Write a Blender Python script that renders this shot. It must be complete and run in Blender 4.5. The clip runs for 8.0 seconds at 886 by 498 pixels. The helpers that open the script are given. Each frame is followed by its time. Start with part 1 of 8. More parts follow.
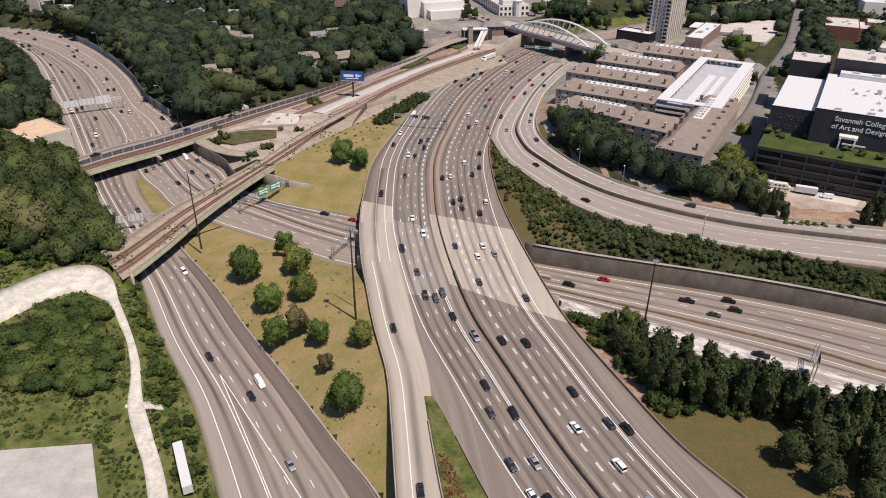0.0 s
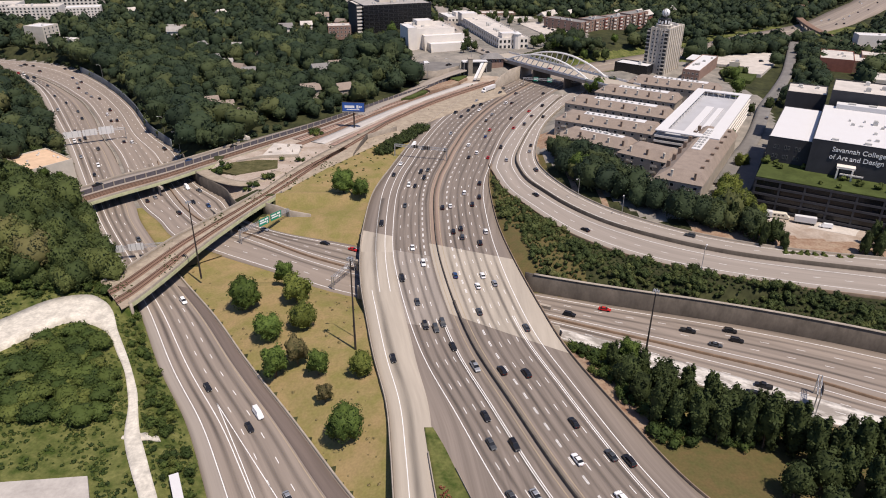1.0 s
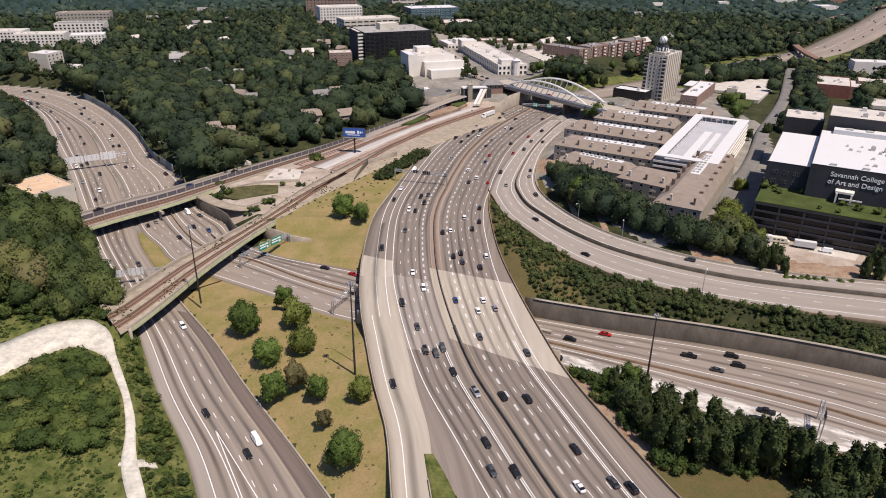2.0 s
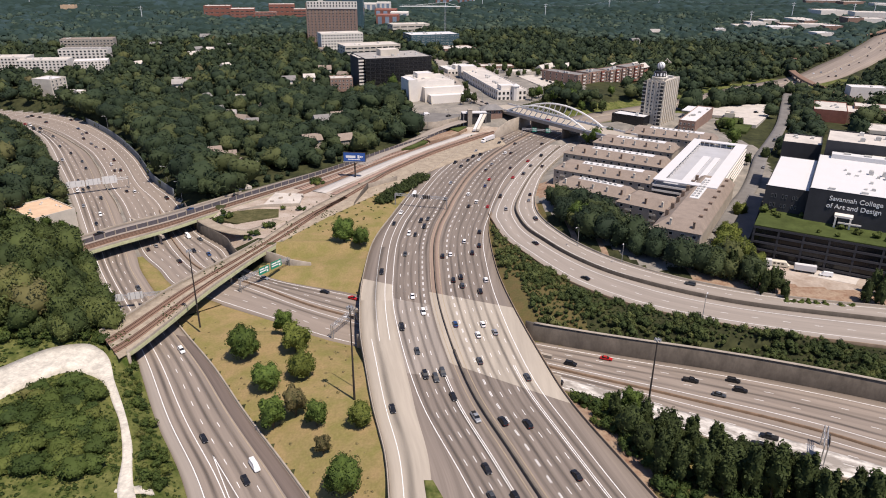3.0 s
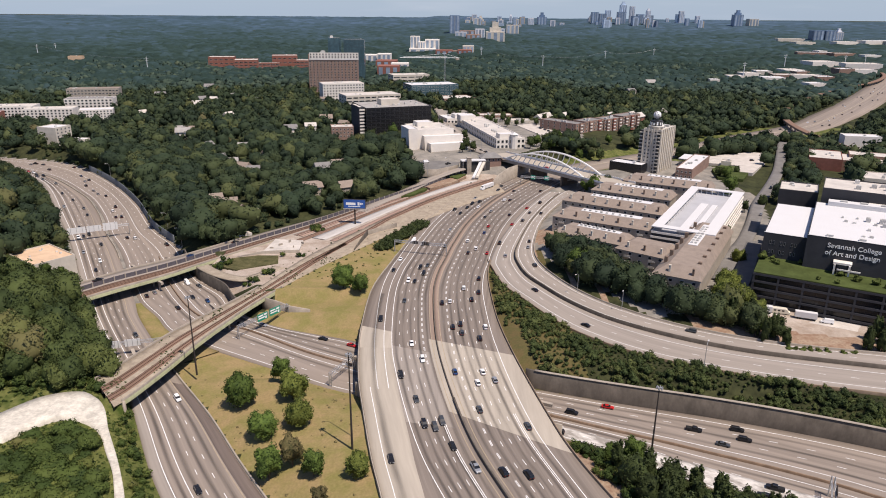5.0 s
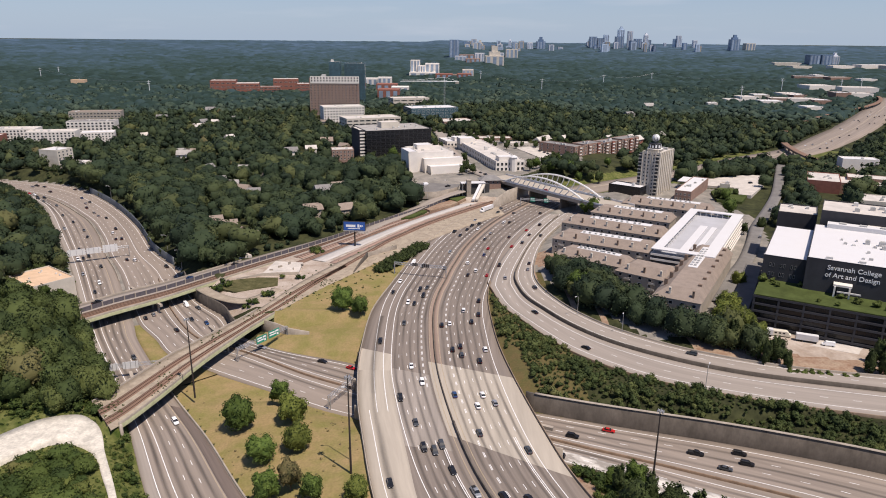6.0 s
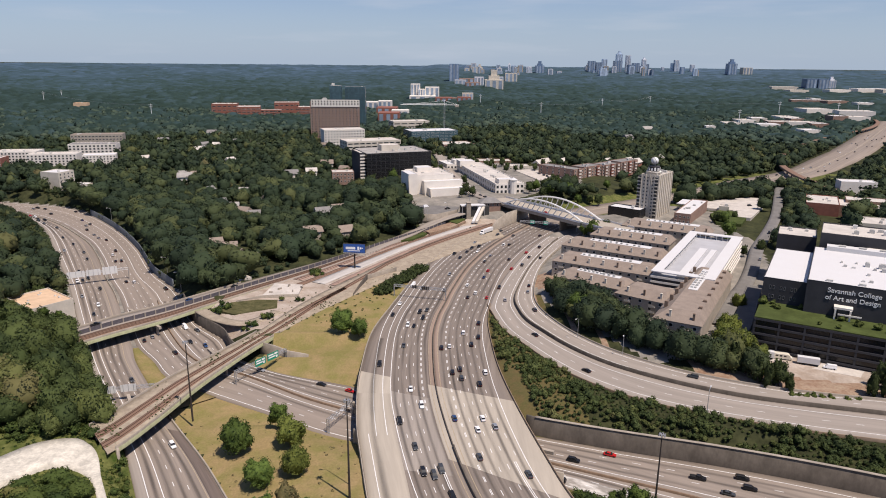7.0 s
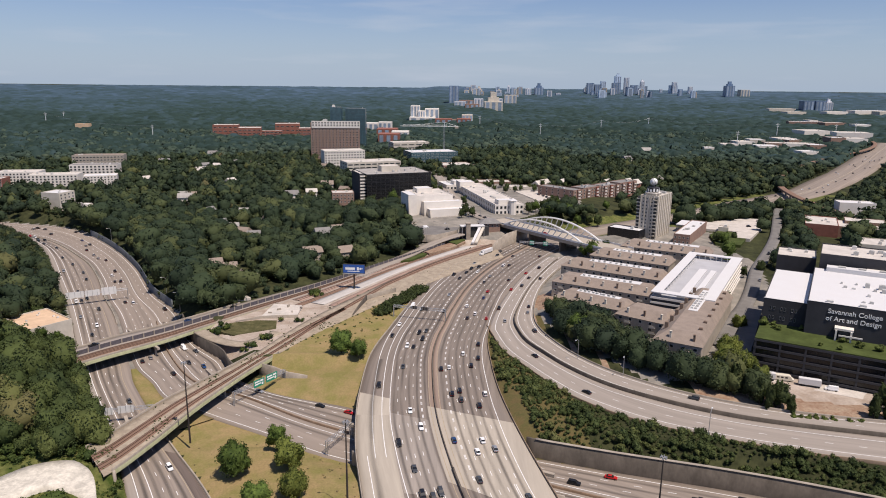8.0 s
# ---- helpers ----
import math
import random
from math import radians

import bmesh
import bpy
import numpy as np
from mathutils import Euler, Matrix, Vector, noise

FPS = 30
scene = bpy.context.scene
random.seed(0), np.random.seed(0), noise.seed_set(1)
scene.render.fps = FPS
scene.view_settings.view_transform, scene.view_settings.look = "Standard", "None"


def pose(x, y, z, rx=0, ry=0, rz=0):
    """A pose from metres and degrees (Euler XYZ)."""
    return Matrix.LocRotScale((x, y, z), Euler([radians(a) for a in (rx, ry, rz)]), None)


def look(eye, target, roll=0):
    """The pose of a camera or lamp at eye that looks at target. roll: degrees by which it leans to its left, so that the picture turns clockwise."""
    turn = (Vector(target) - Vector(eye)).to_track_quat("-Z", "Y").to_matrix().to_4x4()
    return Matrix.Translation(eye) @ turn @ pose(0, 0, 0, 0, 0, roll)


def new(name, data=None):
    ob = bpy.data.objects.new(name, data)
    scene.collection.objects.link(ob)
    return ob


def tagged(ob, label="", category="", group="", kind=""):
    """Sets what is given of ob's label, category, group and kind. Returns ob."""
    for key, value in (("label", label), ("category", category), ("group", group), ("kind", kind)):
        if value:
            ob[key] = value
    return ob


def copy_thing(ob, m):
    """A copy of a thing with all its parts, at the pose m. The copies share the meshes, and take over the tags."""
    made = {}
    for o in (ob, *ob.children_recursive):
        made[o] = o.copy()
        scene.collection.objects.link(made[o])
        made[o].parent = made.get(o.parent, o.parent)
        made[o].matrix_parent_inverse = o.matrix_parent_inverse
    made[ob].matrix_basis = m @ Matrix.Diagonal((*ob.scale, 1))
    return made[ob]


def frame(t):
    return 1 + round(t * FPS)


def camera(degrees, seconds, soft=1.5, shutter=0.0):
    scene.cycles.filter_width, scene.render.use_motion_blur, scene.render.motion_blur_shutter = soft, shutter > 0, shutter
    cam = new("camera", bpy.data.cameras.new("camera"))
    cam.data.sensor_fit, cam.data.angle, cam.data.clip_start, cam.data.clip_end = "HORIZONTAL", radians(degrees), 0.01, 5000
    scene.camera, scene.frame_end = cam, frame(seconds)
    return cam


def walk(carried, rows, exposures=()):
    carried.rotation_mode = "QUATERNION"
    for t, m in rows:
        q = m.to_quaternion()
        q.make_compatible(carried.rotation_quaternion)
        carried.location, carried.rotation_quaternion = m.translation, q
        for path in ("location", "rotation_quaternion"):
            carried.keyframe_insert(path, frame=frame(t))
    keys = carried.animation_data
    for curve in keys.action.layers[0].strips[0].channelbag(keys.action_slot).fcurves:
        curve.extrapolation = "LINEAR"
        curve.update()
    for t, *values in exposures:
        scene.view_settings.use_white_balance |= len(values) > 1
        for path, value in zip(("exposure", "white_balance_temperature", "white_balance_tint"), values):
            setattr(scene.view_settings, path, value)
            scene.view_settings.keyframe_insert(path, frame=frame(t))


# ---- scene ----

# ---- camera: a drone hovering over the interchange, tilting up ----
EYE_Z = 138.0
TILT = [(0.0, -29.43, -0.06, -0.48), (0.5, -28.12, -0.05, -0.48), (1.0, -26.96, -0.03, -0.48), (1.5, -25.91, -0.01, -0.46),
        (3.0, -22.91, 0.01, -0.44), (3.5, -21.90, 0.01, -0.46), (4.0, -20.98, 0.0, -0.46), (4.5, -19.99, 0.0, -0.47),
        (6.0, -17.17, -0.01, -0.51), (6.5, -16.25, 0.0, -0.52), (7.0, -15.31, -0.01, -0.54), (7.5, -14.44, -0.02, -0.57), (8.0, -13.59, -0.02, -0.59)]
cam = camera(65.72, 8.0, 1.0)
walk(cam, [(t, pose(0, 0, EYE_Z, 90 + p, 0, yaw) @ pose(0, 0, 0, 0, 0, -roll)) for t, p, yaw, roll in TILT], [(0.0, 0.12, 6900, 17), (1.5, 0.14, 6900, 17), (3.5, 0.25, 6900, 17), (4.5, 0.22, 6900, 17), (6.5, 0.15, 6900, 17), (8.0, 0.10, 6900, 17)])

# ---- daylight ----
SUN_EL, SUN_AZ = 64.0, 136.0          # degrees; azimuth clockwise from +y
world = bpy.data.worlds.new("sky")
scene.world = world
world.use_nodes = True
wn = world.node_tree
sky = wn.nodes.new("ShaderNodeTexSky")
sky.sky_type = "NISHITA"
sky.sun_disc = False
sky.sun_elevation, sky.sun_rotation = radians(SUN_EL), radians(SUN_AZ)
sky.altitude, sky.air_density, sky.dust_density, sky.ozone_density = 300, 1.0, 0.7, 2.0
cool = wn.nodes.new("ShaderNodeVectorMath")
cool.operation = "MULTIPLY"
cool.inputs[1].default_value = (0.77, 0.93, 1.24)
wn.links.new(sky.outputs[0], cool.inputs[0])
up = wn.nodes.new("ShaderNodeTexCoord").outputs["Generated"]
height = wn.nodes.new("ShaderNodeSeparateXYZ")
wn.links.new(up, height.inputs[0])
low_air = wn.nodes.new("ShaderNodeMapRange")
low_air.interpolation_type = "SMOOTHSTEP"
low_air.inputs["From Min"].default_value, low_air.inputs["From Max"].default_value = 0.16, -0.02
low_air.inputs["To Max"].default_value = 0.75
wn.links.new(height.outputs[2], low_air.inputs["Value"])
wisps = wn.nodes.new("ShaderNodeMapping")
wisps.inputs["Scale"].default_value = (3.0, 3.0, 26.0)
wn.links.new(up, wisps.inputs[0])
cloud = wn.nodes.new("ShaderNodeTexNoise")
cloud.inputs["Scale"].default_value, cloud.inputs["Detail"].default_value = 1.6, 6
wn.links.new(wisps.outputs[0], cloud.inputs["Vector"])
veil = wn.nodes.new("ShaderNodeMapRange")
veil.inputs["From Min"].default_value, veil.inputs["From Max"].default_value = 0.52, 0.8
veil.inputs["To Max"].default_value = 0.5
wn.links.new(cloud.outputs["Fac"], veil.inputs["Value"])
haze = wn.nodes.new("ShaderNodeMix")
haze.data_type = "RGBA"
haze.inputs["B"].default_value = (5.0, 6.7, 8.7, 1)
wn.links.new(low_air.outputs[0], haze.inputs["Factor"])
wn.links.new(cool.outputs[0], haze.inputs["A"])
thin = wn.nodes.new("ShaderNodeMix")
thin.data_type = "RGBA"
thin.inputs["B"].default_value = (6.4, 7.5, 8.8, 1)
wn.links.new(veil.outputs[0], thin.inputs["Factor"])
wn.links.new(haze.outputs["Result"], thin.inputs["A"])
wn.links.new(thin.outputs["Result"], wn.nodes["Background"].inputs[0])
wn.nodes["Background"].inputs[1].default_value = 0.074
sun_data = bpy.data.lights.new("sun", "SUN")
sun_data.energy, sun_data.angle, sun_data.color = 4.5, radians(0.53), (1.0, 0.95, 0.87)
sun_dir = Vector((math.sin(radians(SUN_AZ)) * math.cos(radians(SUN_EL)), math.cos(radians(SUN_AZ)) * math.cos(radians(SUN_EL)), math.sin(radians(SUN_EL))))
new("sun", sun_data).matrix_world = look(sun_dir * 1500, (0, 0, 0))


# ---- materials ----
def material(name, color, rough=0.85, metal=0.0, vary=0.25, size=6.0, fine=0.0, fine_size=0.6, bump=0.0, island=0.0, item=0.0, tint=None, spec=0.3, coords="Object", stretch=None, sharp=0.18):
    """A procedural surface: base colour varied at a broad and a fine scale (metres), with optional relief."""
    m = bpy.data.materials.new(name)
    m.use_nodes = True
    t = m.node_tree
    b = t.nodes["Principled BSDF"]
    b.inputs["Roughness"].default_value = rough
    b.inputs["Metallic"].default_value = metal
    b.inputs["Specular IOR Level"].default_value = spec
    co = t.nodes.new("ShaderNodeTexCoord").outputs[coords]
    if stretch:
        mp = t.nodes.new("ShaderNodeMapping")
        mp.inputs["Scale"].default_value = stretch
        t.links.new(co, mp.inputs[0])
        co = mp.outputs[0]
    base = t.nodes.new("ShaderNodeMix")
    base.data_type = "RGBA"
    base.blend_type = "MIX"
    base.inputs["A"].default_value = (*[c * (1 - vary) for c in color], 1)
    base.inputs["B"].default_value = (*(tint or [min(1, c * (1 + vary)) for c in color]), 1)
    n = t.nodes.new("ShaderNodeTexNoise")
    n.inputs["Scale"].default_value = 1.0 / size
    n.inputs["Detail"].default_value = 5
    n.inputs["Roughness"].default_value = 0.65
    t.links.new(co, n.inputs["Vector"])
    ramp = t.nodes.new("ShaderNodeMapRange")
    ramp.inputs["From Min"].default_value, ramp.inputs["From Max"].default_value = 0.5 - sharp, 0.5 + sharp
    t.links.new(n.outputs["Fac"], ramp.inputs["Value"])
    t.links.new(ramp.outputs[0], base.inputs["Factor"])
    out = base.outputs["Result"]
    fn = t.nodes.new("ShaderNodeTexNoise")
    fn.inputs["Scale"].default_value = 1.0 / fine_size
    fn.inputs["Detail"].default_value = 4
    t.links.new(co, fn.inputs["Vector"])

    def value_by(source, amount, out):
        r = t.nodes.new("ShaderNodeMapRange")
        r.inputs["From Min"].default_value, r.inputs["From Max"].default_value = (0.3, 0.7) if source is fn.outputs["Fac"] else (0, 1)
        r.inputs["To Min"].default_value, r.inputs["To Max"].default_value = 1 - amount, 1 + amount
        t.links.new(source, r.inputs["Value"])
        mul = t.nodes.new("ShaderNodeVectorMath")
        mul.operation = "SCALE"
        t.links.new(out, mul.inputs[0])
        t.links.new(r.outputs[0], mul.inputs["Scale"])
        return mul.outputs[0]

    if fine:
        out = value_by(fn.outputs["Fac"], fine, out)
    if island:
        out = value_by(t.nodes.new("ShaderNodeNewGeometry").outputs["Random Per Island"], island, out)
    if item:
        out = value_by(t.nodes.new("ShaderNodeObjectInfo").outputs["Random"], item, out)
    t.links.new(out, b.inputs["Base Color"])
    if bump:
        bp = t.nodes.new("ShaderNodeBump")
        bp.inputs["Strength"].default_value = 0.6
        bp.inputs["Distance"].default_value = bump
        t.links.new(fn.outputs["Fac"], bp.inputs["Height"])
        t.links.new(bp.outputs[0], b.inputs["Normal"])
    return m


GRASS_DRY = material("dry_grass", (0.318, 0.232, 0.112), 0.95, vary=0.12, size=11, fine=0.30, fine_size=0.8, tint=(0.195, 0.172, 0.060), spec=0.1, sharp=0.13)
GRASS_DARK = material("thin_dark_grass", (0.172, 0.124, 0.056), 0.95, vary=0.25, size=5, fine=0.3, fine_size=0.8, tint=(0.088, 0.086, 0.032), spec=0.1)
GROUND = material("forest_ground", (0.036, 0.042, 0.021), 0.95, vary=0.45, size=16, fine=0.35, fine_size=2.0, tint=(0.062, 0.066, 0.028), spec=0.1)
ROUGH = material("rough_grass", (0.070, 0.076, 0.028), 0.95, vary=0.4, size=5, fine=0.35, fine_size=1.0, tint=(0.13, 0.115, 0.055), spec=0.1)
LAWN = material("lawn", (0.060, 0.078, 0.024), 0.95, vary=0.3, size=9, fine=0.25, fine_size=1.2, spec=0.1)
VERGE = material("weedy_verge", (0.064, 0.102, 0.020), 0.95, vary=0.4, size=5, fine=0.4, fine_size=1.0, tint=(0.160, 0.160, 0.055), spec=0.1)
ASPHALT = material("asphalt", (0.205, 0.171, 0.143), 0.9, vary=0.24, size=5, fine=0.10, fine_size=0.8, coords="UV", stretch=(1.6, 0.035, 1), spec=0.25)
ASPHALT_LOW = material("asphalt_weathered", (0.250, 0.208, 0.172), 0.9, vary=0.18, size=5, fine=0.08, fine_size=0.8, coords="UV", stretch=(1.6, 0.03, 1), spec=0.25)
CONCRETE = material("deck_concrete", (0.385, 0.338, 0.275), 0.9, vary=0.12, size=5, fine=0.1, fine_size=0.9, coords="UV", stretch=(0.9, 0.06, 1))
RAMP_CONCRETE = material("ramp_concrete", (0.290, 0.252, 0.215), 0.9, vary=0.14, size=5, fine=0.08, fine_size=0.9, coords="UV", stretch=(1.2, 0.04, 1))
WALL_CONCRETE = material("wall_concrete", (0.33, 0.285, 0.232), 0.92, vary=0.2, size=5, fine=0.14, fine_size=0.7, bump=0.03)
RUSTY_RAIL = material("rust_stained_parapet", (0.25, 0.185, 0.13), 0.9, vary=0.2, size=4, fine=0.14)
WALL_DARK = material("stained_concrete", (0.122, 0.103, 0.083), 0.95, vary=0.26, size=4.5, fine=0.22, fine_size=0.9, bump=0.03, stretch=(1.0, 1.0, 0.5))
WHITE_LINE = material("road_paint_white", (0.72, 0.71, 0.68), 0.8, vary=0.12, size=2)
YELLOW_LINE = material("road_paint_yellow", (0.36, 0.29, 0.20), 0.8, vary=0.15, size=2)


# ---- mesh helpers ----
def spline(points, step=3.0):
    """A smooth curve through points, resampled at about that step."""
    p = np.array(points, float)
    p = np.vstack([2 * p[0] - p[1], p, 2 * p[-1] - p[-2]])
    out = []
    for i in range(1, len(p) - 2):
        n = max(2, int(np.linalg.norm(p[i + 1] - p[i]) / step))
        t = np.linspace(0, 1, n, endpoint=False)[:, None]
        a, b, c, d = p[i - 1], p[i], p[i + 1], p[i + 2]
        m0, m1 = (c - a) / 2, (d - b) / 2
        k = np.linalg.norm(c - b)
        m0 *= min(1, 1.2 * k / (np.linalg.norm(m0) + 1e-9))
        m1 *= min(1, 1.2 * k / (np.linalg.norm(m1) + 1e-9))
        out.append((2 * t**3 - 3 * t**2 + 1) * b + (t**3 - 2 * t**2 + t) * m0 + (-2 * t**3 + 3 * t**2) * c + (t**3 - t**2) * m1)
    return np.vstack(out + [p[-2][None]])


def by_length(curve, n):
    """n points evenly along a curve."""
    d = np.r_[0, np.cumsum(np.linalg.norm(np.diff(curve, axis=0), axis=1))]
    s = np.linspace(0, d[-1], n)
    return np.stack([np.interp(s, d, curve[:, k]) for k in range(curve.shape[1])], 1)


def mesh_from(name, verts, faces, mats, uv=None, face_mat=None, smooth=False):
    """Links one mesh object from arrays; faces all of one size, or a list of tuples."""
    me = bpy.data.meshes.new(name)
    verts = np.asarray(verts, np.float32)
    if isinstance(faces, np.ndarray):
        k = faces.shape[1]
        flat, total = faces.ravel(), np.full(len(faces), k)
    else:
        flat, total = np.concatenate([np.array(f) for f in faces]), np.array([len(f) for f in faces])
    me.vertices.add(len(verts))
    me.vertices.foreach_set("co", verts.ravel())
    me.loops.add(len(flat))
    me.loops.foreach_set("vertex_index", flat.astype(np.int32))
    me.polygons.add(len(total))
    me.polygons.foreach_set("loop_start", np.r_[0, np.cumsum(total)[:-1]].astype(np.int32))
    if smooth:
        me.polygons.foreach_set("use_smooth", np.ones(len(total), bool))
    for m in mats if isinstance(mats, (list, tuple)) else [mats]:
        me.materials.append(m)
    if face_mat is not None:
        me.polygons.foreach_set("material_index", np.asarray(face_mat, np.int32))
    if uv is not None:
        layer = me.uv_layers.new(name="UVMap")
        layer.data.foreach_set("uv", np.asarray(uv, np.float32)[flat].ravel())
    me.update(calc_edges=True)
    me.validate()
    return new(name, me)


def part(name, bm, mat, parent=None, label="", smooth=False):
    """Links a bmesh as one mesh object, under a thing or a part."""
    me = bpy.data.meshes.new(name)
    if smooth:
        for f in bm.faces:
            f.smooth = True
    bm.to_mesh(me)
    bm.free()
    for m in mat if isinstance(mat, (list, tuple)) else [mat]:
        me.materials.append(m)
    ob = new(name, me)
    if parent is not None:
        ob.parent = parent
    if label:
        ob["label"] = label
    return ob


def grid_faces(n, m):
    """Quads of an n by m grid of points."""
    a = np.arange(n * m).reshape(n, m)
    return np.stack([a[:-1, :-1], a[1:, :-1], a[1:, 1:], a[:-1, 1:]], -1).reshape(-1, 4)


def strip(name, left, right, z, mat, across=8, skirt=1.2):
    """A road surface between two edges, with a slab's thickness at both sides."""
    n = max(len(left), len(right))
    a, b = by_length(left, n), by_length(right, n)
    u = np.linspace(0, 1, across + 1)
    zz = np.broadcast_to(np.asarray(z, float), (n,))
    pts = a[:, None, :] * (1 - u)[None, :, None] + b[:, None, :] * u[None, :, None]
    pts = np.concatenate([pts, np.repeat(zz[:, None, None], across + 1, 1)], 2)
    low_a, low_b = pts[:, :1].copy(), pts[:, -1:].copy()
    low_a[..., 2] -= skirt
    low_b[..., 2] -= skirt
    pts = np.concatenate([low_a, pts, low_b], 1)
    width = np.linalg.norm(b - a, axis=1)
    s = np.r_[0, np.cumsum(np.linalg.norm(np.diff((a + b) / 2, axis=0), axis=1))]
    uu = np.r_[0, u, 1][None, :] * width[:, None]
    uv = np.stack([uu, np.repeat(s[:, None], across + 3, 1)], -1)
    f = grid_faces(n, across + 3)
    return mesh_from(name, pts.reshape(-1, 3), f, mat, uv.reshape(-1, 2))


def ribbon(curve, half, z, lift=0.02, dash=0.0, gap=0.0):
    """Vertices and quads of a painted line along a curve, whole or dashed."""
    d = np.r_[0, np.cumsum(np.linalg.norm(np.diff(curve, axis=0), axis=1))]
    runs = [(0, d[-1])] if not dash else [(s, s + dash) for s in np.arange(1.0, d[-1] - dash, dash + gap)]
    vs, fs, k = [], [], 0
    for s0, s1 in runs:
        s = np.linspace(s0, s1, max(2, int((s1 - s0) / 4) + 1))
        c = np.stack([np.interp(s, d, curve[:, j]) for j in range(2)], 1)
        e = np.stack([np.interp(s + 0.3, d, curve[:, j]) - np.interp(s - 0.3, d, curve[:, j]) for j in range(2)], 1)
        e /= np.linalg.norm(e, axis=1)[:, None] + 1e-9
        nrm = np.stack([-e[:, 1], e[:, 0]], 1) * half
        q = np.stack([c - nrm, c + nrm], 1).reshape(-1, 2)
        vs.append(np.c_[q, np.full(len(q), z + lift)])
        fs.append(grid_faces(len(s), 2) + k)
        k += len(q)
    return np.vstack(vs), np.vstack(fs)


def paint(name, lines, mat):
    """One object of many painted lines; lines: what ribbon() gives."""
    vs, fs, k = [], [], 0
    for v, f in lines:
        vs.append(v)
        fs.append(f[:, ::-1] + k)
        k += len(v)
    return tagged(mesh_from(name, np.vstack(vs), np.vstack(fs), mat), kind="structure")


def wall_along(name, curve, z0, z1, thick, mat, cap=None):
    """A wall with thickness along a curve, from height z0 to z1 (numbers, or one a point)."""
    n = len(curve)
    e = np.gradient(curve, axis=0)
    e /= np.linalg.norm(e, axis=1)[:, None] + 1e-9
    nrm = np.stack([-e[:, 1], e[:, 0]], 1) * thick / 2
    z0, z1 = np.broadcast_to(z0, (n,)), np.broadcast_to(z1, (n,))
    c = np.minimum(0.08, thick * 0.2)
    ring = [np.c_[curve - nrm, z0], np.c_[curve - nrm * (1 if thick > 2 else 0.8), z1 - c], np.c_[curve - nrm * 0.6, z1],
            np.c_[curve + nrm * 0.6, z1], np.c_[curve + nrm * (1 if thick > 2 else 0.8), z1 - c], np.c_[curve + nrm, z0]]
    pts = np.stack(ring, 1)
    f = list(map(tuple, grid_faces(n, 6)))
    f += [tuple(range(6)), tuple((n - 1) * 6 + k for k in range(5, -1, -1))]
    return mesh_from(name, pts.reshape(-1, 3), f, mat)


def box(bm, x0, x1, y0, y1, z0, z1, mat=0):
    v = [bm.verts.new((x, y, z)) for z in (z0, z1) for x, y in ((x0, y0), (x1, y0), (x1, y1), (x0, y1))]
    for q in ((3, 2, 1, 0), (4, 5, 6, 7), (0, 1, 5, 4), (1, 2, 6, 5), (2, 3, 7, 6), (3, 0, 4, 7)):
        bm.faces.new([v[i] for i in q]).material_index = mat
    return v


def tube(bm, a, b, r0, r1, sides=8):
    """A tapered round bar from a to b."""
    a, b = Vector(a), Vector(b)
    q = (b - a).to_track_quat("Z", "Y")
    ring = []
    for c, r in ((a, r0), (b, r1)):
        ring.append([bm.verts.new(c + q @ Vector((r * math.cos(6.2832 * i / sides), r * math.sin(6.2832 * i / sides), 0))) for i in range(sides)])
    for i in range(sides):
        j = (i + 1) % sides
        bm.faces.new((ring[0][i], ring[0][j], ring[1][j], ring[1][i]))
    bm.faces.new(ring[0][::-1])
    bm.faces.new(ring[1])


# ---- the roads' lines in plan ----
LOW = -7.0
c_left = spline([(-2, 40), (-6, 80), (-11, 118), (-14, 144), (-17, 166), (-23, 190), (-29, 219), (-33, 240), (-36, 265), (-37.5, 290), (-37, 335), (-30, 376), (-24, 406), (-15, 449), (-1, 492), (17, 531), (37, 566), (53, 592), (75, 622), (110, 668)])
c_med = spline([(92, 20), (64, 70), (40, 119), (31, 140), (21, 168), (11, 197), (4, 229), (-1.5, 265), (-3.8, 296), (-4.6, 333), (-2.5, 360), (1, 380), (7, 413), (19, 463), (40, 520), (70, 578), (105, 638)])
c_right = spline([(150, 20), (105, 70), (76, 119), (65, 137), (55, 162), (44, 193), (38, 220), (31, 260), (26.5, 296), (25, 333), (25.5, 360), (29, 385), (36, 416), (49, 459), (65, 503), (86, 548), (112, 590), (140, 628)])
r_in = spline([(80, 546), (58, 500), (42, 456), (30, 416), (26.5, 385), (28.5, 366), (33, 341), (42, 321), (51, 302), (60, 287), (74, 272), (89, 261), (110, 251), (141, 240), (175, 231), (240, 212), (330, 180)])
r_div = spline([(98, 545), (85, 520), (64, 467), (50, 420), (43.5, 390), (44, 370), (47, 354), (53.5, 339), (62, 322), (73, 306), (86, 293), (106, 279), (128, 268), (150, 261), (186, 252), (255, 234), (350, 200)])
r_out = spline([(116, 556), (101, 528), (87, 503), (71, 465), (62, 432), (56, 398), (56, 376), (62, 353), (72, 331), (87, 311), (111, 291), (139, 277), (166, 269), (194, 263), (265, 246), (360, 214)])
s_left = spline([(-640, 672), (-500, 675), (-430, 661), (-392, 629), (-350, 585), (-292, 498), (-256, 444), (-222, 389), (-178, 317), (-147, 271), (-121, 232), (-98, 193), (-80, 166), (-68, 144), (-58, 124), (-36, 80), (-10, 20)])
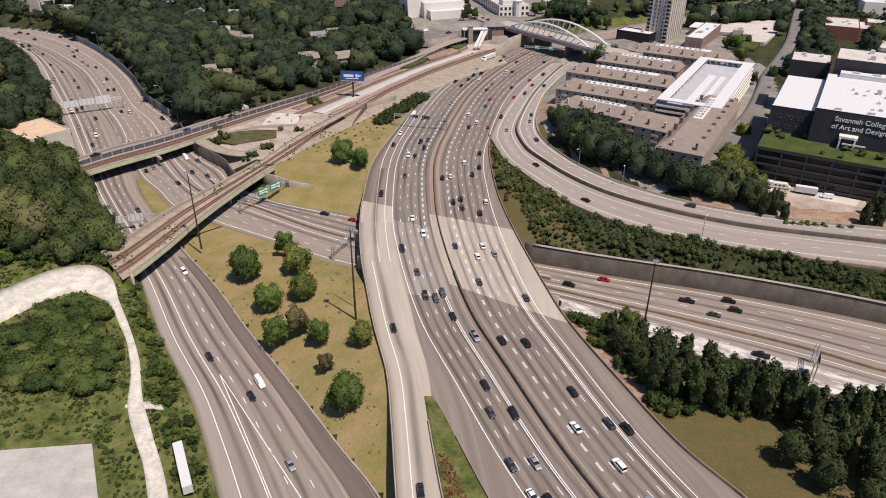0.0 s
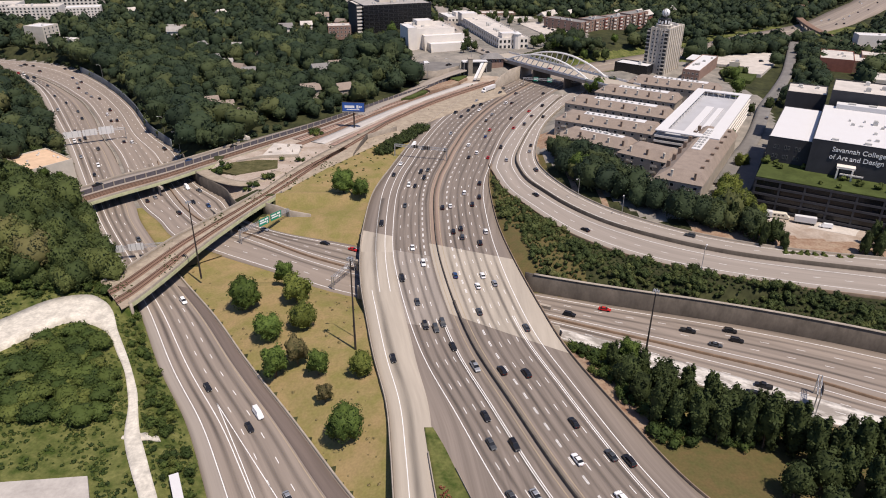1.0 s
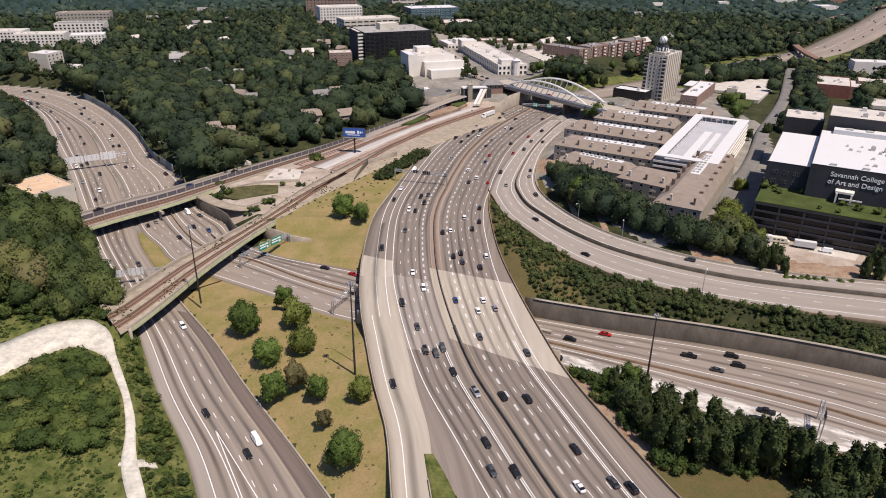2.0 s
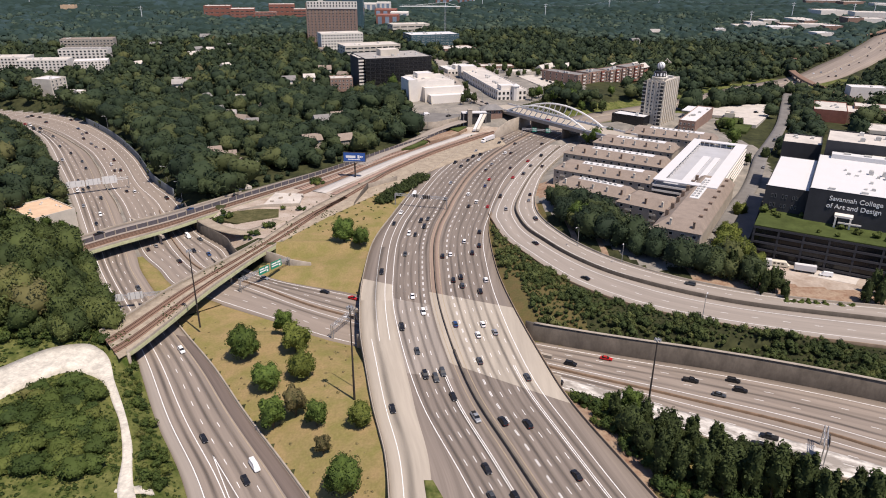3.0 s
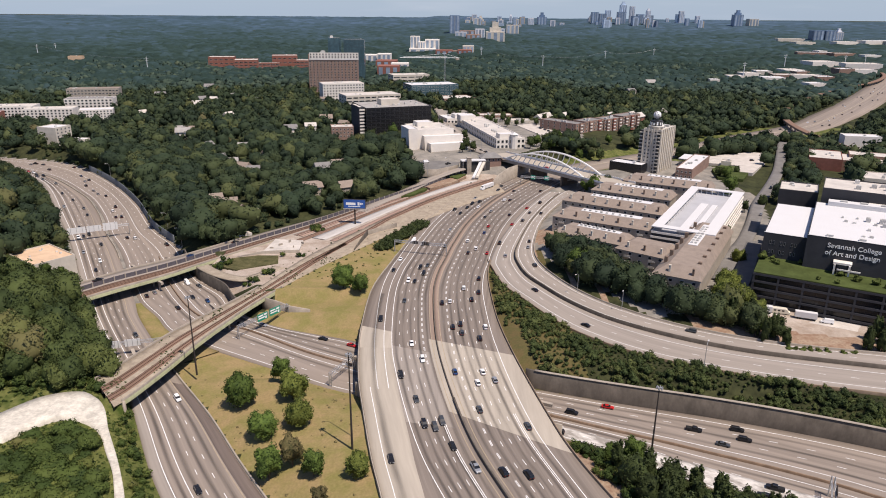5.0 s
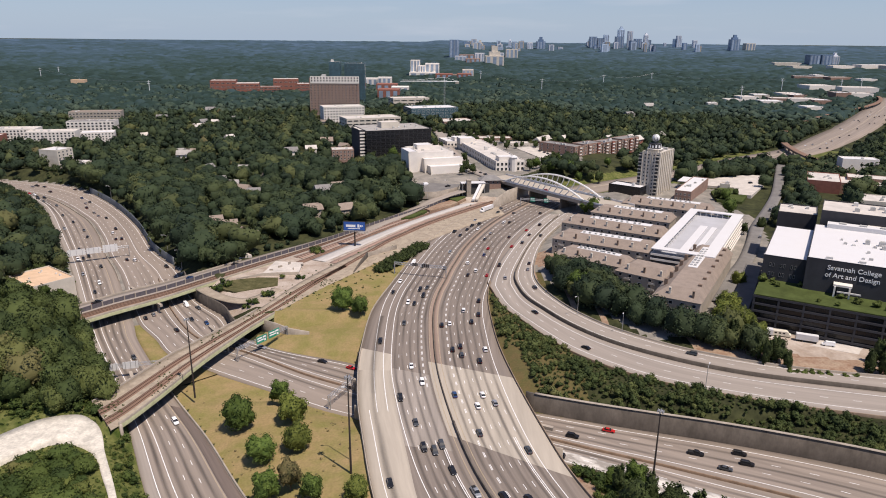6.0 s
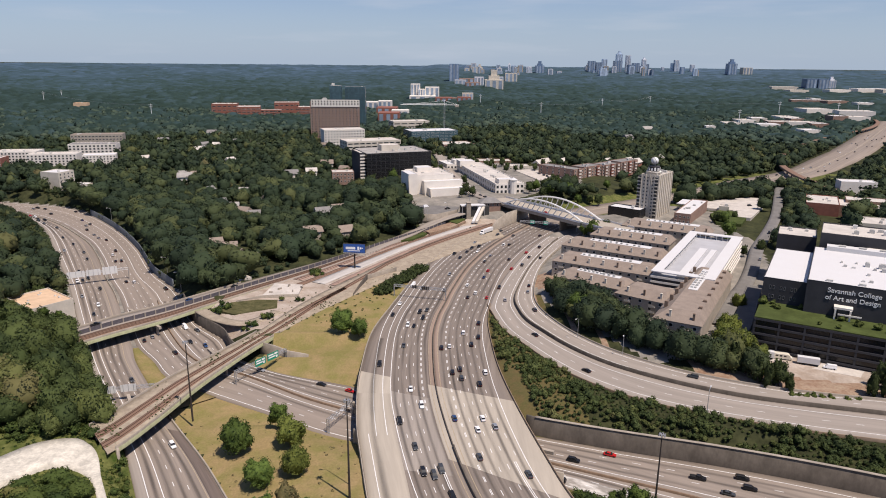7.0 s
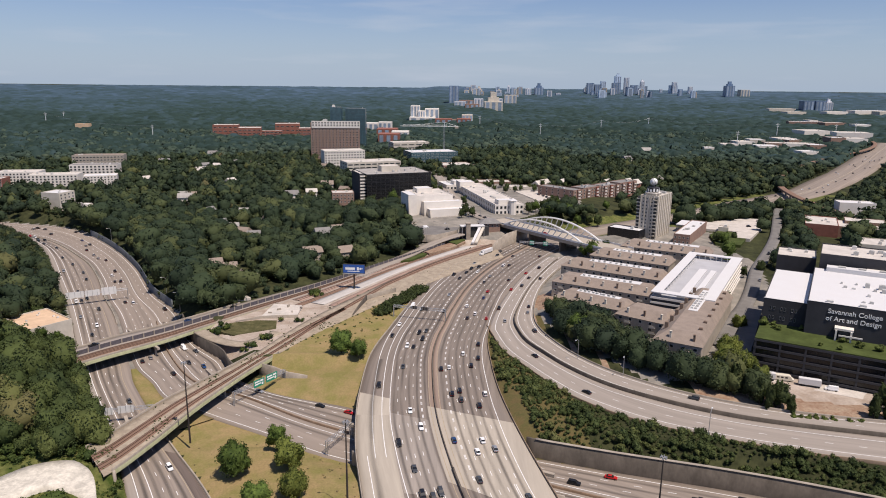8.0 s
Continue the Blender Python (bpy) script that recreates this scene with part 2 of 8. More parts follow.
s_right = spline([(-600, 693), (-500, 689), (-379, 628), (-300, 552), (-262, 500), (-230, 446), (-209, 414), (-186, 374), (-162, 332), (-150, 310), (-115, 260), (-88, 225), (-68, 196), (-46, 166), (-29, 142), (-16, 124), (8, 80), (34, 20)])
e_low = spline([(-600, 694), (-500, 690), (-376, 629), (-298, 553), (-260, 500.5), (-228, 446.5), (-207, 414.5), (-184, 374.5), (-160, 333), (-143, 313), (-129, 295), (-106, 280), (-90, 271), (-70, 260), (-47, 246), (0, 228), (48, 210), (72, 194), (89, 183), (104, 175), (119, 167), (137, 159), (200, 130), (280, 90)])
e_up = spline([(-620, 716), (-500, 706), (-439, 693), (-385, 677), (-345, 647), (-292, 590), (-243, 524), (-203, 459), (-172, 420), (-150, 380), (-137, 361), (-126.5, 350.5), (-116.5, 340), (-104, 320), (-79, 302), (-39, 287), (0, 266), (34, 248), (50, 242), (72, 235), (103, 226), (132, 216), (161, 204), (220, 176), (300, 136)])
e_med = spline([(-176, 400), (-150, 352), (-122, 314), (-93, 298), (-62, 277), (-38, 264), (0, 244), (42, 226), (58, 219), (77, 211), (95, 203), (113, 195), (129, 187), (146, 177), (205, 150), (285, 108)])


def x_at(curve, y):
    o = np.argsort(curve[:, 1])
    return np.interp(y, curve[o, 1], curve[o, 0])


# ---- ground ----
def near_far(lo, hi, step, reach):
    mid = list(np.arange(lo, hi, step))
    up, s = [hi], step
    while up[-1] < reach:
        s *= 1.12
        up.append(up[-1] + s)
    down, s = [lo - step], step
    while down[-1] > -reach:
        s *= 1.12
        down.append(down[-1] - s)
    return np.array(down[::-1] + mid + up)


def smooth_step(v, a, b):
    t = np.clip((v - a) / (b - a), 0, 1)
    return t * t * (3 - 2 * t)


def waves(x, y):
    """Gentle unevenness of the land."""
    return (np.sin(x * 0.021 + 1.3) * np.cos(y * 0.017) + 0.6 * np.sin(x * 0.047 + y * 0.039) + 0.35 * np.sin(x * 0.11 - y * 0.083 + 2))


def band(left, right, count=0):
    """A road's outline in plan, closed, at about four metres a step."""
    ring = np.vstack([left, right[::-1]])
    out = []
    for a, b in zip(ring, np.roll(ring, -1, axis=0)):
        k = max(1, int(np.linalg.norm(b - a) / 4))
        out.append(a + (b - a) * (np.arange(k) / k)[:, None])
    return np.vstack(out)


def inside(x, y, poly):
    r = np.zeros(x.shape, bool)
    for (x0, y0), (x1, y1) in zip(poly, np.roll(poly, -1, axis=0)):
        if y0 != y1:
            r ^= ((y0 > y) != (y1 > y)) & (x < (x1 - x0) * (y - y0) / (y1 - y0) + x0)
    return r


LOW_BANDS = [band(s_left, s_right), band(e_low, e_up)]
HIGH_BANDS = [band(c_left, c_right), band(r_in, r_out)]


def off(x, y, bands):
    """Distance outside the nearest of these roads; below nought within one."""
    x, y = np.asarray(x, float), np.asarray(y, float)
    best = np.full(x.shape, 1e9)
    for poly in bands:
        lo, hi = poly.min(0) - 60, poly.max(0) + 60
        sel = (x > lo[0]) & (x < hi[0]) & (y > lo[1]) & (y < hi[1])
        if not sel.any():
            continue
        px, py = x[sel], y[sel]
        d = np.full(px.shape, 1e9)
        for i in range(0, len(poly), 32):
            d = np.minimum(d, (np.hypot(px[:, None] - poly[i:i + 32, 0], py[:, None] - poly[i:i + 32, 1])).min(-1))
        d = np.where(inside(px, py, poly), -d, d)
        best[sel] = np.minimum(best[sel], d)
    return best


def base_height(x, y):
    r = np.hypot(x, y)
    z = 1.5 + 0.8 * waves(x, y) * smooth_step(r, 150, 500)
    z = z + 9.5 * smooth_step(y, 575, 650) * smooth_step(x, -150, -40) * (1 - smooth_step(x, 165, 250))
    z = z - 3.5 * smooth_step(-x, 40, 100) * smooth_step(-y, -260, -200)
    return z + 102 * np.clip((r - 1500) / 3300, 0, 1.0) ** 2


def ground_height(x, y):
    x, y = np.asarray(x, float), np.asarray(y, float)
    z = base_height(x, y)
    dh, dl = off(x, y, HIGH_BANDS), off(x, y, LOW_BANDS)
    triangle = (x > x_at(s_right, y) - 1) & (x < x_at(c_left, y) + 4) & (y < 330)
    corner = (x > x_at(c_right, y) - 4) & (y < 235)
    z = np.where(triangle, np.maximum(-6.4, -0.9 - 0.10 * np.maximum(0, dh)), z)
    z = np.where(corner, -0.6 - 0.02 * np.maximum(0, dh), z)
    z = np.where(dh < 1.0, -0.6, np.where(dh < 8, np.minimum(z, -0.5 + 0.35 * dh), z))
    slope = np.where(triangle, 0.35, np.where(corner, 0.3, 0.55))
    cut = LOW - 0.5 + slope * np.maximum(0, dl - 0.4)
    wedge = (x > x_at(s_right, y) - 1) & (x < x_at(e_low, y) + 1) & (y > 250) & (y < 336)
    return np.where(wedge, LOW - 0.6, np.where(dl < 40, np.minimum(z, cut), z))


# ---- built-up areas in plan ----
TOWN = [(-14, 565), (-26, 592), (-32, 640), (-34, 664), (-8, 690), (-4, 760), (-16, 850), (-16, 960), (40, 960), (100, 870), (165, 850), (150, 725), (100, 690), (70, 650), (60, 560)]
FLATS = [(56, 560), (52, 400), (100, 300), (200, 255), (330, 240), (345, 400), (318, 520), (326, 596), (352, 640), (338, 704), (262, 680), (200, 660), (135, 640), (110, 600)]
FLATS_YARD = [(56, 560), (52, 400), (100, 300), (150, 310), (205, 400), (236, 480), (250, 530), (240, 580), (258, 640), (225, 668), (200, 660), (135, 640), (110, 600)]
DIRT = material("sandy_ground", (0.40, 0.335, 0.25), 0.95, vary=0.1, size=5, fine=0.28, fine_size=0.9, tint=(0.27, 0.22, 0.165), sharp=0.12)
YARD = material("dusty_yard", (0.46, 0.39, 0.325), 0.95, vary=0.06, size=9, fine=0.26, fine_size=1.0, tint=(0.30, 0.235, 0.18), sharp=0.14)
PAVED = material("grey_paving", (0.20, 0.19, 0.165), 0.92, vary=0.3, size=14, fine=0.15, fine_size=2.0, tint=(0.30, 0.27, 0.23))
SOIL = material("red_soil", (0.29, 0.165, 0.105), 0.95, vary=0.25, size=4, fine=0.25, fine_size=1.0, tint=(0.33, 0.25, 0.175))
# ---- the land as one sheet ----
rail_near = spline([(-120.5, 219), (-117.5, 226), (-112, 247), (-107, 270), (-101, 291), (-91, 320), (-71, 364), (-36, 425), (5, 488), (50, 545)])
rail_far = spline([(-136.5, 238), (-133, 246), (-128, 262), (-122, 280), (-115, 295), (-98, 332), (-81, 383), (-54, 439), (-10, 520), (43, 592)])
over_near = spline([(-222, 306), (-205, 307), (-186, 313), (-170, 331), (-152, 351), (-137, 372), (-110, 409), (-84, 446), (-50, 500), (0, 575)])
over_far = spline([(-226, 322), (-214, 323), (-199, 329), (-181, 354), (-158, 378), (-121, 426), (-83, 472), (-40, 535), (17, 610)])
RAIL_BANDS = [band(rail_near, rail_far, 140), band(over_near, over_far, 140)]
road_line = spline([(85, 590), (105, 618), (140, 645), (182, 672), (246, 714), (350, 800), (462, 884), (556, 990), (655, 1110), (762, 1250), (920, 1465), (1130, 1750)], 10)
road_half = np.interp(road_line[:, 1], [600, 720, 900, 1000, 1180], [15, 16, 24, 28, 30])


def shifted(curve, d):
    e = np.gradient(curve, axis=0)
    e /= np.linalg.norm(e, axis=1)[:, None] + 1e-9
    return curve + np.stack([-e[:, 1], e[:, 0]], 1) * np.reshape(d, (-1, 1))


def land_height(x, y):
    z = ground_height(x, y)
    dr, dl = off(np.asarray(x, float), np.asarray(y, float), RAIL_BANDS), off(np.asarray(x, float), np.asarray(y, float), LOW_BANDS)
    x, y = np.asarray(x, float), np.asarray(y, float)
    open_span = ((y > 228) & (y < 332) & (x > -137)) | ((y > 312) & (y < 392) & (x < -130) & (x > -200))
    fill_in = (dl > 3) & ~open_span
    z = np.where((dr < 0.5) & fill_in, -0.1, np.where((dr < 7) & fill_in, np.minimum(z, -0.1 + 0.5 * dr), z))
    flat = (y > 333) & (y < 592) & (x > x_at(over_far, y) - 3) & (x < x_at(c_left, y) - 1) & (y > 333 + 0.0 * x) & (dl > 3) & ~open_span
    z = np.where(flat, np.minimum(z, 0.2 + 0.15 * waves(4 * x, 4 * y)), z)
    df = off(np.asarray(x, float), np.asarray(y, float), [band(shifted(road_line, road_half + 2), shifted(road_line, -road_half - 2))])
    return np.where((df < 25) & (np.asarray(y) > 600), np.minimum(z, -0.8 + 1.8 * smooth_step(np.asarray(y, float), 590, 700) + 0.3 * np.maximum(0, df)), z)


gx, gy = near_far(-462, 300, 3.0, 5000), near_far(90, 720, 3.0, 5000)
GX, GY = np.meshgrid(gx, gy, indexing="ij")
GZ = np.zeros_like(GX)
for i in range(0, len(gx), 20):
    GZ[i:i + 20] = land_height(GX[i:i + 20], GY[i:i + 20])
gf = grid_faces(len(gx), len(gy))
gp = np.stack([GX, GY, GZ], -1).reshape(-1, 3)
gc = gp[gf].mean(1)
dry = (gc[:, 0] > np.maximum(x_at(s_right, gc[:, 1]), np.where(gc[:, 1] > 255, x_at(rail_near, gc[:, 1]), -999))) & (gc[:, 0] < x_at(c_left, gc[:, 1]) + 3) & (gc[:, 1] < 440)
dry |= (gc[:, 0] > x_at(s_right, gc[:, 1])) & (gc[:, 0] < x_at(e_low, gc[:, 1])) & (gc[:, 1] < 268)
corner = (gc[:, 0] > x_at(c_right, gc[:, 1]) - 3) & (gc[:, 0] < 180) & (gc[:, 1] < 152)
sandy = (gc[:, 1] > 338) & (gc[:, 1] < 596) & (gc[:, 0] > x_at(over_near, gc[:, 1]) - 2) & (gc[:, 0] < x_at(c_left, gc[:, 1]) - 2) & ((gc[:, 1] > 432) | (gc[:, 0] < x_at(rail_far, gc[:, 1]) + 2))
sandy |= inside(gc[:, 0], gc[:, 1], np.array([(141, 313), (146, 286), (152, 272), (190, 266), (262, 244), (274, 262), (160, 316)]))
paved = inside(gc[:, 0], gc[:, 1], np.array(TOWN)) | inside(gc[:, 0], gc[:, 1], np.array(FLATS_YARD))
soil = (gc[:, 0] > 55) & (gc[:, 0] < 215) & (gc[:, 1] > 240) & (gc[:, 1] < 440) & (off(gc[:, 0], gc[:, 1], [HIGH_BANDS[1]]) < 13) & (gc[:, 1] > x_at(np.c_[r_out[:, 1], r_out[:, 0]], gc[:, 0]))
soil |= (gc[:, 0] > x_at(c_right, gc[:, 1]) - 2) & (gc[:, 0] < x_at(c_right, gc[:, 1]) + 7) & (gc[:, 1] > 152) & (gc[:, 1] < 205)
corner |= (gc[:, 0] > x_at(c_right, gc[:, 1])) & (gc[:, 0] < 60) & (gc[:, 1] < 400) & (gc[:, 1] > 150)
weedy = (gc[:, 0] < x_at(s_left, gc[:, 1]) + 3) & (gc[:, 1] < 240) & (gc[:, 1] > 0)
paved |= (gc[:, 2] < LOW + 0.3) & (gc[:, 1] > 330) & (gc[:, 1] < 900)
near_beyond = off(gc[:, 0], gc[:, 1], [band(shifted(road_line, road_half), shifted(road_line, -road_half))])
weedy |= (near_beyond < 16) & (gc[:, 1] > 630) & (gc[:, 1] < 880) & (gc[:, 0] > 90)
ground = mesh_from("ground", gp, gf, [GROUND, GRASS_DRY, VERGE, YARD, PAVED, SOIL, GRASS_DARK], face_mat=np.where(soil, 5, np.where(corner, 6, np.where(sandy, 3, np.where(dry, 1, np.where(weedy, 2, np.where(paved, 4, 0)))))), smooth=True)
tagged(ground, "rolling land with dry grass, weeds and woods", "ground", kind="structure")

# ---- road surfaces ----
def keep(curve, y0, y1):
    return curve[(curve[:, 1] >= y0) & (curve[:, 1] <= y1)]


def between(a, b, f, n=260):
    return by_length(a, n) * (1 - f) + by_length(b, n) * f


def road(name, left, right, z, mat, label, across=10):
    return tagged(strip(name, left, right, z, mat, across), label, "road", kind="structure")


ROAD = "grey asphalt motorway with lane lines and tyre streaks"
road("road_main", c_left, c_right, 0.0, ASPHALT, ROAD, 16)
ramp_in = r_in.copy()
upper = ramp_in[:, 1] > 350
ramp_in[upper, 0] = np.maximum(ramp_in[upper, 0], x_at(c_right, ramp_in[upper, 1]) - 0.02)
road("road_ramp", ramp_in, r_div, 0.0, RAMP_CONCRETE, "pale concrete curving slip road")
road("road_ramp_outer", r_div, r_out, 0.9, RAMP_CONCRETE, "pale concrete curving slip road, set a little higher")
road("road_south", s_left, s_right, LOW, ASPHALT_LOW, "weathered asphalt carriageway in a cutting")
road("road_east", e_low, e_up, LOW, ASPHALT_LOW, "weathered asphalt motorway passing under the viaduct", 12)
road("road_beyond", shifted(road_line, road_half), shifted(road_line, -road_half), np.interp(road_line[:, 1], [590, 700], [-0.02, 2.0]), ASPHALT_LOW, "pale motorway running off towards the woods", 4)


def deck_patch(name, u0, u1, top, bottom, z, mat, label, nu=14, nv=22):
    """A skewed concrete slab laid across the main road between two slanting joints; u runs from its left to its right edge."""
    u, v = np.meshgrid(np.linspace(u0, u1, nu), np.linspace(0, 1, nv), indexing="ij")
    y = (top[0] + (top[1] - top[0]) * u) * (1 - v) + (bottom[0] + (bottom[1] - bottom[0]) * u) * v
    x = x_at(c_left, y) * (1 - u) + x_at(c_right, y) * u
    p = np.stack([x, y, np.full_like(x, z)], -1).reshape(-1, 3)
    uv = np.stack([x, y], -1).reshape(-1, 2)
    return tagged(mesh_from(name, p, grid_faces(nu, nv)[:, ::-1], mat, uv), label, "bridge deck", kind="structure")


deck_patch("bridge_deck", 0.47, 0.995, (290, 262), (240, 193), 0.02, CONCRETE, "pale sunlit concrete bridge deck")
deck_patch("bridge_deck_west", 0.005, 0.22, (290, 262), (240, 193), 0.02, CONCRETE, "pale sunlit concrete bridge deck")
deck_patch("bridge_deck_middle", 0.22, 0.46, (276, 250), (214, 200), 0.012, RAMP_CONCRETE, "worn concrete bridge deck")
ya = np.linspace(60, 268, 70)
ramp_l = np.c_[x_at(c_left, ya) + 0.4, ya]
ramp_r = np.c_[np.minimum(x_at(c_left, ya) + np.interp(ya, [60, 120, 155, 200, 240, 268], [10.5, 12.5, 12.5, 14.5, 15, 14]), x_at(c_med, ya) - 17), ya]
tagged(strip("road_exit", ramp_l, ramp_r, 0.03, CONCRETE, 6, 0.02), "pale concrete exit lane beside the viaduct", "road", kind="structure")

SHOULDER_PINK = material("rust_tinted_shoulder", (0.275, 0.205, 0.165), 0.92, vary=0.18, size=5, fine=0.1, coords="UV", stretch=(1.2, 0.05, 1))
north_med = keep(c_med, 262, 600)
for d0, d1 in ((0.3, 2.7), (-2.7, -0.3)):
    tagged(strip("road_shoulder_median", shifted(north_med, d1), shifted(north_med, d0), 0.016, SHOULDER_PINK, 2, 0.01), "rust-tinted strip beside the median barrier", "road", kind="structure")
SHOULDER_BROWN = material("brown_shoulder", (0.15, 0.118, 0.10), 0.92, vary=0.2, size=5, fine=0.1, coords="UV", stretch=(1.2, 0.05, 1))
tagged(strip("road_shoulder", between(s_left, s_right, 0.01), between(s_left, s_right, 0.15), LOW + 0.015, RAMP_CONCRETE, 3, 0.01), "pale concrete hard shoulder", "road", kind="structure")
sa, sb = between(s_left, s_right, 0.82), between(s_left, s_right, 0.98)
tagged(strip("road_shoulder_inner", sa[sa[:, 1] < 250], sb[sa[:, 1] < 250], LOW + 0.015, SHOULDER_BROWN, 3, 0.01), "brown worn hard shoulder", "road", kind="structure")
gore_l = np.array([(-5, 155.5), (-3.6, 145), (-2, 134), (0.6, 118), (6, 90)], float)
gore_r = np.array([(-2.4, 155.5), (1.2, 147), (4, 139), (12, 118), (24, 90)], float)
tagged(strip("grass_gore", spline(gore_l), spline(gore_r), 0.22, VERGE, 4, 0.3), "green and dry grass wedge between the exit lane and the motorway", "grass verge", kind="structure")
ga, gb = keep(s_right, 262, 331), keep(e_low, 276, 331)
tagged(strip("grass_median", ga, gb, LOW + 0.06, GRASS_DRY, 4, 0.3), "thin wedge of dry grass between two carriageways", "grass verge", kind="structure")


def split(curve, y):
    k = int(np.argmax(curve[:, 1] < y))
    return curve[:k], curve[k:]


N_UP, E_UP = split(e_up, 404)
N_LOW, E_LOW = split(e_low, 386)
N_UP, N_LOW = N_UP[N_UP[:, 0] > -450], N_LOW[N_LOW[:, 0] > -450]

# ---- road paint ----
def squeeze(curve):
    return np.interp(curve[:, 1], [118, 168, 265], [0.86, 0.89, 1.0])


cm = keep(c_med, 25, 600)
white, yellow = [], []
for d, kind in ((5.9, "broad"), (9.4, "dash"), (12.8, "dash"), (16.4, "dash"), (19.8, "line"), (-6.5, "broad"), (-10.2, "dash"), (-13.9, "dash"), (-17.6, "dash"), (-25.6, "line")):
    c = shifted(cm, d * squeeze(cm))
    if kind == "line":
        white.append(ribbon(c, 0.14, 0, 0.045))
    elif kind == "dash":
        white.append(ribbon(c, 0.11, 0, 0.045, 3.0, 9.2))
    else:
        for e in (-0.2, 0.2):
            q = shifted(cm, d * squeeze(cm) + e)
            white.append(ribbon(keep(q, 250, 600) if d > 0 else q, 0.11, 0, 0.045, 3.2, 2.9 if d > 0 else 4.2))
c = keep(c_med, 25, 215)
for d in (6.6, 7.3, -20.6, -21.3):
    white.append(ribbon(shifted(c, d * squeeze(c)), 0.13, 0, 0.045))
white.append(ribbon(shifted(keep(c_med, 215, 600), -21.3), 0.11, 0, 0.045, 3.0, 9.2))
c = keep(c_med, 236, 600)
white += [ribbon(shifted(c, 23.3), 0.14, 0, 0.045), ribbon(shifted(keep(c_med, 236, 420), 27.4), 0.14, 0, 0.045)]
c = keep(c_left, 60, 236)
white += [ribbon(shifted(c, -4.2), 0.13, 0, 0.06)]
for d in (2.1, -2.2):
    yellow.append(ribbon(shifted(cm, d * squeeze(cm)), 0.13, 0, 0.045))
for a, b, z, spec in ((ramp_in, r_div, 0, ((0.22, 0), (0.5, 1), (0.8, 0))), (r_div, r_out, 0.9, ((0.16, 0), (0.5, 1), (0.85, 0))),
                      (s_left, s_right, LOW, ((0.14, 0), (0.31, 0), (0.47, 1), (0.63, 1))),
                      (E_UP, e_med, LOW, ((0.13, 0), (0.36, 1), (0.6, 1), (0.84, 0))), (e_med, E_LOW, LOW, ((0.16, 0), (0.4, 1), (0.64, 1), (0.9, 0))),
                      (N_LOW, N_UP, LOW, ((0.08, 0), (0.22, 1), (0.36, 1), (0.5, 1), (0.64, 0), (0.8, 1), (0.93, 0)))):
    for f, dashed in spec:
        c = between(a, b, f)
        white.append(ribbon(c, 0.11 if dashed else 0.14, z, 0.03, 3.0 if dashed else 0, 9.2))
for x1 in (-36.4, -44.2):
    white.append(ribbon(np.array([(-72.3, 174.1), (x1, 124.0), (2 * x1 + 55, 95)]) if x1 > -40 else np.array([(-72.3, 174.1), (-58, 149), (x1, 124.0), (-28, 95)]), 0.13, LOW, 0.03))
yellow.append(ribbon(between(s_left, s_right, 0.80), 0.13, LOW, 0.03))
paint("lane_lines_white", white, WHITE_LINE)
paint("lane_lines_yellow", yellow, YELLOW_LINE)
PATCHY = material("patched_concrete", (0.29, 0.262, 0.228), 0.9, vary=0.05, size=6, fine=0.12, tint=(0.60, 0.565, 0.51), coords="UV", stretch=(1.3, 0.5, 1), sharp=0.07)
pa, pb = between(e_med, E_LOW, 0.42, 400), between(e_med, E_LOW, 0.97, 400)
sel = (pa[:, 0] > 44)
tagged(strip("road_patch", pb[sel], pa[sel], LOW + 0.02, PATCHY, 8, 0.01), "pale patched concrete lane", "road", kind="structure")

# ---- walls and barriers ----
def wall(name, curve, z0, z1, thick, mat, label, cat="wall"):
    return tagged(wall_along(name, curve, z0, z1, thick, mat), label, cat, kind="structure")


wall("barrier_west", keep(c_left, 30, 640), -1.4, 0.85, 0.45, WALL_CONCRETE, "pale concrete parapet of the viaduct", "barrier")
wall("barrier_east", keep(c_right, 30, 384), -1.4, 0.9, 0.45, RUSTY_RAIL, "pale concrete parapet of the motorway", "barrier")
wall("barrier_median", keep(c_med, 25, 228), 0, 1.35, 0.8, WALL_DARK, "dark stained concrete median barrier", "barrier")
wall("barrier_median_north", keep(c_med, 224, 600), 0, 0.95, 0.5, WALL_DARK, "stained concrete median barrier", "barrier")
wall("barrier_ramp", r_div[4:], 0, 1.9, 0.6, WALL_DARK, "dark stained wall between two slip roads", "barrier")
wall("barrier_ramp_outer", r_out[4:], 0, 1.8, 0.45, WALL_CONCRETE, "concrete parapet of the curving slip road", "barrier")
wall("barrier_ramp_inner", r_in[r_in[:, 1] < 384], -0.6, 0.8, 0.45, RUSTY_RAIL, "concrete parapet of the curving slip road", "barrier")
sel = (e_up[:, 0] > -40) & (e_up[:, 0] < 34)
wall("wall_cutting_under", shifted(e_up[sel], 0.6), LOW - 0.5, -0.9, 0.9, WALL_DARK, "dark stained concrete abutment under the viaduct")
sel = e_up[:, 0] > 33
wall("wall_cutting", shifted(e_up[sel], 0.6), LOW - 0.5, 1.2, 0.9, WALL_DARK, "dark stained concrete retaining wall of the cutting")
wall("wall_coping", shifted(e_up[e_up[:, 0] > 36], 0.6), 1.2, 1.5, 1.2, WALL_CONCRETE, "pale concrete coping on the retaining wall")
sel = (e_low[:, 0] > -36) & (e_low[:, 0] < 44)
wall("wall_abutment", shifted(e_low[sel], -0.6), LOW - 0.5, -0.9, 0.9, WALL_CONCRETE, "concrete abutment under the viaduct")
sel = (e_up[:, 0] < -100) & (e_up[:, 1] < 400)
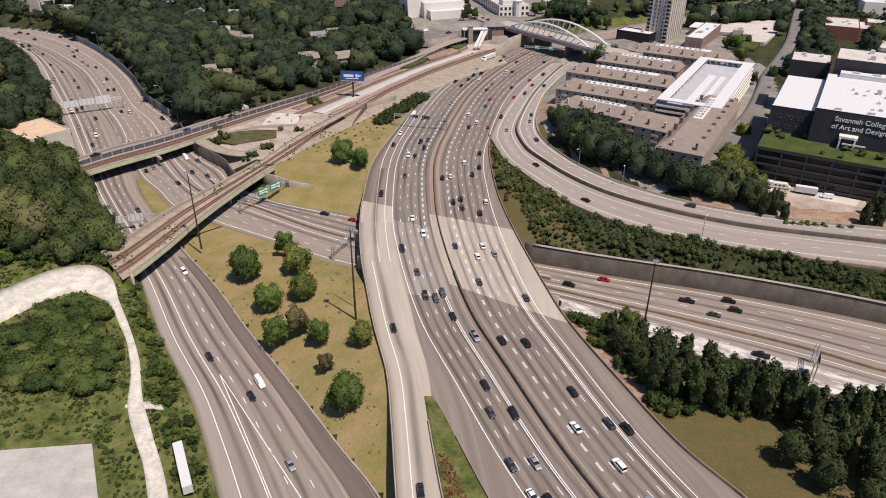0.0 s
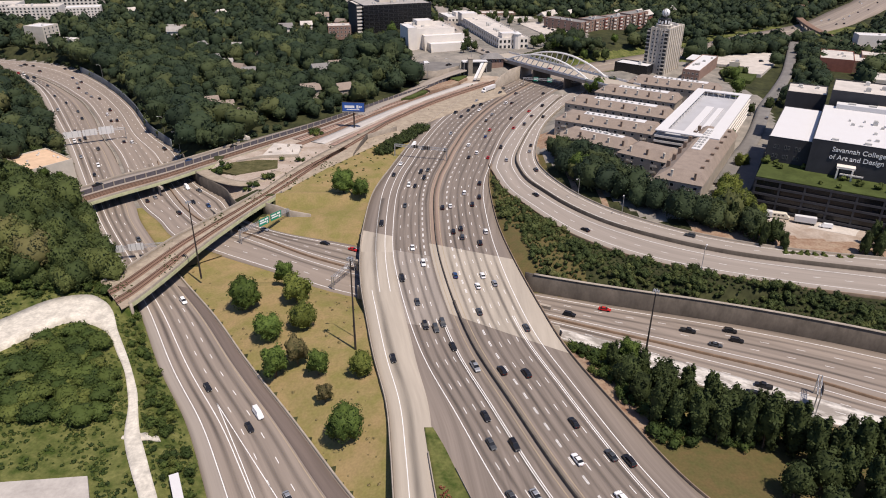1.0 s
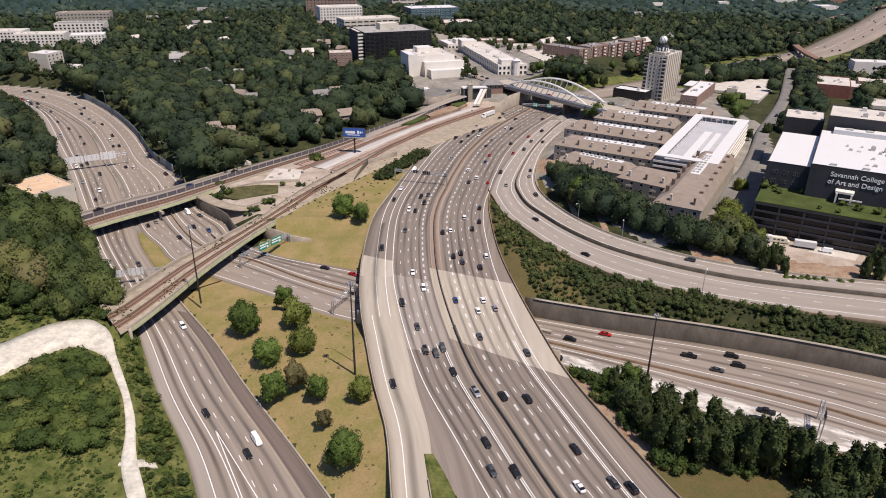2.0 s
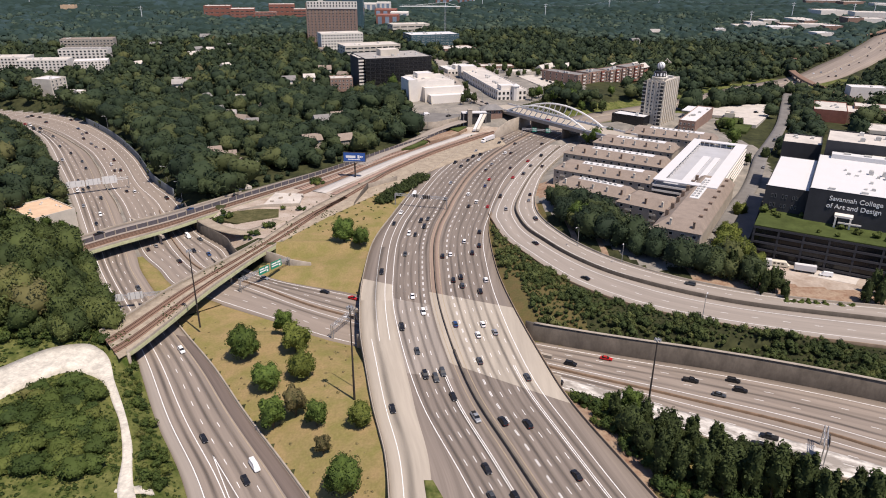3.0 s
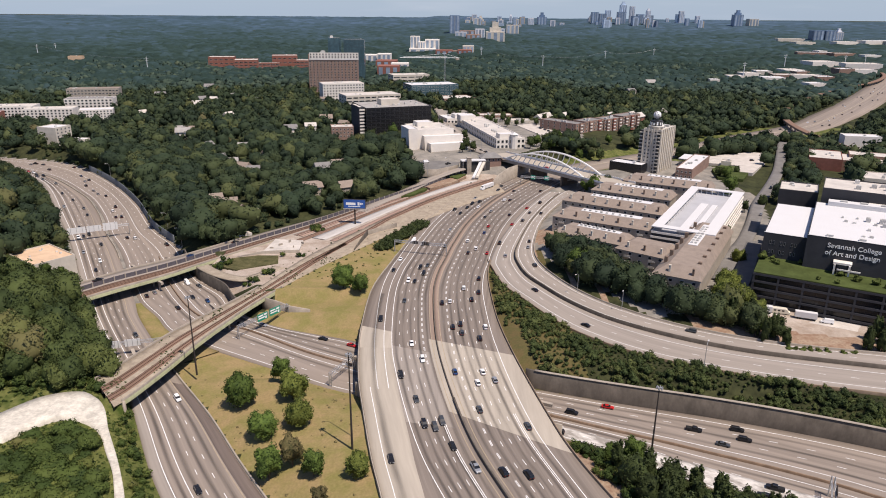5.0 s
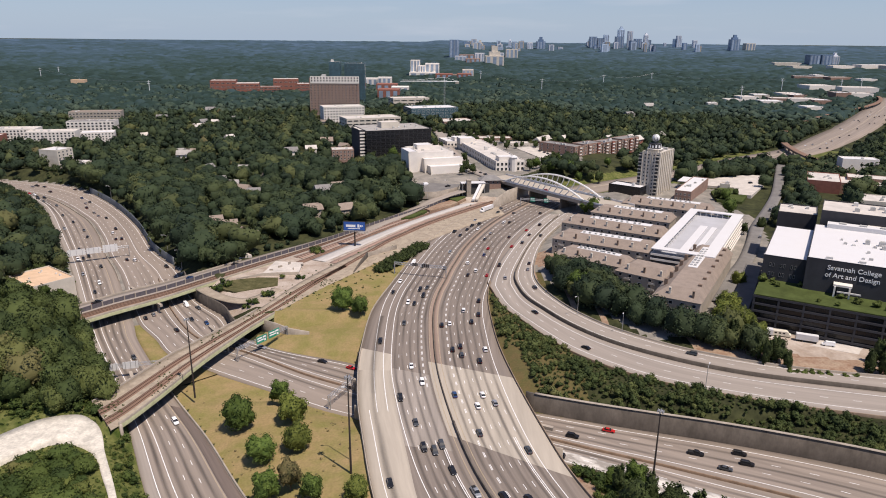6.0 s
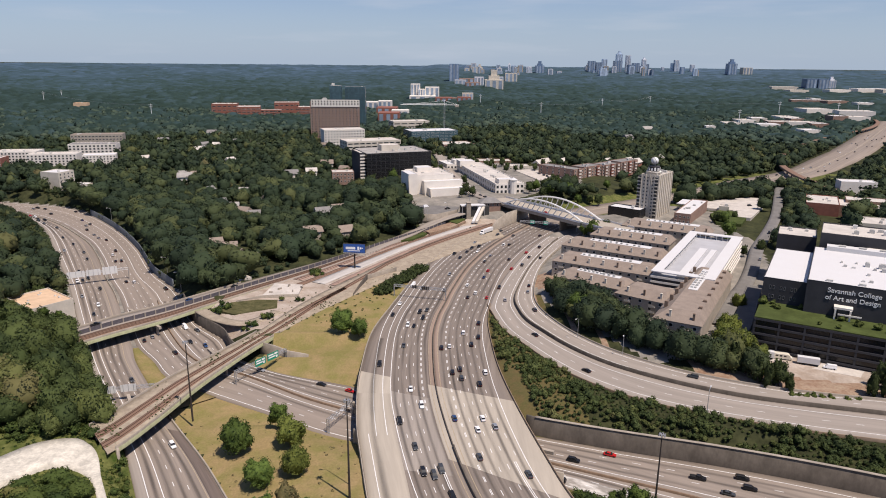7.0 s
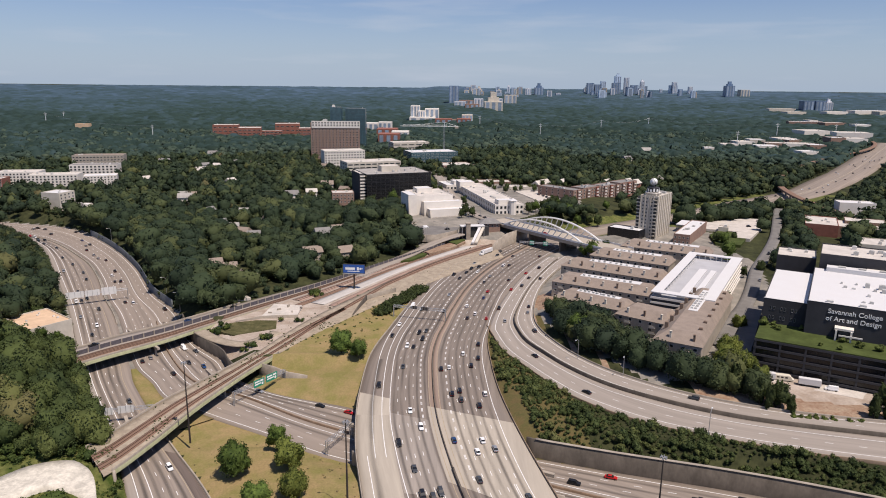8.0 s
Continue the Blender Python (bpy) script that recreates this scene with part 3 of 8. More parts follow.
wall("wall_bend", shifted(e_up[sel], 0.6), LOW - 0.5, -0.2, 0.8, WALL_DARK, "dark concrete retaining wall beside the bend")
wall("barrier_low_median", e_med[e_med[:, 1] < 500], LOW, LOW + 0.95, 0.6, material("rusty_barrier", (0.22, 0.15, 0.10), 0.9, vary=0.25, size=3, fine=0.15), "rust-stained median barrier of the lower road", "barrier")
wall("barrier_south_kerb", keep(s_right, 60, 262), LOW, LOW + 0.8, 0.7, WALL_CONCRETE, "low pale concrete kerb wall by the grass", "barrier")
wall("barrier_north", keep(s_right, 395, 700), LOW, LOW + 0.95, 0.6, WALL_CONCRETE, "concrete median barrier", "barrier")
wall("noise_wall", shifted(e_up[(e_up[:, 1] > 425) & (e_up[:, 1] < 640)], 0.8), LOW, LOW + 5.5, 0.4, material("noise_wall_panels", (0.17, 0.19, 0.20), 0.85, vary=0.15, size=3, fine=0.1), "grey panelled noise wall along the motorway")
wall("barrier_gore", spline(gore_l[1:]), 0, 0.85, 0.4, WALL_CONCRETE, "pale concrete wall beside the grass wedge", "barrier")
wall("guard_rail", spline(gore_r[2:]), 0.1, 0.8, 0.15, WALL_CONCRETE, "thin guard rail along the motorway shoulder", "barrier")
wall("barrier_right_low", e_low[e_low[:, 0] > 50], LOW, LOW + 0.85, 0.45, WALL_CONCRETE, "concrete barrier beside the lower road", "barrier")


wall("barrier_beyond", road_line[6:], np.interp(road_line[6:, 1], [590, 700], [-0.02, 2.0]), np.interp(road_line[6:, 1], [590, 700], [-0.02, 2.0]) + 1.0, 0.8, WALL_CONCRETE, "concrete median of the far motorway", "barrier")

# ---- tyre-darkened wheel tracks down the lanes ----
def track_material():
    m = bpy.data.materials.new("tyre_darkened_lane")
    m.use_nodes = True
    t = m.node_tree
    b = t.nodes["Principled BSDF"]
    b.inputs["Base Color"].default_value = (0.035, 0.03, 0.027, 1)
    b.inputs["Roughness"].default_value = 0.8
    uv = t.nodes.new("ShaderNodeTexCoord").outputs["UV"]
    sep = t.nodes.new("ShaderNodeSeparateXYZ")
    t.links.new(uv, sep.inputs[0])
    bump = t.nodes.new("ShaderNodeMath")
    bump.operation = "PINGPONG"
    bump.inputs[1].default_value = 0.5
    t.links.new(sep.outputs[0], bump.inputs[0])
    soft = t.nodes.new("ShaderNodeMapRange")
    soft.interpolation_type = "SMOOTHSTEP"
    soft.inputs["From Max"].default_value = 0.5
    t.links.new(bump.outputs[0], soft.inputs["Value"])
    mp = t.nodes.new("ShaderNodeMapping")
    mp.inputs["Scale"].default_value = (0.8, 0.02, 1)
    t.links.new(uv, mp.inputs[0])
    n = t.nodes.new("ShaderNodeTexNoise")
    n.inputs["Scale"].default_value = 1.0
    n.inputs["Detail"].default_value = 4
    t.links.new(mp.outputs[0], n.inputs["Vector"])
    r = t.nodes.new("ShaderNodeMapRange")
    r.inputs["From Min"].default_value, r.inputs["From Max"].default_value = 0.3, 0.7
    r.inputs["To Min"].default_value, r.inputs["To Max"].default_value = 0.04, 0.46
    t.links.new(n.outputs["Fac"], r.inputs["Value"])
    mul = t.nodes.new("ShaderNodeMath")
    mul.operation = "MULTIPLY"
    t.links.new(soft.outputs[0], mul.inputs[0])
    t.links.new(r.outputs[0], mul.inputs[1])
    t.links.new(mul.outputs[0], b.inputs["Alpha"])
    return m


def wheel_track(c, z, half, k):
    """One soft dark band along a lane."""
    a, b = shifted(c, half), shifted(c, -half)
    d = np.r_[0, np.cumsum(np.linalg.norm(np.diff(c, axis=0), axis=1))] + 517.0 * k
    v = np.c_[np.stack([a, b], 1).reshape(-1, 2), np.full(2 * len(c), z)]
    uv = np.stack([np.tile([0.0, 1.0], len(c)), np.repeat(d, 2)], 1)
    return tagged(mesh_from("tyre_marks", v, grid_faces(len(c), 2), TRACK, uv), "dark tyre marks worn into a lane", "tyre marks", kind="structure")


TRACK = track_material()
runs = [(shifted(cm, d * squeeze(cm)), 0.034, 1.05) for d in (4.0, 7.7, 11.1, 14.6, 18.1, -4.3, -8.3, -12.0, -15.7, -19.4, -23.4)]
runs += [(shifted(keep(c_left, 60, 330), -6.4), 0.05, 1.9)]
runs += [(between(s_left, s_right, f), LOW + 0.022, 1.2) for f in (0.235, 0.39, 0.55, 0.71)]
runs += [(between(E_UP, e_med, f), LOW + 0.022, 1.2) for f in (0.25, 0.48, 0.72)] + [(between(e_med, E_LOW, 0.28), LOW + 0.022, 1.2)]
for k, (c, z, half) in enumerate(runs):
    wheel_track(c, z, half, k)
ALL_BANDS = LOW_BANDS + HIGH_BANDS + RAIL_BANDS
RX, RY = np.arange(-330, 400, 2.0), np.arange(70, 700, 2.0)
rx, ry = np.meshgrid(RX, RY, indexing="ij")
LOW_GAP, ALL_GAP = off(rx, ry, LOW_BANDS), off(rx, ry, ALL_BANDS)


def table_at(t, xs, ys, x, y):
    """A value between the corners of a table's cell."""
    i = int(np.clip(np.searchsorted(xs, x) - 1, 0, len(xs) - 2))
    j = int(np.clip(np.searchsorted(ys, y) - 1, 0, len(ys) - 2))
    f, g = np.clip((x - xs[i]) / (xs[i + 1] - xs[i]), 0, 1), np.clip((y - ys[j]) / (ys[j + 1] - ys[j]), 0, 1)
    return float((t[i, j] * (1 - f) + t[i + 1, j] * f) * (1 - g) + (t[i, j + 1] * (1 - f) + t[i + 1, j + 1] * f) * g)


def land_at(x, y):
    return table_at(GZ, gx, gy, x, y)

# ---- bridges over the lower roads ----
BALLAST = material("rusty_ballast", (0.205, 0.128, 0.090), 0.95, vary=0.25, size=4, fine=0.2, fine_size=0.8, coords="UV", stretch=(1.0, 0.1, 1))
RUST = material("rusted_steel", (0.085, 0.05, 0.034), 0.8, vary=0.25, size=2, metal=0.3)
GIRDER = material("faded_green_girder", (0.36, 0.37, 0.22), 0.75, vary=0.18, size=3, fine=0.1)
FENCE_DARK = material("dark_panel", (0.10, 0.09, 0.10), 0.85, vary=0.2, size=2)
STEEL = material("galvanised_steel", (0.42, 0.42, 0.42), 0.5, metal=0.6, vary=0.1)
DARK_STEEL = material("dark_weathered_steel", (0.06, 0.05, 0.045), 0.6, metal=0.4, vary=0.2)
WHITE_STEEL = material("white_painted_steel", (0.74, 0.73, 0.70), 0.5, vary=0.06, size=3)
GREEN_SIGN = material("green_sign_face", (0.01, 0.24, 0.155), 0.5, vary=0.06)
BLUE_SIGN = material("blue_poster", (0.03, 0.10, 0.34), 0.5, vary=0.2, size=3)
SIGN_WHITE = material("sign_white", (0.8, 0.8, 0.78), 0.6, vary=0.05)
SIGN_BACK = material("sign_back_aluminium", (0.75, 0.75, 0.73), 0.45, metal=0.2, vary=0.06)


def span(curve, y0, y1):
    return curve[(curve[:, 1] > y0) & (curve[:, 1] < y1)]


def lane(name, near, far, f0, f1, z, mat, label, n=150):
    return tagged(strip(name, between(near, far, f0, n), between(near, far, f1, n), z, mat, 3, 0.25), label, "track bed", kind="structure")


def bridge(name, near, far, y0, y1, label):
    """A plain girder bridge: slab, fascia girders at both sides and a beam below each lane."""
    root = tagged(new(name), label, "bridge")
    for k, c in (("girder", near), ("girder", far)):
        cc = span(c, y0 if c is near else y0 + 12, y1)
        cc = cc[cc[:, 0] > (-137 if y0 < 250 else -203)]
        g = wall_along(k, cc, -1.5, 0.25, 0.5, GIRDER)
        g.parent = root
        p = wall_along("parapet", cc, 0.25, 1.35, 0.35, WALL_CONCRETE)
        p.parent = root
    for f in (0.2, 0.4, 0.6, 0.8):
        cc = span(between(near, far, f), y0 + 16 * f, y1)
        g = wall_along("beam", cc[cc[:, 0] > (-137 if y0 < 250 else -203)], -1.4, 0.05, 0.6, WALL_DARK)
        g.parent = root
    return root


tagged(strip("rail_formation", rail_near, rail_far, 0.4, DIRT, 6, 0.6), "sandy railway formation", "track bed", kind="structure")
tagged(strip("rail_formation_north", over_near, over_far, 0.4, RAMP_CONCRETE, 6, 0.6), "concrete bridge slab and street", "track bed", kind="structure")
bridge("rail_bridge", rail_near, rail_far, 219, 336, "long concrete and steel railway bridge over two carriageways")
bridge("street_bridge", over_near, over_far, 308, 418, "long street and railway bridge with green girders")
ease = np.interp(np.linspace(0, 1, 150), [0, 0.34, 0.48, 0.62, 1], [0, 0, 0.34, 0.62, 0.62])[:, None]
lane("track_bed", rail_near, rail_far, 0.16 + ease, 0.36 + ease, 0.46, BALLAST, "rusty brown railway track bed")
lane("track_bed_second", keep(rail_near, 0, 400), keep(rail_far, 0, 415), 0.50, 0.70, 0.46, BALLAST, "rusty brown railway track bed")
lane("track_bed_north", over_near, over_far, 0.10, 0.42, 0.46, BALLAST, "rusty brown railway track bed")
lane("track_bed_yard", keep(over_near, 415, 570), keep(rail_far, 398, 585), 0.30, 0.44, 0.62, BALLAST, "rusty brown railway track bed")
lane("street_strip", over_near, over_far, 0.60, 0.97, 0.46, RAMP_CONCRETE, "pale street beside the railway")
rails = []
for near, far, fs in ((rail_near, rail_far, (0.21, 0.30, 0.55, 0.64)), (over_near, over_far, (0.16, 0.22, 0.30, 0.36))):
    for f in fs:
        c = between(near, far, f + ease if near is rail_near and f < 0.5 else f, 150)
        rails.append(wall_along("rail", c if f < 0.5 else c[c[:, 1] < 404], 0.46, 0.66, 0.22, RUST))
for r in rails:
    tagged(r, "rusty steel rail on the track bed", "rail", "rails", "structure")


def panel_fence():
    """A long line of dark panels between pale posts, on the street bridge."""
    root = tagged(new("panel_fence"), "long fence of dark panels between pale posts", "fence")
    c = by_length(between(over_near, over_far, 0.52), 64)[7:62]
    for a, b in zip(c[:-1], c[1:]):
        d = b - a
        bm = bmesh.new()
        box(bm, 0.35, np.linalg.norm(d) - 0.35, -0.12, 0.12, 0.0, 2.3)
        p = part("panel", bm, FENCE_DARK, root)
        p.matrix_basis = Matrix.Translation((a[0], a[1], 0.42)) @ Matrix.Rotation(math.atan2(d[1], d[0]), 4, "Z")
        bm = bmesh.new()
        box(bm, -0.3, 0.3, -0.25, 0.25, 0, 2.6)
        p = part("post", bm, WALL_CONCRETE, root)
        p.matrix_basis = Matrix.Translation((a[0], a[1], 0.42)) @ Matrix.Rotation(math.atan2(d[1], d[0]), 4, "Z")


panel_fence()


def pier_row(a, b, count, top):
    """Round columns under a cap beam, in a line from a to b."""
    root = tagged(new("bridge_pier"), "row of round concrete columns under a cap beam", "bridge pier", "bridge piers")
    a, b = Vector((*a, LOW - 0.4)), Vector((*b, LOW - 0.4))
    for i in range(count):
        p = a.lerp(b, (i + 0.5) / count)
        bm = bmesh.new()
        tube(bm, p, p + Vector((0, 0, top - LOW - 0.8)), 0.6, 0.6, 12)
        part("column", bm, WALL_CONCRETE, root)
    d = (b - a).normalized()
    s = Vector((-d.y, d.x, 0)) * 0.7
    bm = bmesh.new()
    v = [bm.verts.new(p + o + Vector((0, 0, h))) for h in (top - LOW - 0.9, top - LOW + 0.4) for p, o in ((a, s), (a, -s), (b, -s), (b, s))]
    for q in ((0, 1, 2, 3), (7, 6, 5, 4), (0, 4, 5, 1), (1, 5, 6, 2), (2, 6, 7, 3), (3, 7, 4, 0)):
        bm.faces.new([v[i] for i in q])
    bmesh.ops.recalc_face_normals(bm, faces=bm.faces)
    part("cap_beam", bm, WALL_CONCRETE, root)


pier_row((-152, 345), (-180, 372), 5, -1.5)
pier_row((-138, 368), (-152, 390), 3, -1.5)
pier_row((-100.5, 297), (-117, 318), 4, -1.5)
pier_row((-124, 250), (-135, 268), 3, -1.5)
pier_row((-40, 264), (42, 226), 12, -1.4)
for nm, a, b in (("wall_rail_abutment", (-118, 222), (-135.5, 242)), ("wall_street_abutment", (-182, 315), (-199, 332))):
    tagged(wall_along(nm, np.array([a, ((a[0] + b[0]) / 2, (a[1] + b[1]) / 2), b]), LOW - 0.4, 0.3, 1.2, WALL_CONCRETE), "pale concrete bridge abutment", "wall", kind="structure")
wing = [(-92, 322), (-84, 319), (-76, 315), (-66, 313)]
w1 = wall_along("wall_wing", np.array(wing, float), LOW - 0.3, np.array([0.4, -0.3, -1.4, -2.2]), 0.8, WALL_CONCRETE)
tagged(w1, "pale concrete wing wall of the railway bridge", "wall", kind="structure")


# ---- arched road bridge ----
def arch_bridge():
    root = tagged(new("arch_bridge"), "white tied-arch road bridge with slender curved ribs", "bridge")
    a, b = Vector((50, 621, 13)), Vector((119, 528, 13))
    d = (b - a).normalized()
    nrm = Vector((-d.y, d.x, 0)) * -1
    nrm = nrm if nrm.y > 0 else -nrm
    length, width, deck_w = (b - a).length, 22.4, 22.4
    m = Matrix.Translation(a) @ Matrix(((d.x, nrm.x, 0, 0), (d.y, nrm.y, 0, 0), (0, 0, 1, 0), (0, 0, 0, 1)))
    bm = bmesh.new()
    box(bm, -14, length + 22, 0, deck_w, -2.6, 0)
    part("deck", bm, WALL_CONCRETE, root)
    bm = bmesh.new()
    box(bm, -14, length + 22, 2.4, deck_w - 2.4, 0.0, 0.05)
    part("roadway", bm, CONCRETE, root)
    for y in (0.15, deck_w - 0.45):
        bm = bmesh.new()
        box(bm, -14, length + 22, y, y + 0.3, -2.4, 1.4)
        part("parapet", bm, WHITE_STEEL, root)
    for y0 in (1.2, width - 1.2):
        n = 30
        x0, x1, rise = 8.0, length - 12, 10.5
        rib = [Vector((x0 + (x1 - x0) * i / n, y0, 0.3 + 4 * rise * (i / n) * (1 - i / n))) for i in range(n + 1)]
        bm = bmesh.new()
        for p, q in zip(rib[:-1], rib[1:]):
            tube(bm, p, q, 0.75, 0.75, 6)
        part("arch_rib", bm, WHITE_STEEL, root)
        for i in range(3, n - 1, 2):
            foot = Vector((max(x0, rib[i].x - 5.5), y0, 0.4))
            mid = rib[i].lerp(foot, 0.5) + Vector((1.2, 0, 0.6))
            bm = bmesh.new()
            tube(bm, rib[i], mid, 0.42, 0.42, 5)
            tube(bm, mid, foot, 0.42, 0.42, 5)
            part("hanger", bm, WHITE_STEEL, root)
        bm = bmesh.new()
        box(bm, x0 - 2, x1 + 2, y0 - 0.5, y0 + 0.5, 0.0, 0.9)
        part("tie_beam", bm, WHITE_STEEL, root)
    for x in (length * 0.36, length * 0.68):
        bm = bmesh.new()
        box(bm, x - 0.8, x + 0.8, 1, deck_w - 1, -13.2, -2.6)
        part("pier", bm, WALL_DARK, root)
    for c in root.children:
        c.matrix_basis = m
    return root


arch_bridge()
abut = np.array([(40, 561), (47, 572), (56, 586), (66, 600), (78, 620)], float)
tagged(wall_along("wall_arch_abutment", abut, -0.5, np.array([3.0, 8.5, 11.0, 11.0, 11.0]), 1.2, WALL_CONCRETE), "tall beige concrete retaining wall beside the motorway", "wall", kind="structure")
east = np.array([(132, 556), (124, 540), (122, 524)], float)
tagged(wall_along("wall_arch_abutment_east", east, -0.5, 11.2, 2.2, WALL_CONCRETE), "concrete abutment of the arched bridge", "wall", kind="structure")


# ---- masts, lamps, signs ----
def high_mast(x, y, z, h, name="lamp_mast"):
    root = tagged(new(name), "tall dark steel mast with a ring of floodlights", "street lamp", "lamp masts")
    bm = bmesh.new()
    tube(bm, (0, 0, 0), (0, 0, h), 0.42, 0.18, 8)
    part("pole", bm, DARK_STEEL, root)
    bm = bmesh.new()
    tube(bm, (0, 0, h - 0.5), (0, 0, h - 0.3), 0.7, 0.7, 10)
    part("head_ring", bm, STEEL, root)
    for i in range(6):
        a = 6.2832 * i / 6
        bm = bmesh.new()
        tube(bm, (0.95 * math.cos(a), 0.95 * math.sin(a), h - 0.9), (0.95 * math.cos(a), 0.95 * math.sin(a), h - 0.2), 0.3, 0.18, 7)
        part("floodlight", bm, STEEL, root)
    root.matrix_basis = pose(x, y, z)
    return root


def street_lamp(x, y, z, h, reach, turn):
    root = tagged(new("street_lamp"), "slim grey street lamp with a curved arm", "street lamp", "street lamps")
    bm = bmesh.new()
    tube(bm, (0, 0, 0), (0, 0, h), 0.16, 0.1, 7)
    part("pole", bm, STEEL, root)
    bm = bmesh.new()
    tube(bm, (0, 0, h), (reach * 0.5, 0, h + 0.8), 0.09, 0.08, 6)
    tube(bm, (reach * 0.5, 0, h + 0.8), (reach, 0, h + 0.9), 0.08, 0.07, 6)
    arm = part("arm", bm, STEEL, root)
    bm = bmesh.new()
    box(bm, reach - 0.2, reach + 0.9, -0.22, 0.22, h + 0.75, h + 0.98)
    part("lamp_head", bm, SIGN_BACK, arm)
    root.matrix_basis = pose(x, y, z, 0, 0, turn)
    return root


high_mast(-30, 196.6, -3.2, 38)
high_mast(69.5, 192.7, -6.5, 32.4)
high_mast(-101.7, 252, -5, 35.4)
street_lamp(106.5, 248.3, 0, 12.5, 2.5, 60)
street_lamp(88, 309, 0.9, 10, 2.5, 250)
street_lamp(70, 330, 0.9, 10, 2.5, 230)
street_lamp(-190, 452, LOW, 13, 2.5, 200)
street_lamp(-300, 605, LOW, 14, 2.5, 200)
street_lamp(-168, 418, LOW, 13, 2.5, 200)
street_lamp(-31, 204, -2.2, 28, 1.5, 180)


def sign_panel(parent, x0, x1, z0, z1, y, face, bars, back=False):
    bm = bmesh.new()
    box(bm, x0, x1, y - 0.08, y + 0.08, z0, z1)
    panel = part("sign_panel", bm, DARK_STEEL if back == "dark" else SIGN_BACK if back else face, parent)
    if back:
        for i in range(3):
            xx = x0 + (x1 - x0) * (i + 0.5) / 3
            bm = bmesh.new()
            box(bm, xx - 0.1, xx + 0.1, y - 0.16, y - 0.085, z0 - 0.2, z1 + 0.2)
            part("rib", bm, STEEL, panel)
        return panel
    for bx0, bx1, bz0, bz1 in bars:
        bm = bmesh.new()
        box(bm, x0 + (x1 - x0) * bx0, x0 + (x1 - x0) * bx1, y - 0.1, y - 0.085, z0 + (z1 - z0) * bz0, z0 + (z1 - z0) * bz1)
        part("lettering", bm, SIGN_WHITE, panel)
    return panel


BARS = ((0.08, 0.55, 0.62, 0.82), (0.62, 0.92, 0.6, 0.85), (0.08, 0.7, 0.3, 0.48), (0.75, 0.9, 0.12, 0.45))


def gantry(name, a, b, z, h, panels, label, posts=(True, True)):
    """An overhead truss from a to b on end posts, with sign panels: (from, to, low, high, back?)."""
    root = tagged(new(name), label, "sign gantry", "sign gantries")
    a, b = Vector(a), Vector(b)
    length = (b - a).length
    turn = math.degrees(math.atan2(b.y - a.y, b.x - a.x))
    for x, on in ((0, posts[0]), (length, posts[1])):
        if on:
            bm = bmesh.new()
            tube(bm, (x, -0.5, 0), (x, -0.5, h + 0.6), 0.2, 0.2, 7)
            tube(bm, (x, 0.5, 0), (x, 0.5, h + 0.6), 0.2, 0.2, 7)
            part("post", bm, STEEL, root)
    for y, dz in ((-0.5, -0.6), (0.5, -0.6), (-0.5, 0.6), (0.5, 0.6)):
        bm = bmesh.new()
        tube(bm, (0, y, h + dz), (length, y, h + dz), 0.11, 0.11, 6)
        part("chord", bm, STEEL, root)
    bm = bmesh.new()
    n = max(4, int(length / 1.8))
    for i in range(n):
        x0, x1 = length * i / n, length * (i + 1) / n
        for y in (-0.5, 0.5):
            tube(bm, (x0, y, h - 0.6 if i % 2 else h + 0.6), (x1, y, h + 0.6 if i % 2 else h - 0.6), 0.06, 0.06, 5)
    part("lattice", bm, STEEL, root)
    for p0, p1, lo, hi, back in panels:
        sign_panel(root, p0 * length, p1 * length, h + lo, h + hi, -0.75, GREEN_SIGN, BARS, back)
    root.matrix_basis = pose(a.x, a.y, z, 0, 0, turn)
    return root


gantry("sign_gantry", (-95, 289, 0), (-77.5, 315, 0), LOW, 6.2, ((0.36, 0.56, -1.7, 1.9, False), (0.60, 0.82, -1.5, 2.1, False)), "truss gantry with two green road signs")
gantry("sign_gantry", (-149.5, 270.5, 0), (-119, 279, 0), LOW, 5.6, ((0.10, 0.24, -1.6, 1.7, True), (0.30, 0.50, -1.4, 1.9, True)), "truss gantry with sign backs of bare aluminium")
gantry("sign_gantry", (-247, 428, 0), (-214, 446, 0), LOW, 7.2, ((0.02, 0.3, -2.0, 2.2, True), (0.32, 0.55, -1.8, 2.2, True), (0.58, 0.82, -2.2, 2.9, True)), "truss gantry with pale sign backs")
gantry("sign_gantry", (118.6, 171.3, 0), (123.9, 181.4, 0), LOW, 7.0, ((0.08, 0.5, -1.8, 1.8, "dark"),), "truss gantry over the lower road with one sign")
gantry("sign_gantry", (-45.5, 247, 0), (-38, 263, 0), LOW, 5.5, (), "bare truss gantry over the lower road")
gantry("sign_gantry", (-29.3, 394.7, 0), (2, 386.6, 0), 0, 7.0, ((0.36, 0.46, -0.6, 1.3, "dark"), (0.55, 0.68, -0.9, 1.2, "dark")), "slim truss gantry with two dark message signs over the motorway")
gantry("sign_gantry", (66, 573, 0), (112, 560, 0), 0, 6.6, ((0.18, 0.26, -1.6, 1.8, False), (0.42, 0.50, -1.6, 1.8, False)), "truss gantry with green signs by the arched bridge")


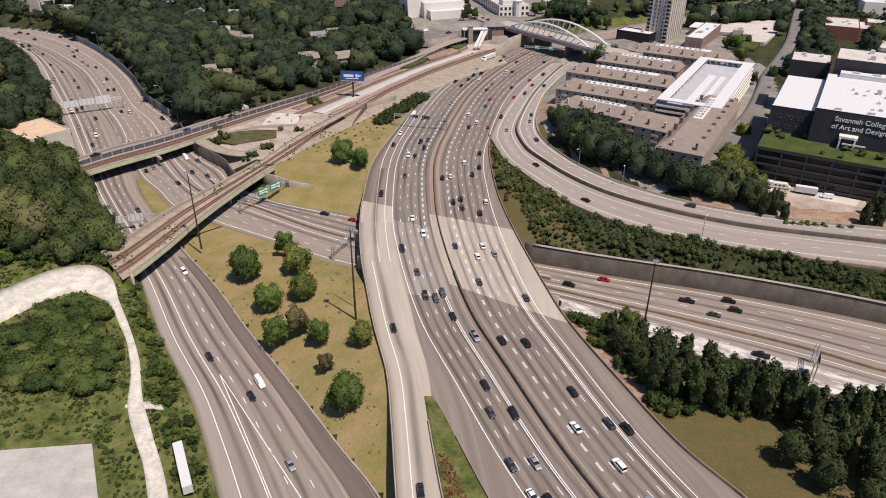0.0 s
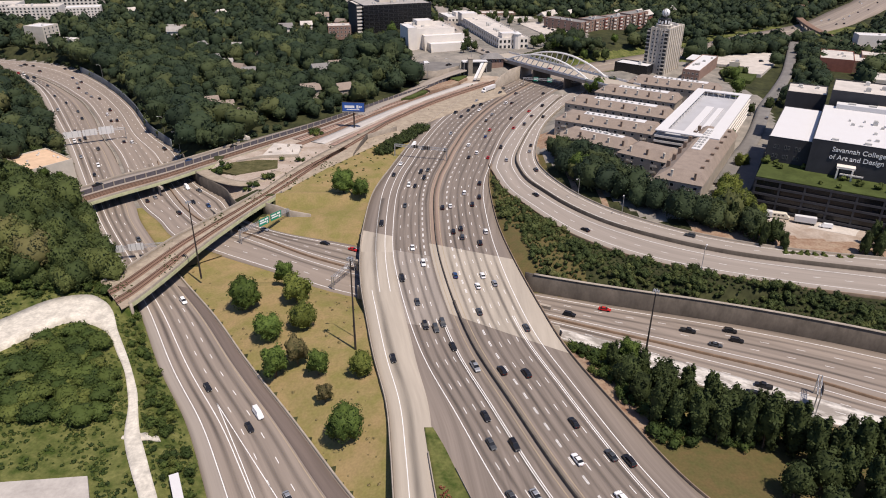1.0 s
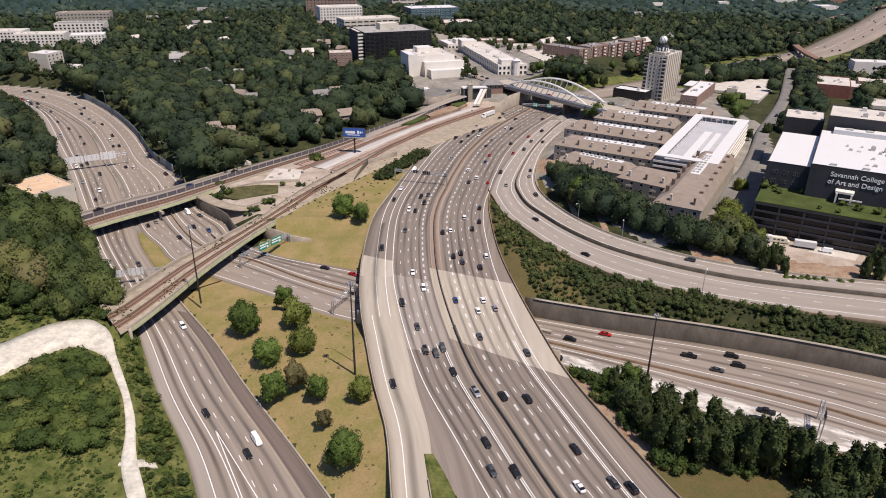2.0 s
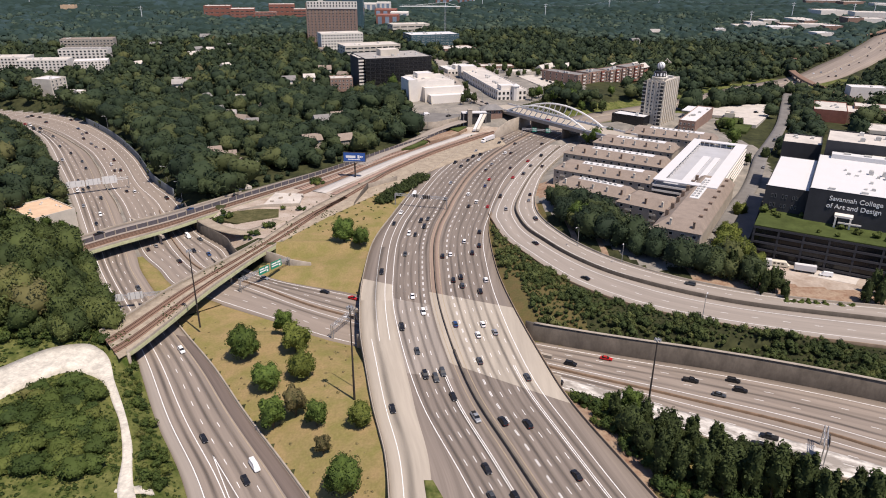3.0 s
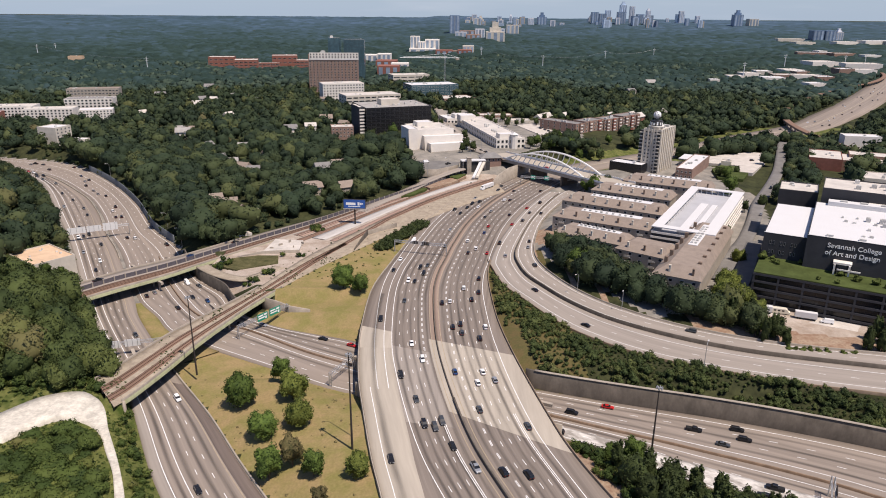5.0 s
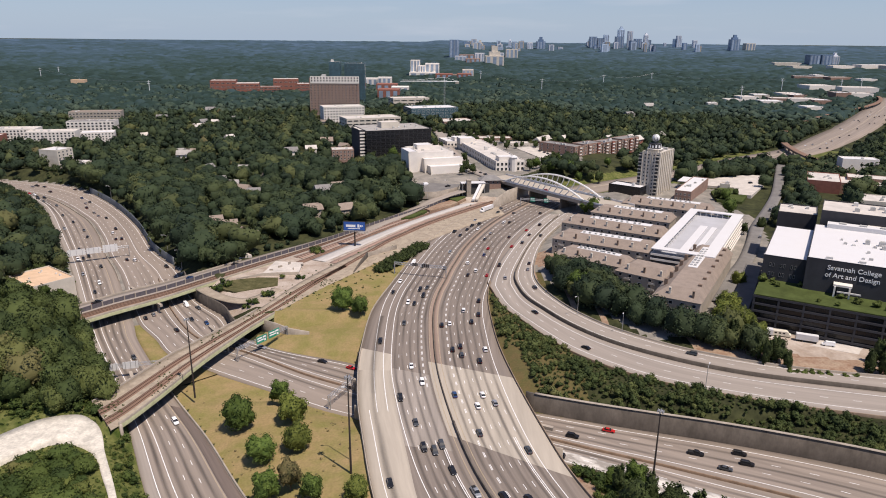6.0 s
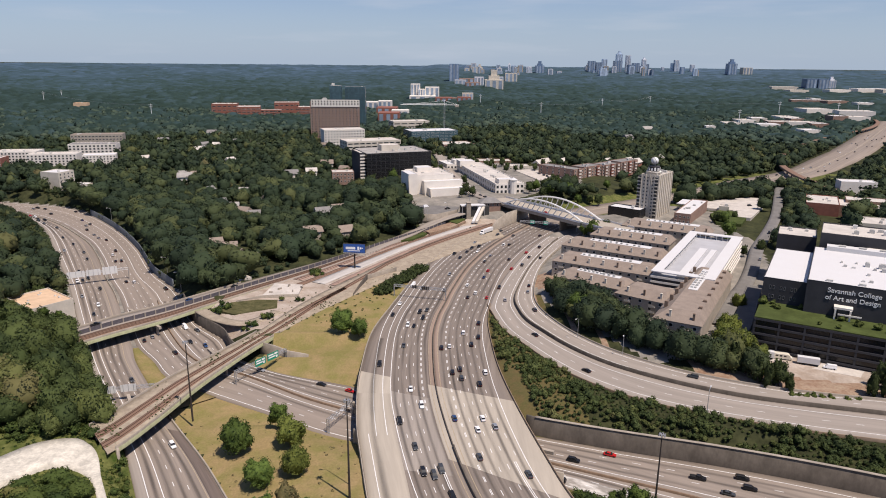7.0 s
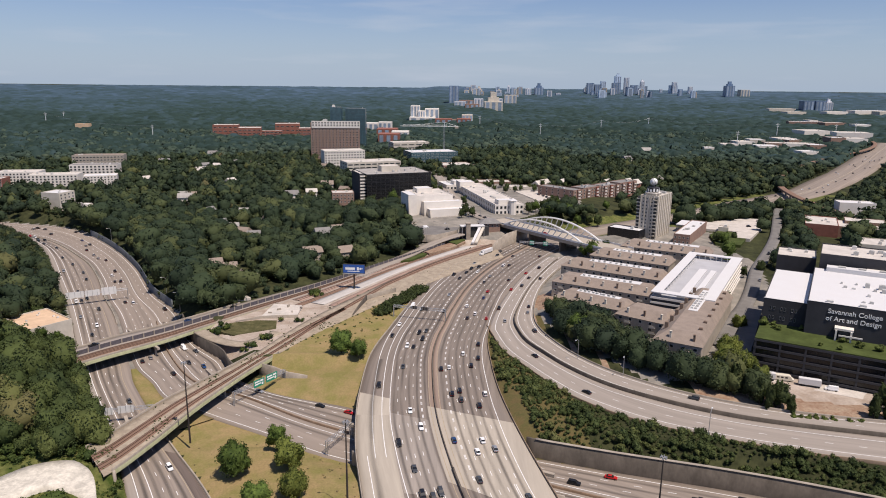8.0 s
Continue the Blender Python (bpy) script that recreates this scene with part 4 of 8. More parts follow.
def billboard():
    root = tagged(new("billboard"), "blue billboard with white lettering on one steel post", "billboard")
    bm = bmesh.new()
    tube(bm, (0, 0, 0), (0, 0, 12), 0.55, 0.5, 10)
    part("post", bm, DARK_STEEL, root)
    bm = bmesh.new()
    box(bm, -7.6, 7.6, -0.5, 0.5, 11.2, 17.4)
    board = part("board", bm, DARK_STEEL, root)
    bm = bmesh.new()
    box(bm, -7.4, 7.4, -0.62, -0.505, 11.5, 17.2)
    part("poster", bm, BLUE_SIGN, board)
    bm = bmesh.new()
    box(bm, -7.6, 7.6, -1.7, -0.6, 11.0, 11.15)
    part("catwalk", bm, STEEL, board)
    for x0, x1, z0, z1 in ((-5.8, 0.8, 13.6, 15.3), (2.2, 3.6, 13.4, 15.6), (4.0, 5.0, 13.8, 15.2), (5.3, 6.0, 14.2, 15.0), (-4.5, 4.0, 12.4, 12.9)):
        bm = bmesh.new()
        box(bm, x0, x1, -0.66, -0.625, z0, z1)
        part("lettering", bm, SIGN_WHITE, board)
    root.matrix_basis = pose(-60.3, 450.4, 0.4, 0, 0, -6)


billboard()

wall("wall_dirt_ramp", np.array([(-54.2, 395.2), (-52, 409), (-49.1, 426)], float), -0.5, np.array([1.4, 3.0, 4.2]), 0.5, WALL_DARK, "dark timber-faced retaining wall of a dirt ramp")
wall("wall_dirt_ramp_back", np.array([(-49.1, 426.2), (-40, 436), (-31.3, 444.2)], float), -0.5, 3.4, 0.5, WALL_CONCRETE, "pale concrete retaining wall of a dirt ramp")
for lx, ly, lz in ((-14, 584, 3.5), (4, 597, 5.5), (24, 616, 11.5), (36, 652, 12.3)):
    street_lamp(lx, ly, lz, 11, 2.2, 200)

# ---- vegetation ----
BARK = material("bark", (0.11, 0.08, 0.055), 0.95, vary=0.3, size=0.8)


def leaf_material(name, color, tint, vary=0.35, item=0.25):
    m = material(name, color, 0.75, vary=vary, size=3.0, fine=0.22, fine_size=0.9, bump=0.22, island=0.16, item=item, tint=tint, spec=0.12)
    return m


LEAF = leaf_material("leaves_green", (0.042, 0.075, 0.017), (0.086, 0.124, 0.027))
LEAF_DARK = leaf_material("leaves_dark", (0.027, 0.042, 0.016), (0.058, 0.076, 0.025))
LEAF_LIGHT = leaf_material("leaves_light", (0.078, 0.104, 0.022), (0.132, 0.150, 0.034))
LEAF_DRY = leaf_material("leaves_dry", (0.066, 0.074, 0.027), (0.135, 0.105, 0.048))
LEAF_BUSH = leaf_material("leaves_bush", (0.066, 0.096, 0.024), (0.115, 0.135, 0.035))


def woods_material(name, colors, flat=False):
    """Leaves whose colour goes from tree to tree by the stored tone, and from leaf to leaf."""
    m = leaf_material(name, colors[0], colors[1], item=0.0)
    t = m.node_tree
    b = t.nodes["Principled BSDF"]
    at = t.nodes.new("ShaderNodeAttribute")
    at.attribute_name = "tone"
    ramp = t.nodes.new("ShaderNodeValToRGB")
    ramp.color_ramp.elements[0].color = (*colors[0], 1)
    ramp.color_ramp.elements[1].color = (*colors[-1], 1)
    for i, c in enumerate(colors[1:-1]):
        ramp.color_ramp.elements.new((i + 1) / (len(colors) - 1) if len(colors) > 2 else 0.5).color = (*c, 1)
    t.links.new(at.outputs["Fac"], ramp.inputs[0])
    old = b.inputs["Base Color"].links[0].from_socket
    mix = t.nodes.new("ShaderNodeMix")
    mix.data_type = "RGBA"
    mix.inputs["Factor"].default_value = 0.95 if flat else 0.84
    t.links.new(old, mix.inputs["A"])
    geo = t.nodes.new("ShaderNodeNewGeometry")
    r = t.nodes.new("ShaderNodeMapRange")
    r.inputs["To Min"].default_value, r.inputs["To Max"].default_value = (0.9, 1.1) if flat else (0.88, 1.12)
    t.links.new(geo.outputs["Random Per Island"], r.inputs["Value"])
    mul = t.nodes.new("ShaderNodeVectorMath")
    mul.operation = "SCALE"
    t.links.new(ramp.outputs[0], mul.inputs[0])
    t.links.new(r.outputs[0], mul.inputs["Scale"])
    t.links.new(mul.outputs[0], mix.inputs["B"])
    t.links.new(mix.outputs["Result"], b.inputs["Base Color"])
    return m


FOREST = woods_material("leaves_woods", [(0.018, 0.029, 0.017), (0.026, 0.041, 0.021), (0.040, 0.056, 0.025), (0.061, 0.076, 0.030), (0.100, 0.106, 0.038), (0.118, 0.088, 0.046)])
# leaf colours shifted towards blue: a thinner haze painted in
FOREST_MID = woods_material("leaves_distant_hazed", [(0.028, 0.047, 0.035), (0.044, 0.068, 0.048), (0.064, 0.088, 0.058), (0.098, 0.116, 0.066)])
# the blue in these leaf colours stands in for haze over the far woods
FOREST_FAR = woods_material("leaves_far_woods_hazed", flat=True, colors=[(0.013, 0.026, 0.018), (0.026, 0.048, 0.042), (0.043, 0.075, 0.093), (0.069, 0.113, 0.165)])
FOREST_NEAR = woods_material("leaves_near_wood", [(0.027, 0.041, 0.015), (0.047, 0.066, 0.021), (0.076, 0.097, 0.030), (0.110, 0.125, 0.038), (0.135, 0.113, 0.050)])
BANK = woods_material("leaves_bank", [(0.032, 0.048, 0.018), (0.062, 0.082, 0.027), (0.106, 0.120, 0.040), (0.17, 0.140, 0.068)])
SCRUB = woods_material("leaves_scrub", [(0.022, 0.037, 0.012), (0.040, 0.062, 0.016), (0.068, 0.094, 0.023), (0.112, 0.128, 0.033), (0.14, 0.115, 0.05)])


def star_core(rng, centres, sc, cz, level, shrink):
    """A lumpy closed mass: the outline of all lobes as met from the crown's middle."""
    bm = bmesh.new()
    bmesh.ops.create_icosphere(bm, subdivisions=level, radius=1.0)
    d = np.array([q.co[:] for q in bm.verts])
    f = np.array([[q.index for q in p.verts] for p in bm.faces])
    bm.free()
    c = (centres[:, :3] - [0, 0, cz]) / sc
    rad = centres[:, 3]
    dc = d @ c.T
    disc = rad ** 2 - (c ** 2).sum(1) + dc ** 2
    t = np.where(disc > 0, dc + np.sqrt(np.maximum(disc, 0)), 0.3).max(1)
    return d * (t * rng.uniform(0.92, 1.05, len(d)) * shrink)[:, None] * sc + [0, 0, cz], f


def crown_arrays(seed, radius, height, base, lobes, leaves, leaf, taper=0.0, core=0.82, tri=False, level=2, clump=0.0):
    """Leaf clumps over the lobes of a crown, facing roughly outwards, on an inner mass; vertices and faces."""
    rng = np.random.default_rng(seed)
    cz = base + height / 2
    centres = [(0, 0, cz, 0.72 * (1 - 0.35 * taper))]
    for i in range(lobes):
        a, t = 2.4 * i + rng.uniform(-0.4, 0.4), rng.uniform(0.12, 0.92)
        rr = radius * (1 - taper * t) * rng.uniform(0.42, 0.62) * math.sqrt(max(0.15, 1 - (2 * t - 1) ** 2))
        size = rng.uniform(0.36, 0.52)
        if clump:
            rr, size = radius * (1 - taper * t) * rng.uniform(0.60, 0.78) * math.sqrt(max(0.10, 1 - (2 * t - 1) ** 2)), rng.uniform(0.8, 1.2) * clump
        centres.append((rr * math.cos(a), rr * math.sin(a), base + height * t, size * (1 - taper * t * 0.75)))
    centres = np.array(centres)
    k = rng.choice(len(centres), leaves, p=centres[:, 3] ** 2 / (centres[:, 3] ** 2).sum())
    n = rng.normal(size=(leaves, 3))
    n[:, 2] += 0.25
    n /= np.linalg.norm(n, axis=1)[:, None]
    sc = np.array([radius, radius, height / 2 * 1.0])
    pos = centres[k, :3] + n * sc * centres[k, 3:4] * rng.uniform(0.90, 1.03, (leaves, 1))
    face = n + rng.normal(size=(leaves, 3)) * (0.34 if clump else 0.20)
    face /= np.linalg.norm(face, axis=1)[:, None]
    up = np.cross(face, rng.normal(size=(leaves, 3)))
    up /= np.linalg.norm(up, axis=1)[:, None]
    side = np.cross(face, up)
    s = leaf * rng.uniform(0.6, 1.35, (leaves, 1))
    if tri:
        v = np.stack([pos + up * s, pos - up * s * 0.6 + side * s * 0.9, pos - up * s * 0.6 - side * s * 0.9], 1)
        f = np.arange(leaves * 3).reshape(-1, 3)
    else:
        v = np.stack([pos + up * s, pos + side * s * 0.62, pos - up * s, pos - side * s * 0.62], 1)
        f = np.arange(leaves * 4).reshape(-1, 4)
    v = v.reshape(-1, 3)
    cv, cf = star_core(rng, centres, sc, cz, level, core)
    if not tri:
        cf = np.c_[cf, cf[:, :1]]
    return v, f, cv, cf


def mesh_only(name, v, f, mat):
    """A mesh from arrays, four to a face (a repeated corner makes a triangle), without an object."""
    faces = [tuple(dict.fromkeys(q)) for q in f.tolist()]
    me = bpy.data.meshes.new(name)
    me.from_pydata(v.tolist(), [], faces)
    me.materials.append(mat)
    me.polygons.foreach_set("use_smooth", np.ones(len(me.polygons), bool))
    return me


def tree_kind(seed, radius, height, base, lobes, leaves, leaf, mat, label, taper=0.0, name="tree", category="tree", trunk=True):
    """A first tree of its kind, far below the land, to copy from; it is taken away in the end."""
    v, f, cv, cf = crown_arrays(seed, radius, height, base, lobes, leaves, leaf, taper, core=0.90, level=3 if leaves > 900 and trunk else 2, clump=0.25 if trunk else 0.0)
    root = tagged(new(name), label, category)
    crown = new("crown", mesh_only("crown", np.vstack([v, cv]), np.vstack([f, cf + len(v)]), mat))
    crown.parent = root
    if trunk:
        bm = bmesh.new()
        tube(bm, (0, 0, -0.6), (0.1, 0, base + height * 0.3), radius * 0.055, radius * 0.035, 7)
        rng = random.Random(seed)
        for i in range(5):
            a = 1.26 * i + rng.uniform(-0.3, 0.3)
            z = base * rng.uniform(0.7, 1.0) + height * 0.05 * i
            tube(bm, (0.05, 0, z), (radius * 0.5 * math.cos(a), radius * 0.5 * math.sin(a), z + height * 0.28), radius * 0.03, radius * 0.012, 5)
        part("trunk", bm, BARK, root)
    return root


ROUND = tree_kind(1, 7.0, 12.6, 0.9, 40, 2700, 0.36, LEAF, "round-headed green tree in full leaf on dry grass")
ROUND_LIGHT = tree_kind(2, 6.5, 12.0, 0.9, 38, 2600, 0.36, LEAF_LIGHT, "round-headed yellow-green tree in full leaf on dry grass")
OVAL = tree_kind(3, 5.3, 11.8, 0.8, 36, 2200, 0.34, LEAF, "oval green tree in full leaf on dry grass", taper=0.15)
THIN = tree_kind(4, 4.6, 10.8, 0.8, 20, 1000, 0.38, LEAF_DRY, "thin half-bare tree with browning leaves")
WOOD_A = tree_kind(5, 6.0, 13.0, 1.4, 34, 880, 0.50, LEAF_DARK, "dark green broadleaf tree at the edge of a wood")
WOOD_B = tree_kind(6, 5.2, 12.5, 1.4, 32, 880, 0.48, LEAF, "green broadleaf tree at the edge of a wood")
WOOD_C = tree_kind(7, 4.2, 17.0, 0.4, 44, 1250, 0.46, LEAF_DARK, "tall dark narrow tree in a row", taper=0.42)
BUSH_A = tree_kind(8, 3.0, 3.6, 0.2, 7, 260, 0.55, LEAF_BUSH, "rounded green bush on the verge", name="bush", category="bush", trunk=False)
BUSH_B = tree_kind(9, 2.6, 2.8, 0.1, 6, 220, 0.5, LEAF, "low dark green bush on the verge", name="bush", category="bush", trunk=False)
WOOD_FAR = tree_kind(10, 5.4, 12.0, 1.2, 10, 280, 0.7, LEAF_DARK, "green street tree beside pale buildings")
KINDS = [WOOD_FAR, ROUND, ROUND_LIGHT, OVAL, THIN, WOOD_A, WOOD_B, WOOD_C, BUSH_A, BUSH_B]
rng = random.Random(7)


def plant(kind, x, y, s=1.0, z=None, group="", label="", sz=None):
    if z is None:
        z = land_at(x, y) - 0.1
    t = copy_thing(kind, pose(x, y, z, 0, 0, rng.uniform(0, 360)))
    k = s * rng.uniform(0.94, 1.06)
    t.scale = (k, k, k * (sz or rng.uniform(0.93, 1.08)))
    if group:
        t["group"] = group
    if label:
        t["label"] = label
    return t


G = "trees on the grass triangle"
for kind, x, y, s in ((ROUND, -76.6, 229, 1.06), (OVAL, -65.2, 246.5, 0.95), (ROUND_LIGHT, -57.2, 231.5, 1.0), (ROUND, -62.7, 207, 0.88), (ROUND_LIGHT, -51, 212.5, 0.85),
                      (OVAL, -55.9, 186.5, 1.0), (THIN, -48.8, 190, 1.0), (OVAL, -40.8, 184, 0.82), (THIN, -36.8, 171.5, 0.7), (ROUND_LIGHT, -26.5, 182.5, 0.70), (ROUND, -28.2, 155.5, 0.93),
                      (ROUND, -52.2, 334, 1.05), (ROUND, -42.6, 329.5, 0.75)):
    plant(kind, x, y, s, group=G)


def fill(kinds, free, x0, x1, y0, y1, gap, group, scale=(0.8, 1.15), sz=None, spots=None):
    """Plants one of these kinds at every free spot of an area, in a loose grid."""
    made = 0
    y = y0
    while y < y1:
        x = x0 + rng.uniform(0, gap)
        while x < x1:
            px, py = x + rng.uniform(-0.35, 0.35) * gap, y + rng.uniform(-0.35, 0.35) * gap
            if free(px, py) and spots is not None:
                spots.append((px, py, land_at(px, py) - 0.3, rng.uniform(*scale), rng.uniform(0, 6.28)))
            elif free(px, py):
                plant(rng.choice(kinds), px, py, rng.uniform(*scale), group=group, sz=sz)
                made += 1
            x += gap
        y += gap * 0.9
    return made


def line_x(curve, y):
    return float(x_at(curve, np.array([y]))[0])


def road_gap(x, y):
    return table_at(ALL_GAP, RX, RY, x, y)


def low_gap(x, y):
    return table_at(LOW_GAP, RX, RY, x, y)


def trail_gap(x, y):
    return float(off(np.array([x]), np.array([y]), [band(trail_out, trail_in)])[0])


def bridge_gap(x, y):
    return x < -203 or x < -137 and y < 300 or road_gap(x, y) > 2.5


trail_out = spline([(-180, 196), (-163, 212), (-149, 226), (-131, 227), (-117, 207), (-103, 185), (-92, 163), (-87, 152), (-79, 138), (-68, 119), (-55, 90)])
trail_in = spline([(-172, 176), (-153, 193), (-146, 203), (-136, 212), (-121, 206), (-108, 188), (-97, 168), (-91.5, 152), (-84, 138), (-73, 119), (-60, 90)])
# woods west of the cutting
west_spots, flats_spots = [], []
fill([WOOD_A], lambda x, y: x < line_x(s_left, y) - 3.0 and low_gap(1.03 * x, 1.03 * y) > 0.5 and bridge_gap(x, y) and trail_gap(x, y) > 3 and not (-272 < 1.09 * x < -204 and y > 331) and y > 229 + 0.04 * (-130 - x), -262, -118, 229, 352, 8.4, "", (0.6, 1.25), spots=west_spots)
# trees between the motorway and the lower road
fill([WOOD_C, WOOD_A, WOOD_C], lambda x, y: road_gap(x, y) > 4.0 and low_gap(1.06 * x, 1.06 * y) > 1 and 6 < y - np.interp(x, [62, 75, 98, 107, 121, 170], [158, 152, 146, 139, 142, 132]), 58, 172, 128, 200, 5.8, "trees between the two motorways", (0.6, 0.85))
for x, y, s in ((63.7, 159, 0.95), (68.2, 156.5, 0.85), (73.7, 154, 1.0), (79.3, 151.5, 0.95), (86.3, 151, 1.0), (91.9, 149.5, 1.1), (98.9, 147.5, 1.15), (101.8, 142, 1.0), (107.1, 140.5, 1.1), (114.8, 142.5, 1.05), (121.1, 144, 1.0), (128, 143, 1.0), (135, 142, 1.0), (106.5, 133.5, 1.0), (111.5, 129.5, 1.0), (118, 131, 1.1), (126, 129, 1.0)):
    plant(WOOD_C, x, y, s, group="trees between the two motorways", label="tall dark green columnar tree on a grassy bank")
for x, y, s in ((92.4, 131, 0.85), (97.6, 123, 0.8), (101, 134, 0.95), (110.4, 123, 0.85), (119, 121, 0.9), (104, 114, 0.85)):
    plant(WOOD_A, x, y, s, group="trees between the two motorways", label="dark green broadleaf tree on a grassy bank")
for x, y, s in ((58, 199, 0.62), (64.5, 195, 0.95)):
    plant(OVAL, x, y, s, group="trees between the two motorways", label="green broadleaf tree on a grassy bank")
# trees before the flats and by the college
def flats_front(x, y):
    if road_gap(x, y) < 7 or not 60 < x < 215 or 143 < x < 188:
        return False
    back = np.interp(x, [60, 75, 98, 108, 128, 150, 215], [420, 396, 362, 324, 312, 300, 274])
    return y < back - (3 if x < 92 else 9) and y > np.interp(x, [60, 90, 140, 215], [300, 300, 276, 262])
fill([WOOD_A, WOOD_A, WOOD_B, WOOD_C], flats_front, 60, 215, 262, 425, 7.8, "", (0.75, 1.25), spots=flats_spots)
for x, y, s in ((123.5, 298, 0.95), (128.8, 294, 0.85), (134.1, 290.5, 0.9), (138.8, 287, 0.8), (141, 280.5, 0.75), (143.5, 276, 0.7), (148, 278, 0.75), (151.5, 272.5, 0.6), (184.5, 268, 0.7), (189.5, 266, 0.75), (195, 271, 0.8), (192, 275, 0.75), (139.6, 302, 0.9), (145.3, 296, 0.75)):
    plant(WOOD_C, x, y, s, group="trees among the flats", label="dark green conical tree before the garage")
plant(ROUND, 75, 357, 1.15, group="trees among the flats", label="large green broadleaf tree before the flats")
for x, y in ((150.9, 268.9), (153.6, 268.4), (156.9, 267.9), (159.9, 267.9), (162.9, 266.9), (166.6, 266.5), (172.8, 265.0), (177.5, 265.0)):
    plant(BUSH_A, x, y, 0.62, group="small conifers by the slip road", label="small dark conifer in a row on red soil", sz=1.1)
for x, y, s in ((149, 277, 0.8), (145.5, 280, 0.75), (139, 316, 0.9), (140, 322, 0.7), (146, 334, 0.75), (150, 318, 0.7), (157, 405, 0.8), (175, 415, 0.85), (230, 538, 1.25), (222, 520, 0.7), (119.5, 533, 1.15), (114, 539, 0.9), (133.5, 545, 0.85), (140, 541, 0.7), (240, 500, 0.7), (248, 590, 0.9)):
    plant(rng.choice([WOOD_A, WOOD_B]), x, y, s, group="trees among the flats", label="green broadleaf tree beside the flats")
for x, y, s in ((141, 318, 1.05), (148, 330, 0.95), (152, 343, 0.7), (137, 308, 1.1), (146, 309, 1.0), (150, 301, 0.8), (143, 312, 1.0), (172, 376, 0.7)):
    plant(ROUND_LIGHT, x, y, s, group="trees among the flats", label="yellow-green broadleaf tree between flats and garage")
# ---- woods to the horizon ----
CLEAR = []          # (x, y, radius) of built-up spots, kept free of woods


def woods(name, spots, protos, mat, label, category="woods"):
    """One object of many tree crowns at these spots: x, y, z, scale, turn."""
    vs, fs, tones, k = [], [], [], 0
    trng = np.random.default_rng(9)
    pick = np.arange(len(spots)) % len(protos)
    for i, (v, f) in enumerate(protos):
        s = spots[pick == i]
        c, q = np.cos(s[:, 4]), np.sin(s[:, 4])
        x = (v[None, :, 0] * c[:, None] - v[None, :, 1] * q[:, None]) * s[:, 3:4] + s[:, 0:1]
        y = (v[None, :, 0] * q[:, None] + v[None, :, 1] * c[:, None]) * s[:, 3:4] + s[:, 1:2]
        z = v[None, :, 2] * s[:, 3:4] + s[:, 2:3]
        vs.append(np.stack([x, y, z], -1).reshape(-1, 3))
        fs.append((f[None] + (np.arange(len(s)) * len(v))[:, None, None]).reshape(-1, 3) + k)
        k += len(vs[-1])
        drift = 0.5 + 0.5 * np.sin(s[:, 0] * 0.061 + 1.7 * np.sin(s[:, 1] * 0.047)) * np.cos(s[:, 1] * 0.073 + 0.9 * np.sin(s[:, 0] * 0.033))
        tones.append(np.repeat(np.clip(0.72 * trng.beta(1.0, 2.0, len(s)) + 0.28 * drift ** 2, 0, 1), len(v)))
    ob = mesh_from(name, np.vstack(vs), np.vstack(fs), mat, smooth=True)
    if len(ob.data.vertices) == k:
        ob.data.attributes.new("tone", "FLOAT", "POINT").data.foreach_set("value", np.concatenate(tones).astype(np.float32))
    return tagged(ob, label, category, kind="stuff")


def proto(seed, radius, height, base, lobes, leaves, leaf, level=2, core=0.82, clump=0.0):
    v, f, cv, cf = crown_arrays(seed, radius, height, base, lobes, leaves, leaf, tri=True, level=level, core=core, clump=clump)
    return np.vstack([v, cv]), np.vstack([f, cf + len(v)])


grove_protos = [proto(80 + i, 5.8 + 0.7 * (i % 3), 12.0 + 1.5 * (i % 3), 0.6, 26, 1150, 0.47, core=0.93, clump=0.30) for i in range(6)]
woods("western_wood", np.array(west_spots), grove_protos, FOREST_NEAR, "dense green broadleaf wood beside the cutting")
woods("flats_grove", np.array(flats_spots), grove_protos, FOREST, "dense dark green grove before the flats")

# ---- scrub and bushes too many to count ----
bush_protos = [proto(60 + i, 1.9 + 0.25 * i, 2.6 + 0.5 * (i % 3), 0.1, 6, 130, 0.34, 1) for i in range(4)]
scrub_protos = [proto(100 + i, 3.8 + 0.4 * i, 4.6 + 0.5 * (i % 2), 0.1, 16, 700, 0.33, core=0.92, clump=0.33) for i in range(4)]
weed_protos = [proto(70 + i, 0.8, 0.7, 0.0, 4, 18, 0.26, 1) for i in range(3)]
srng = np.random.default_rng(17)


def spots_in(mask, x0, x1, y0, y1, gap, scale):
    x, y = np.meshgrid(np.arange(x0, x1, gap), np.arange(y0, y1, gap), indexing="ij")
    x, y = (x + srng.uniform(-0.45, 0.45, x.shape) * gap).ravel(), (y + srng.uniform(-0.45, 0.45, y.shape) * gap).ravel()
    ok = mask(x, y)
    x, y = x[ok], y[ok]
    return np.c_[x, y, land_height(x, y) - 0.15, srng.uniform(*scale, len(x)), srng.uniform(0, 6.28, len(x))]


def gap_of(x, y):
    return off(x, y, LOW_BANDS + HIGH_BANDS + RAIL_BANDS)


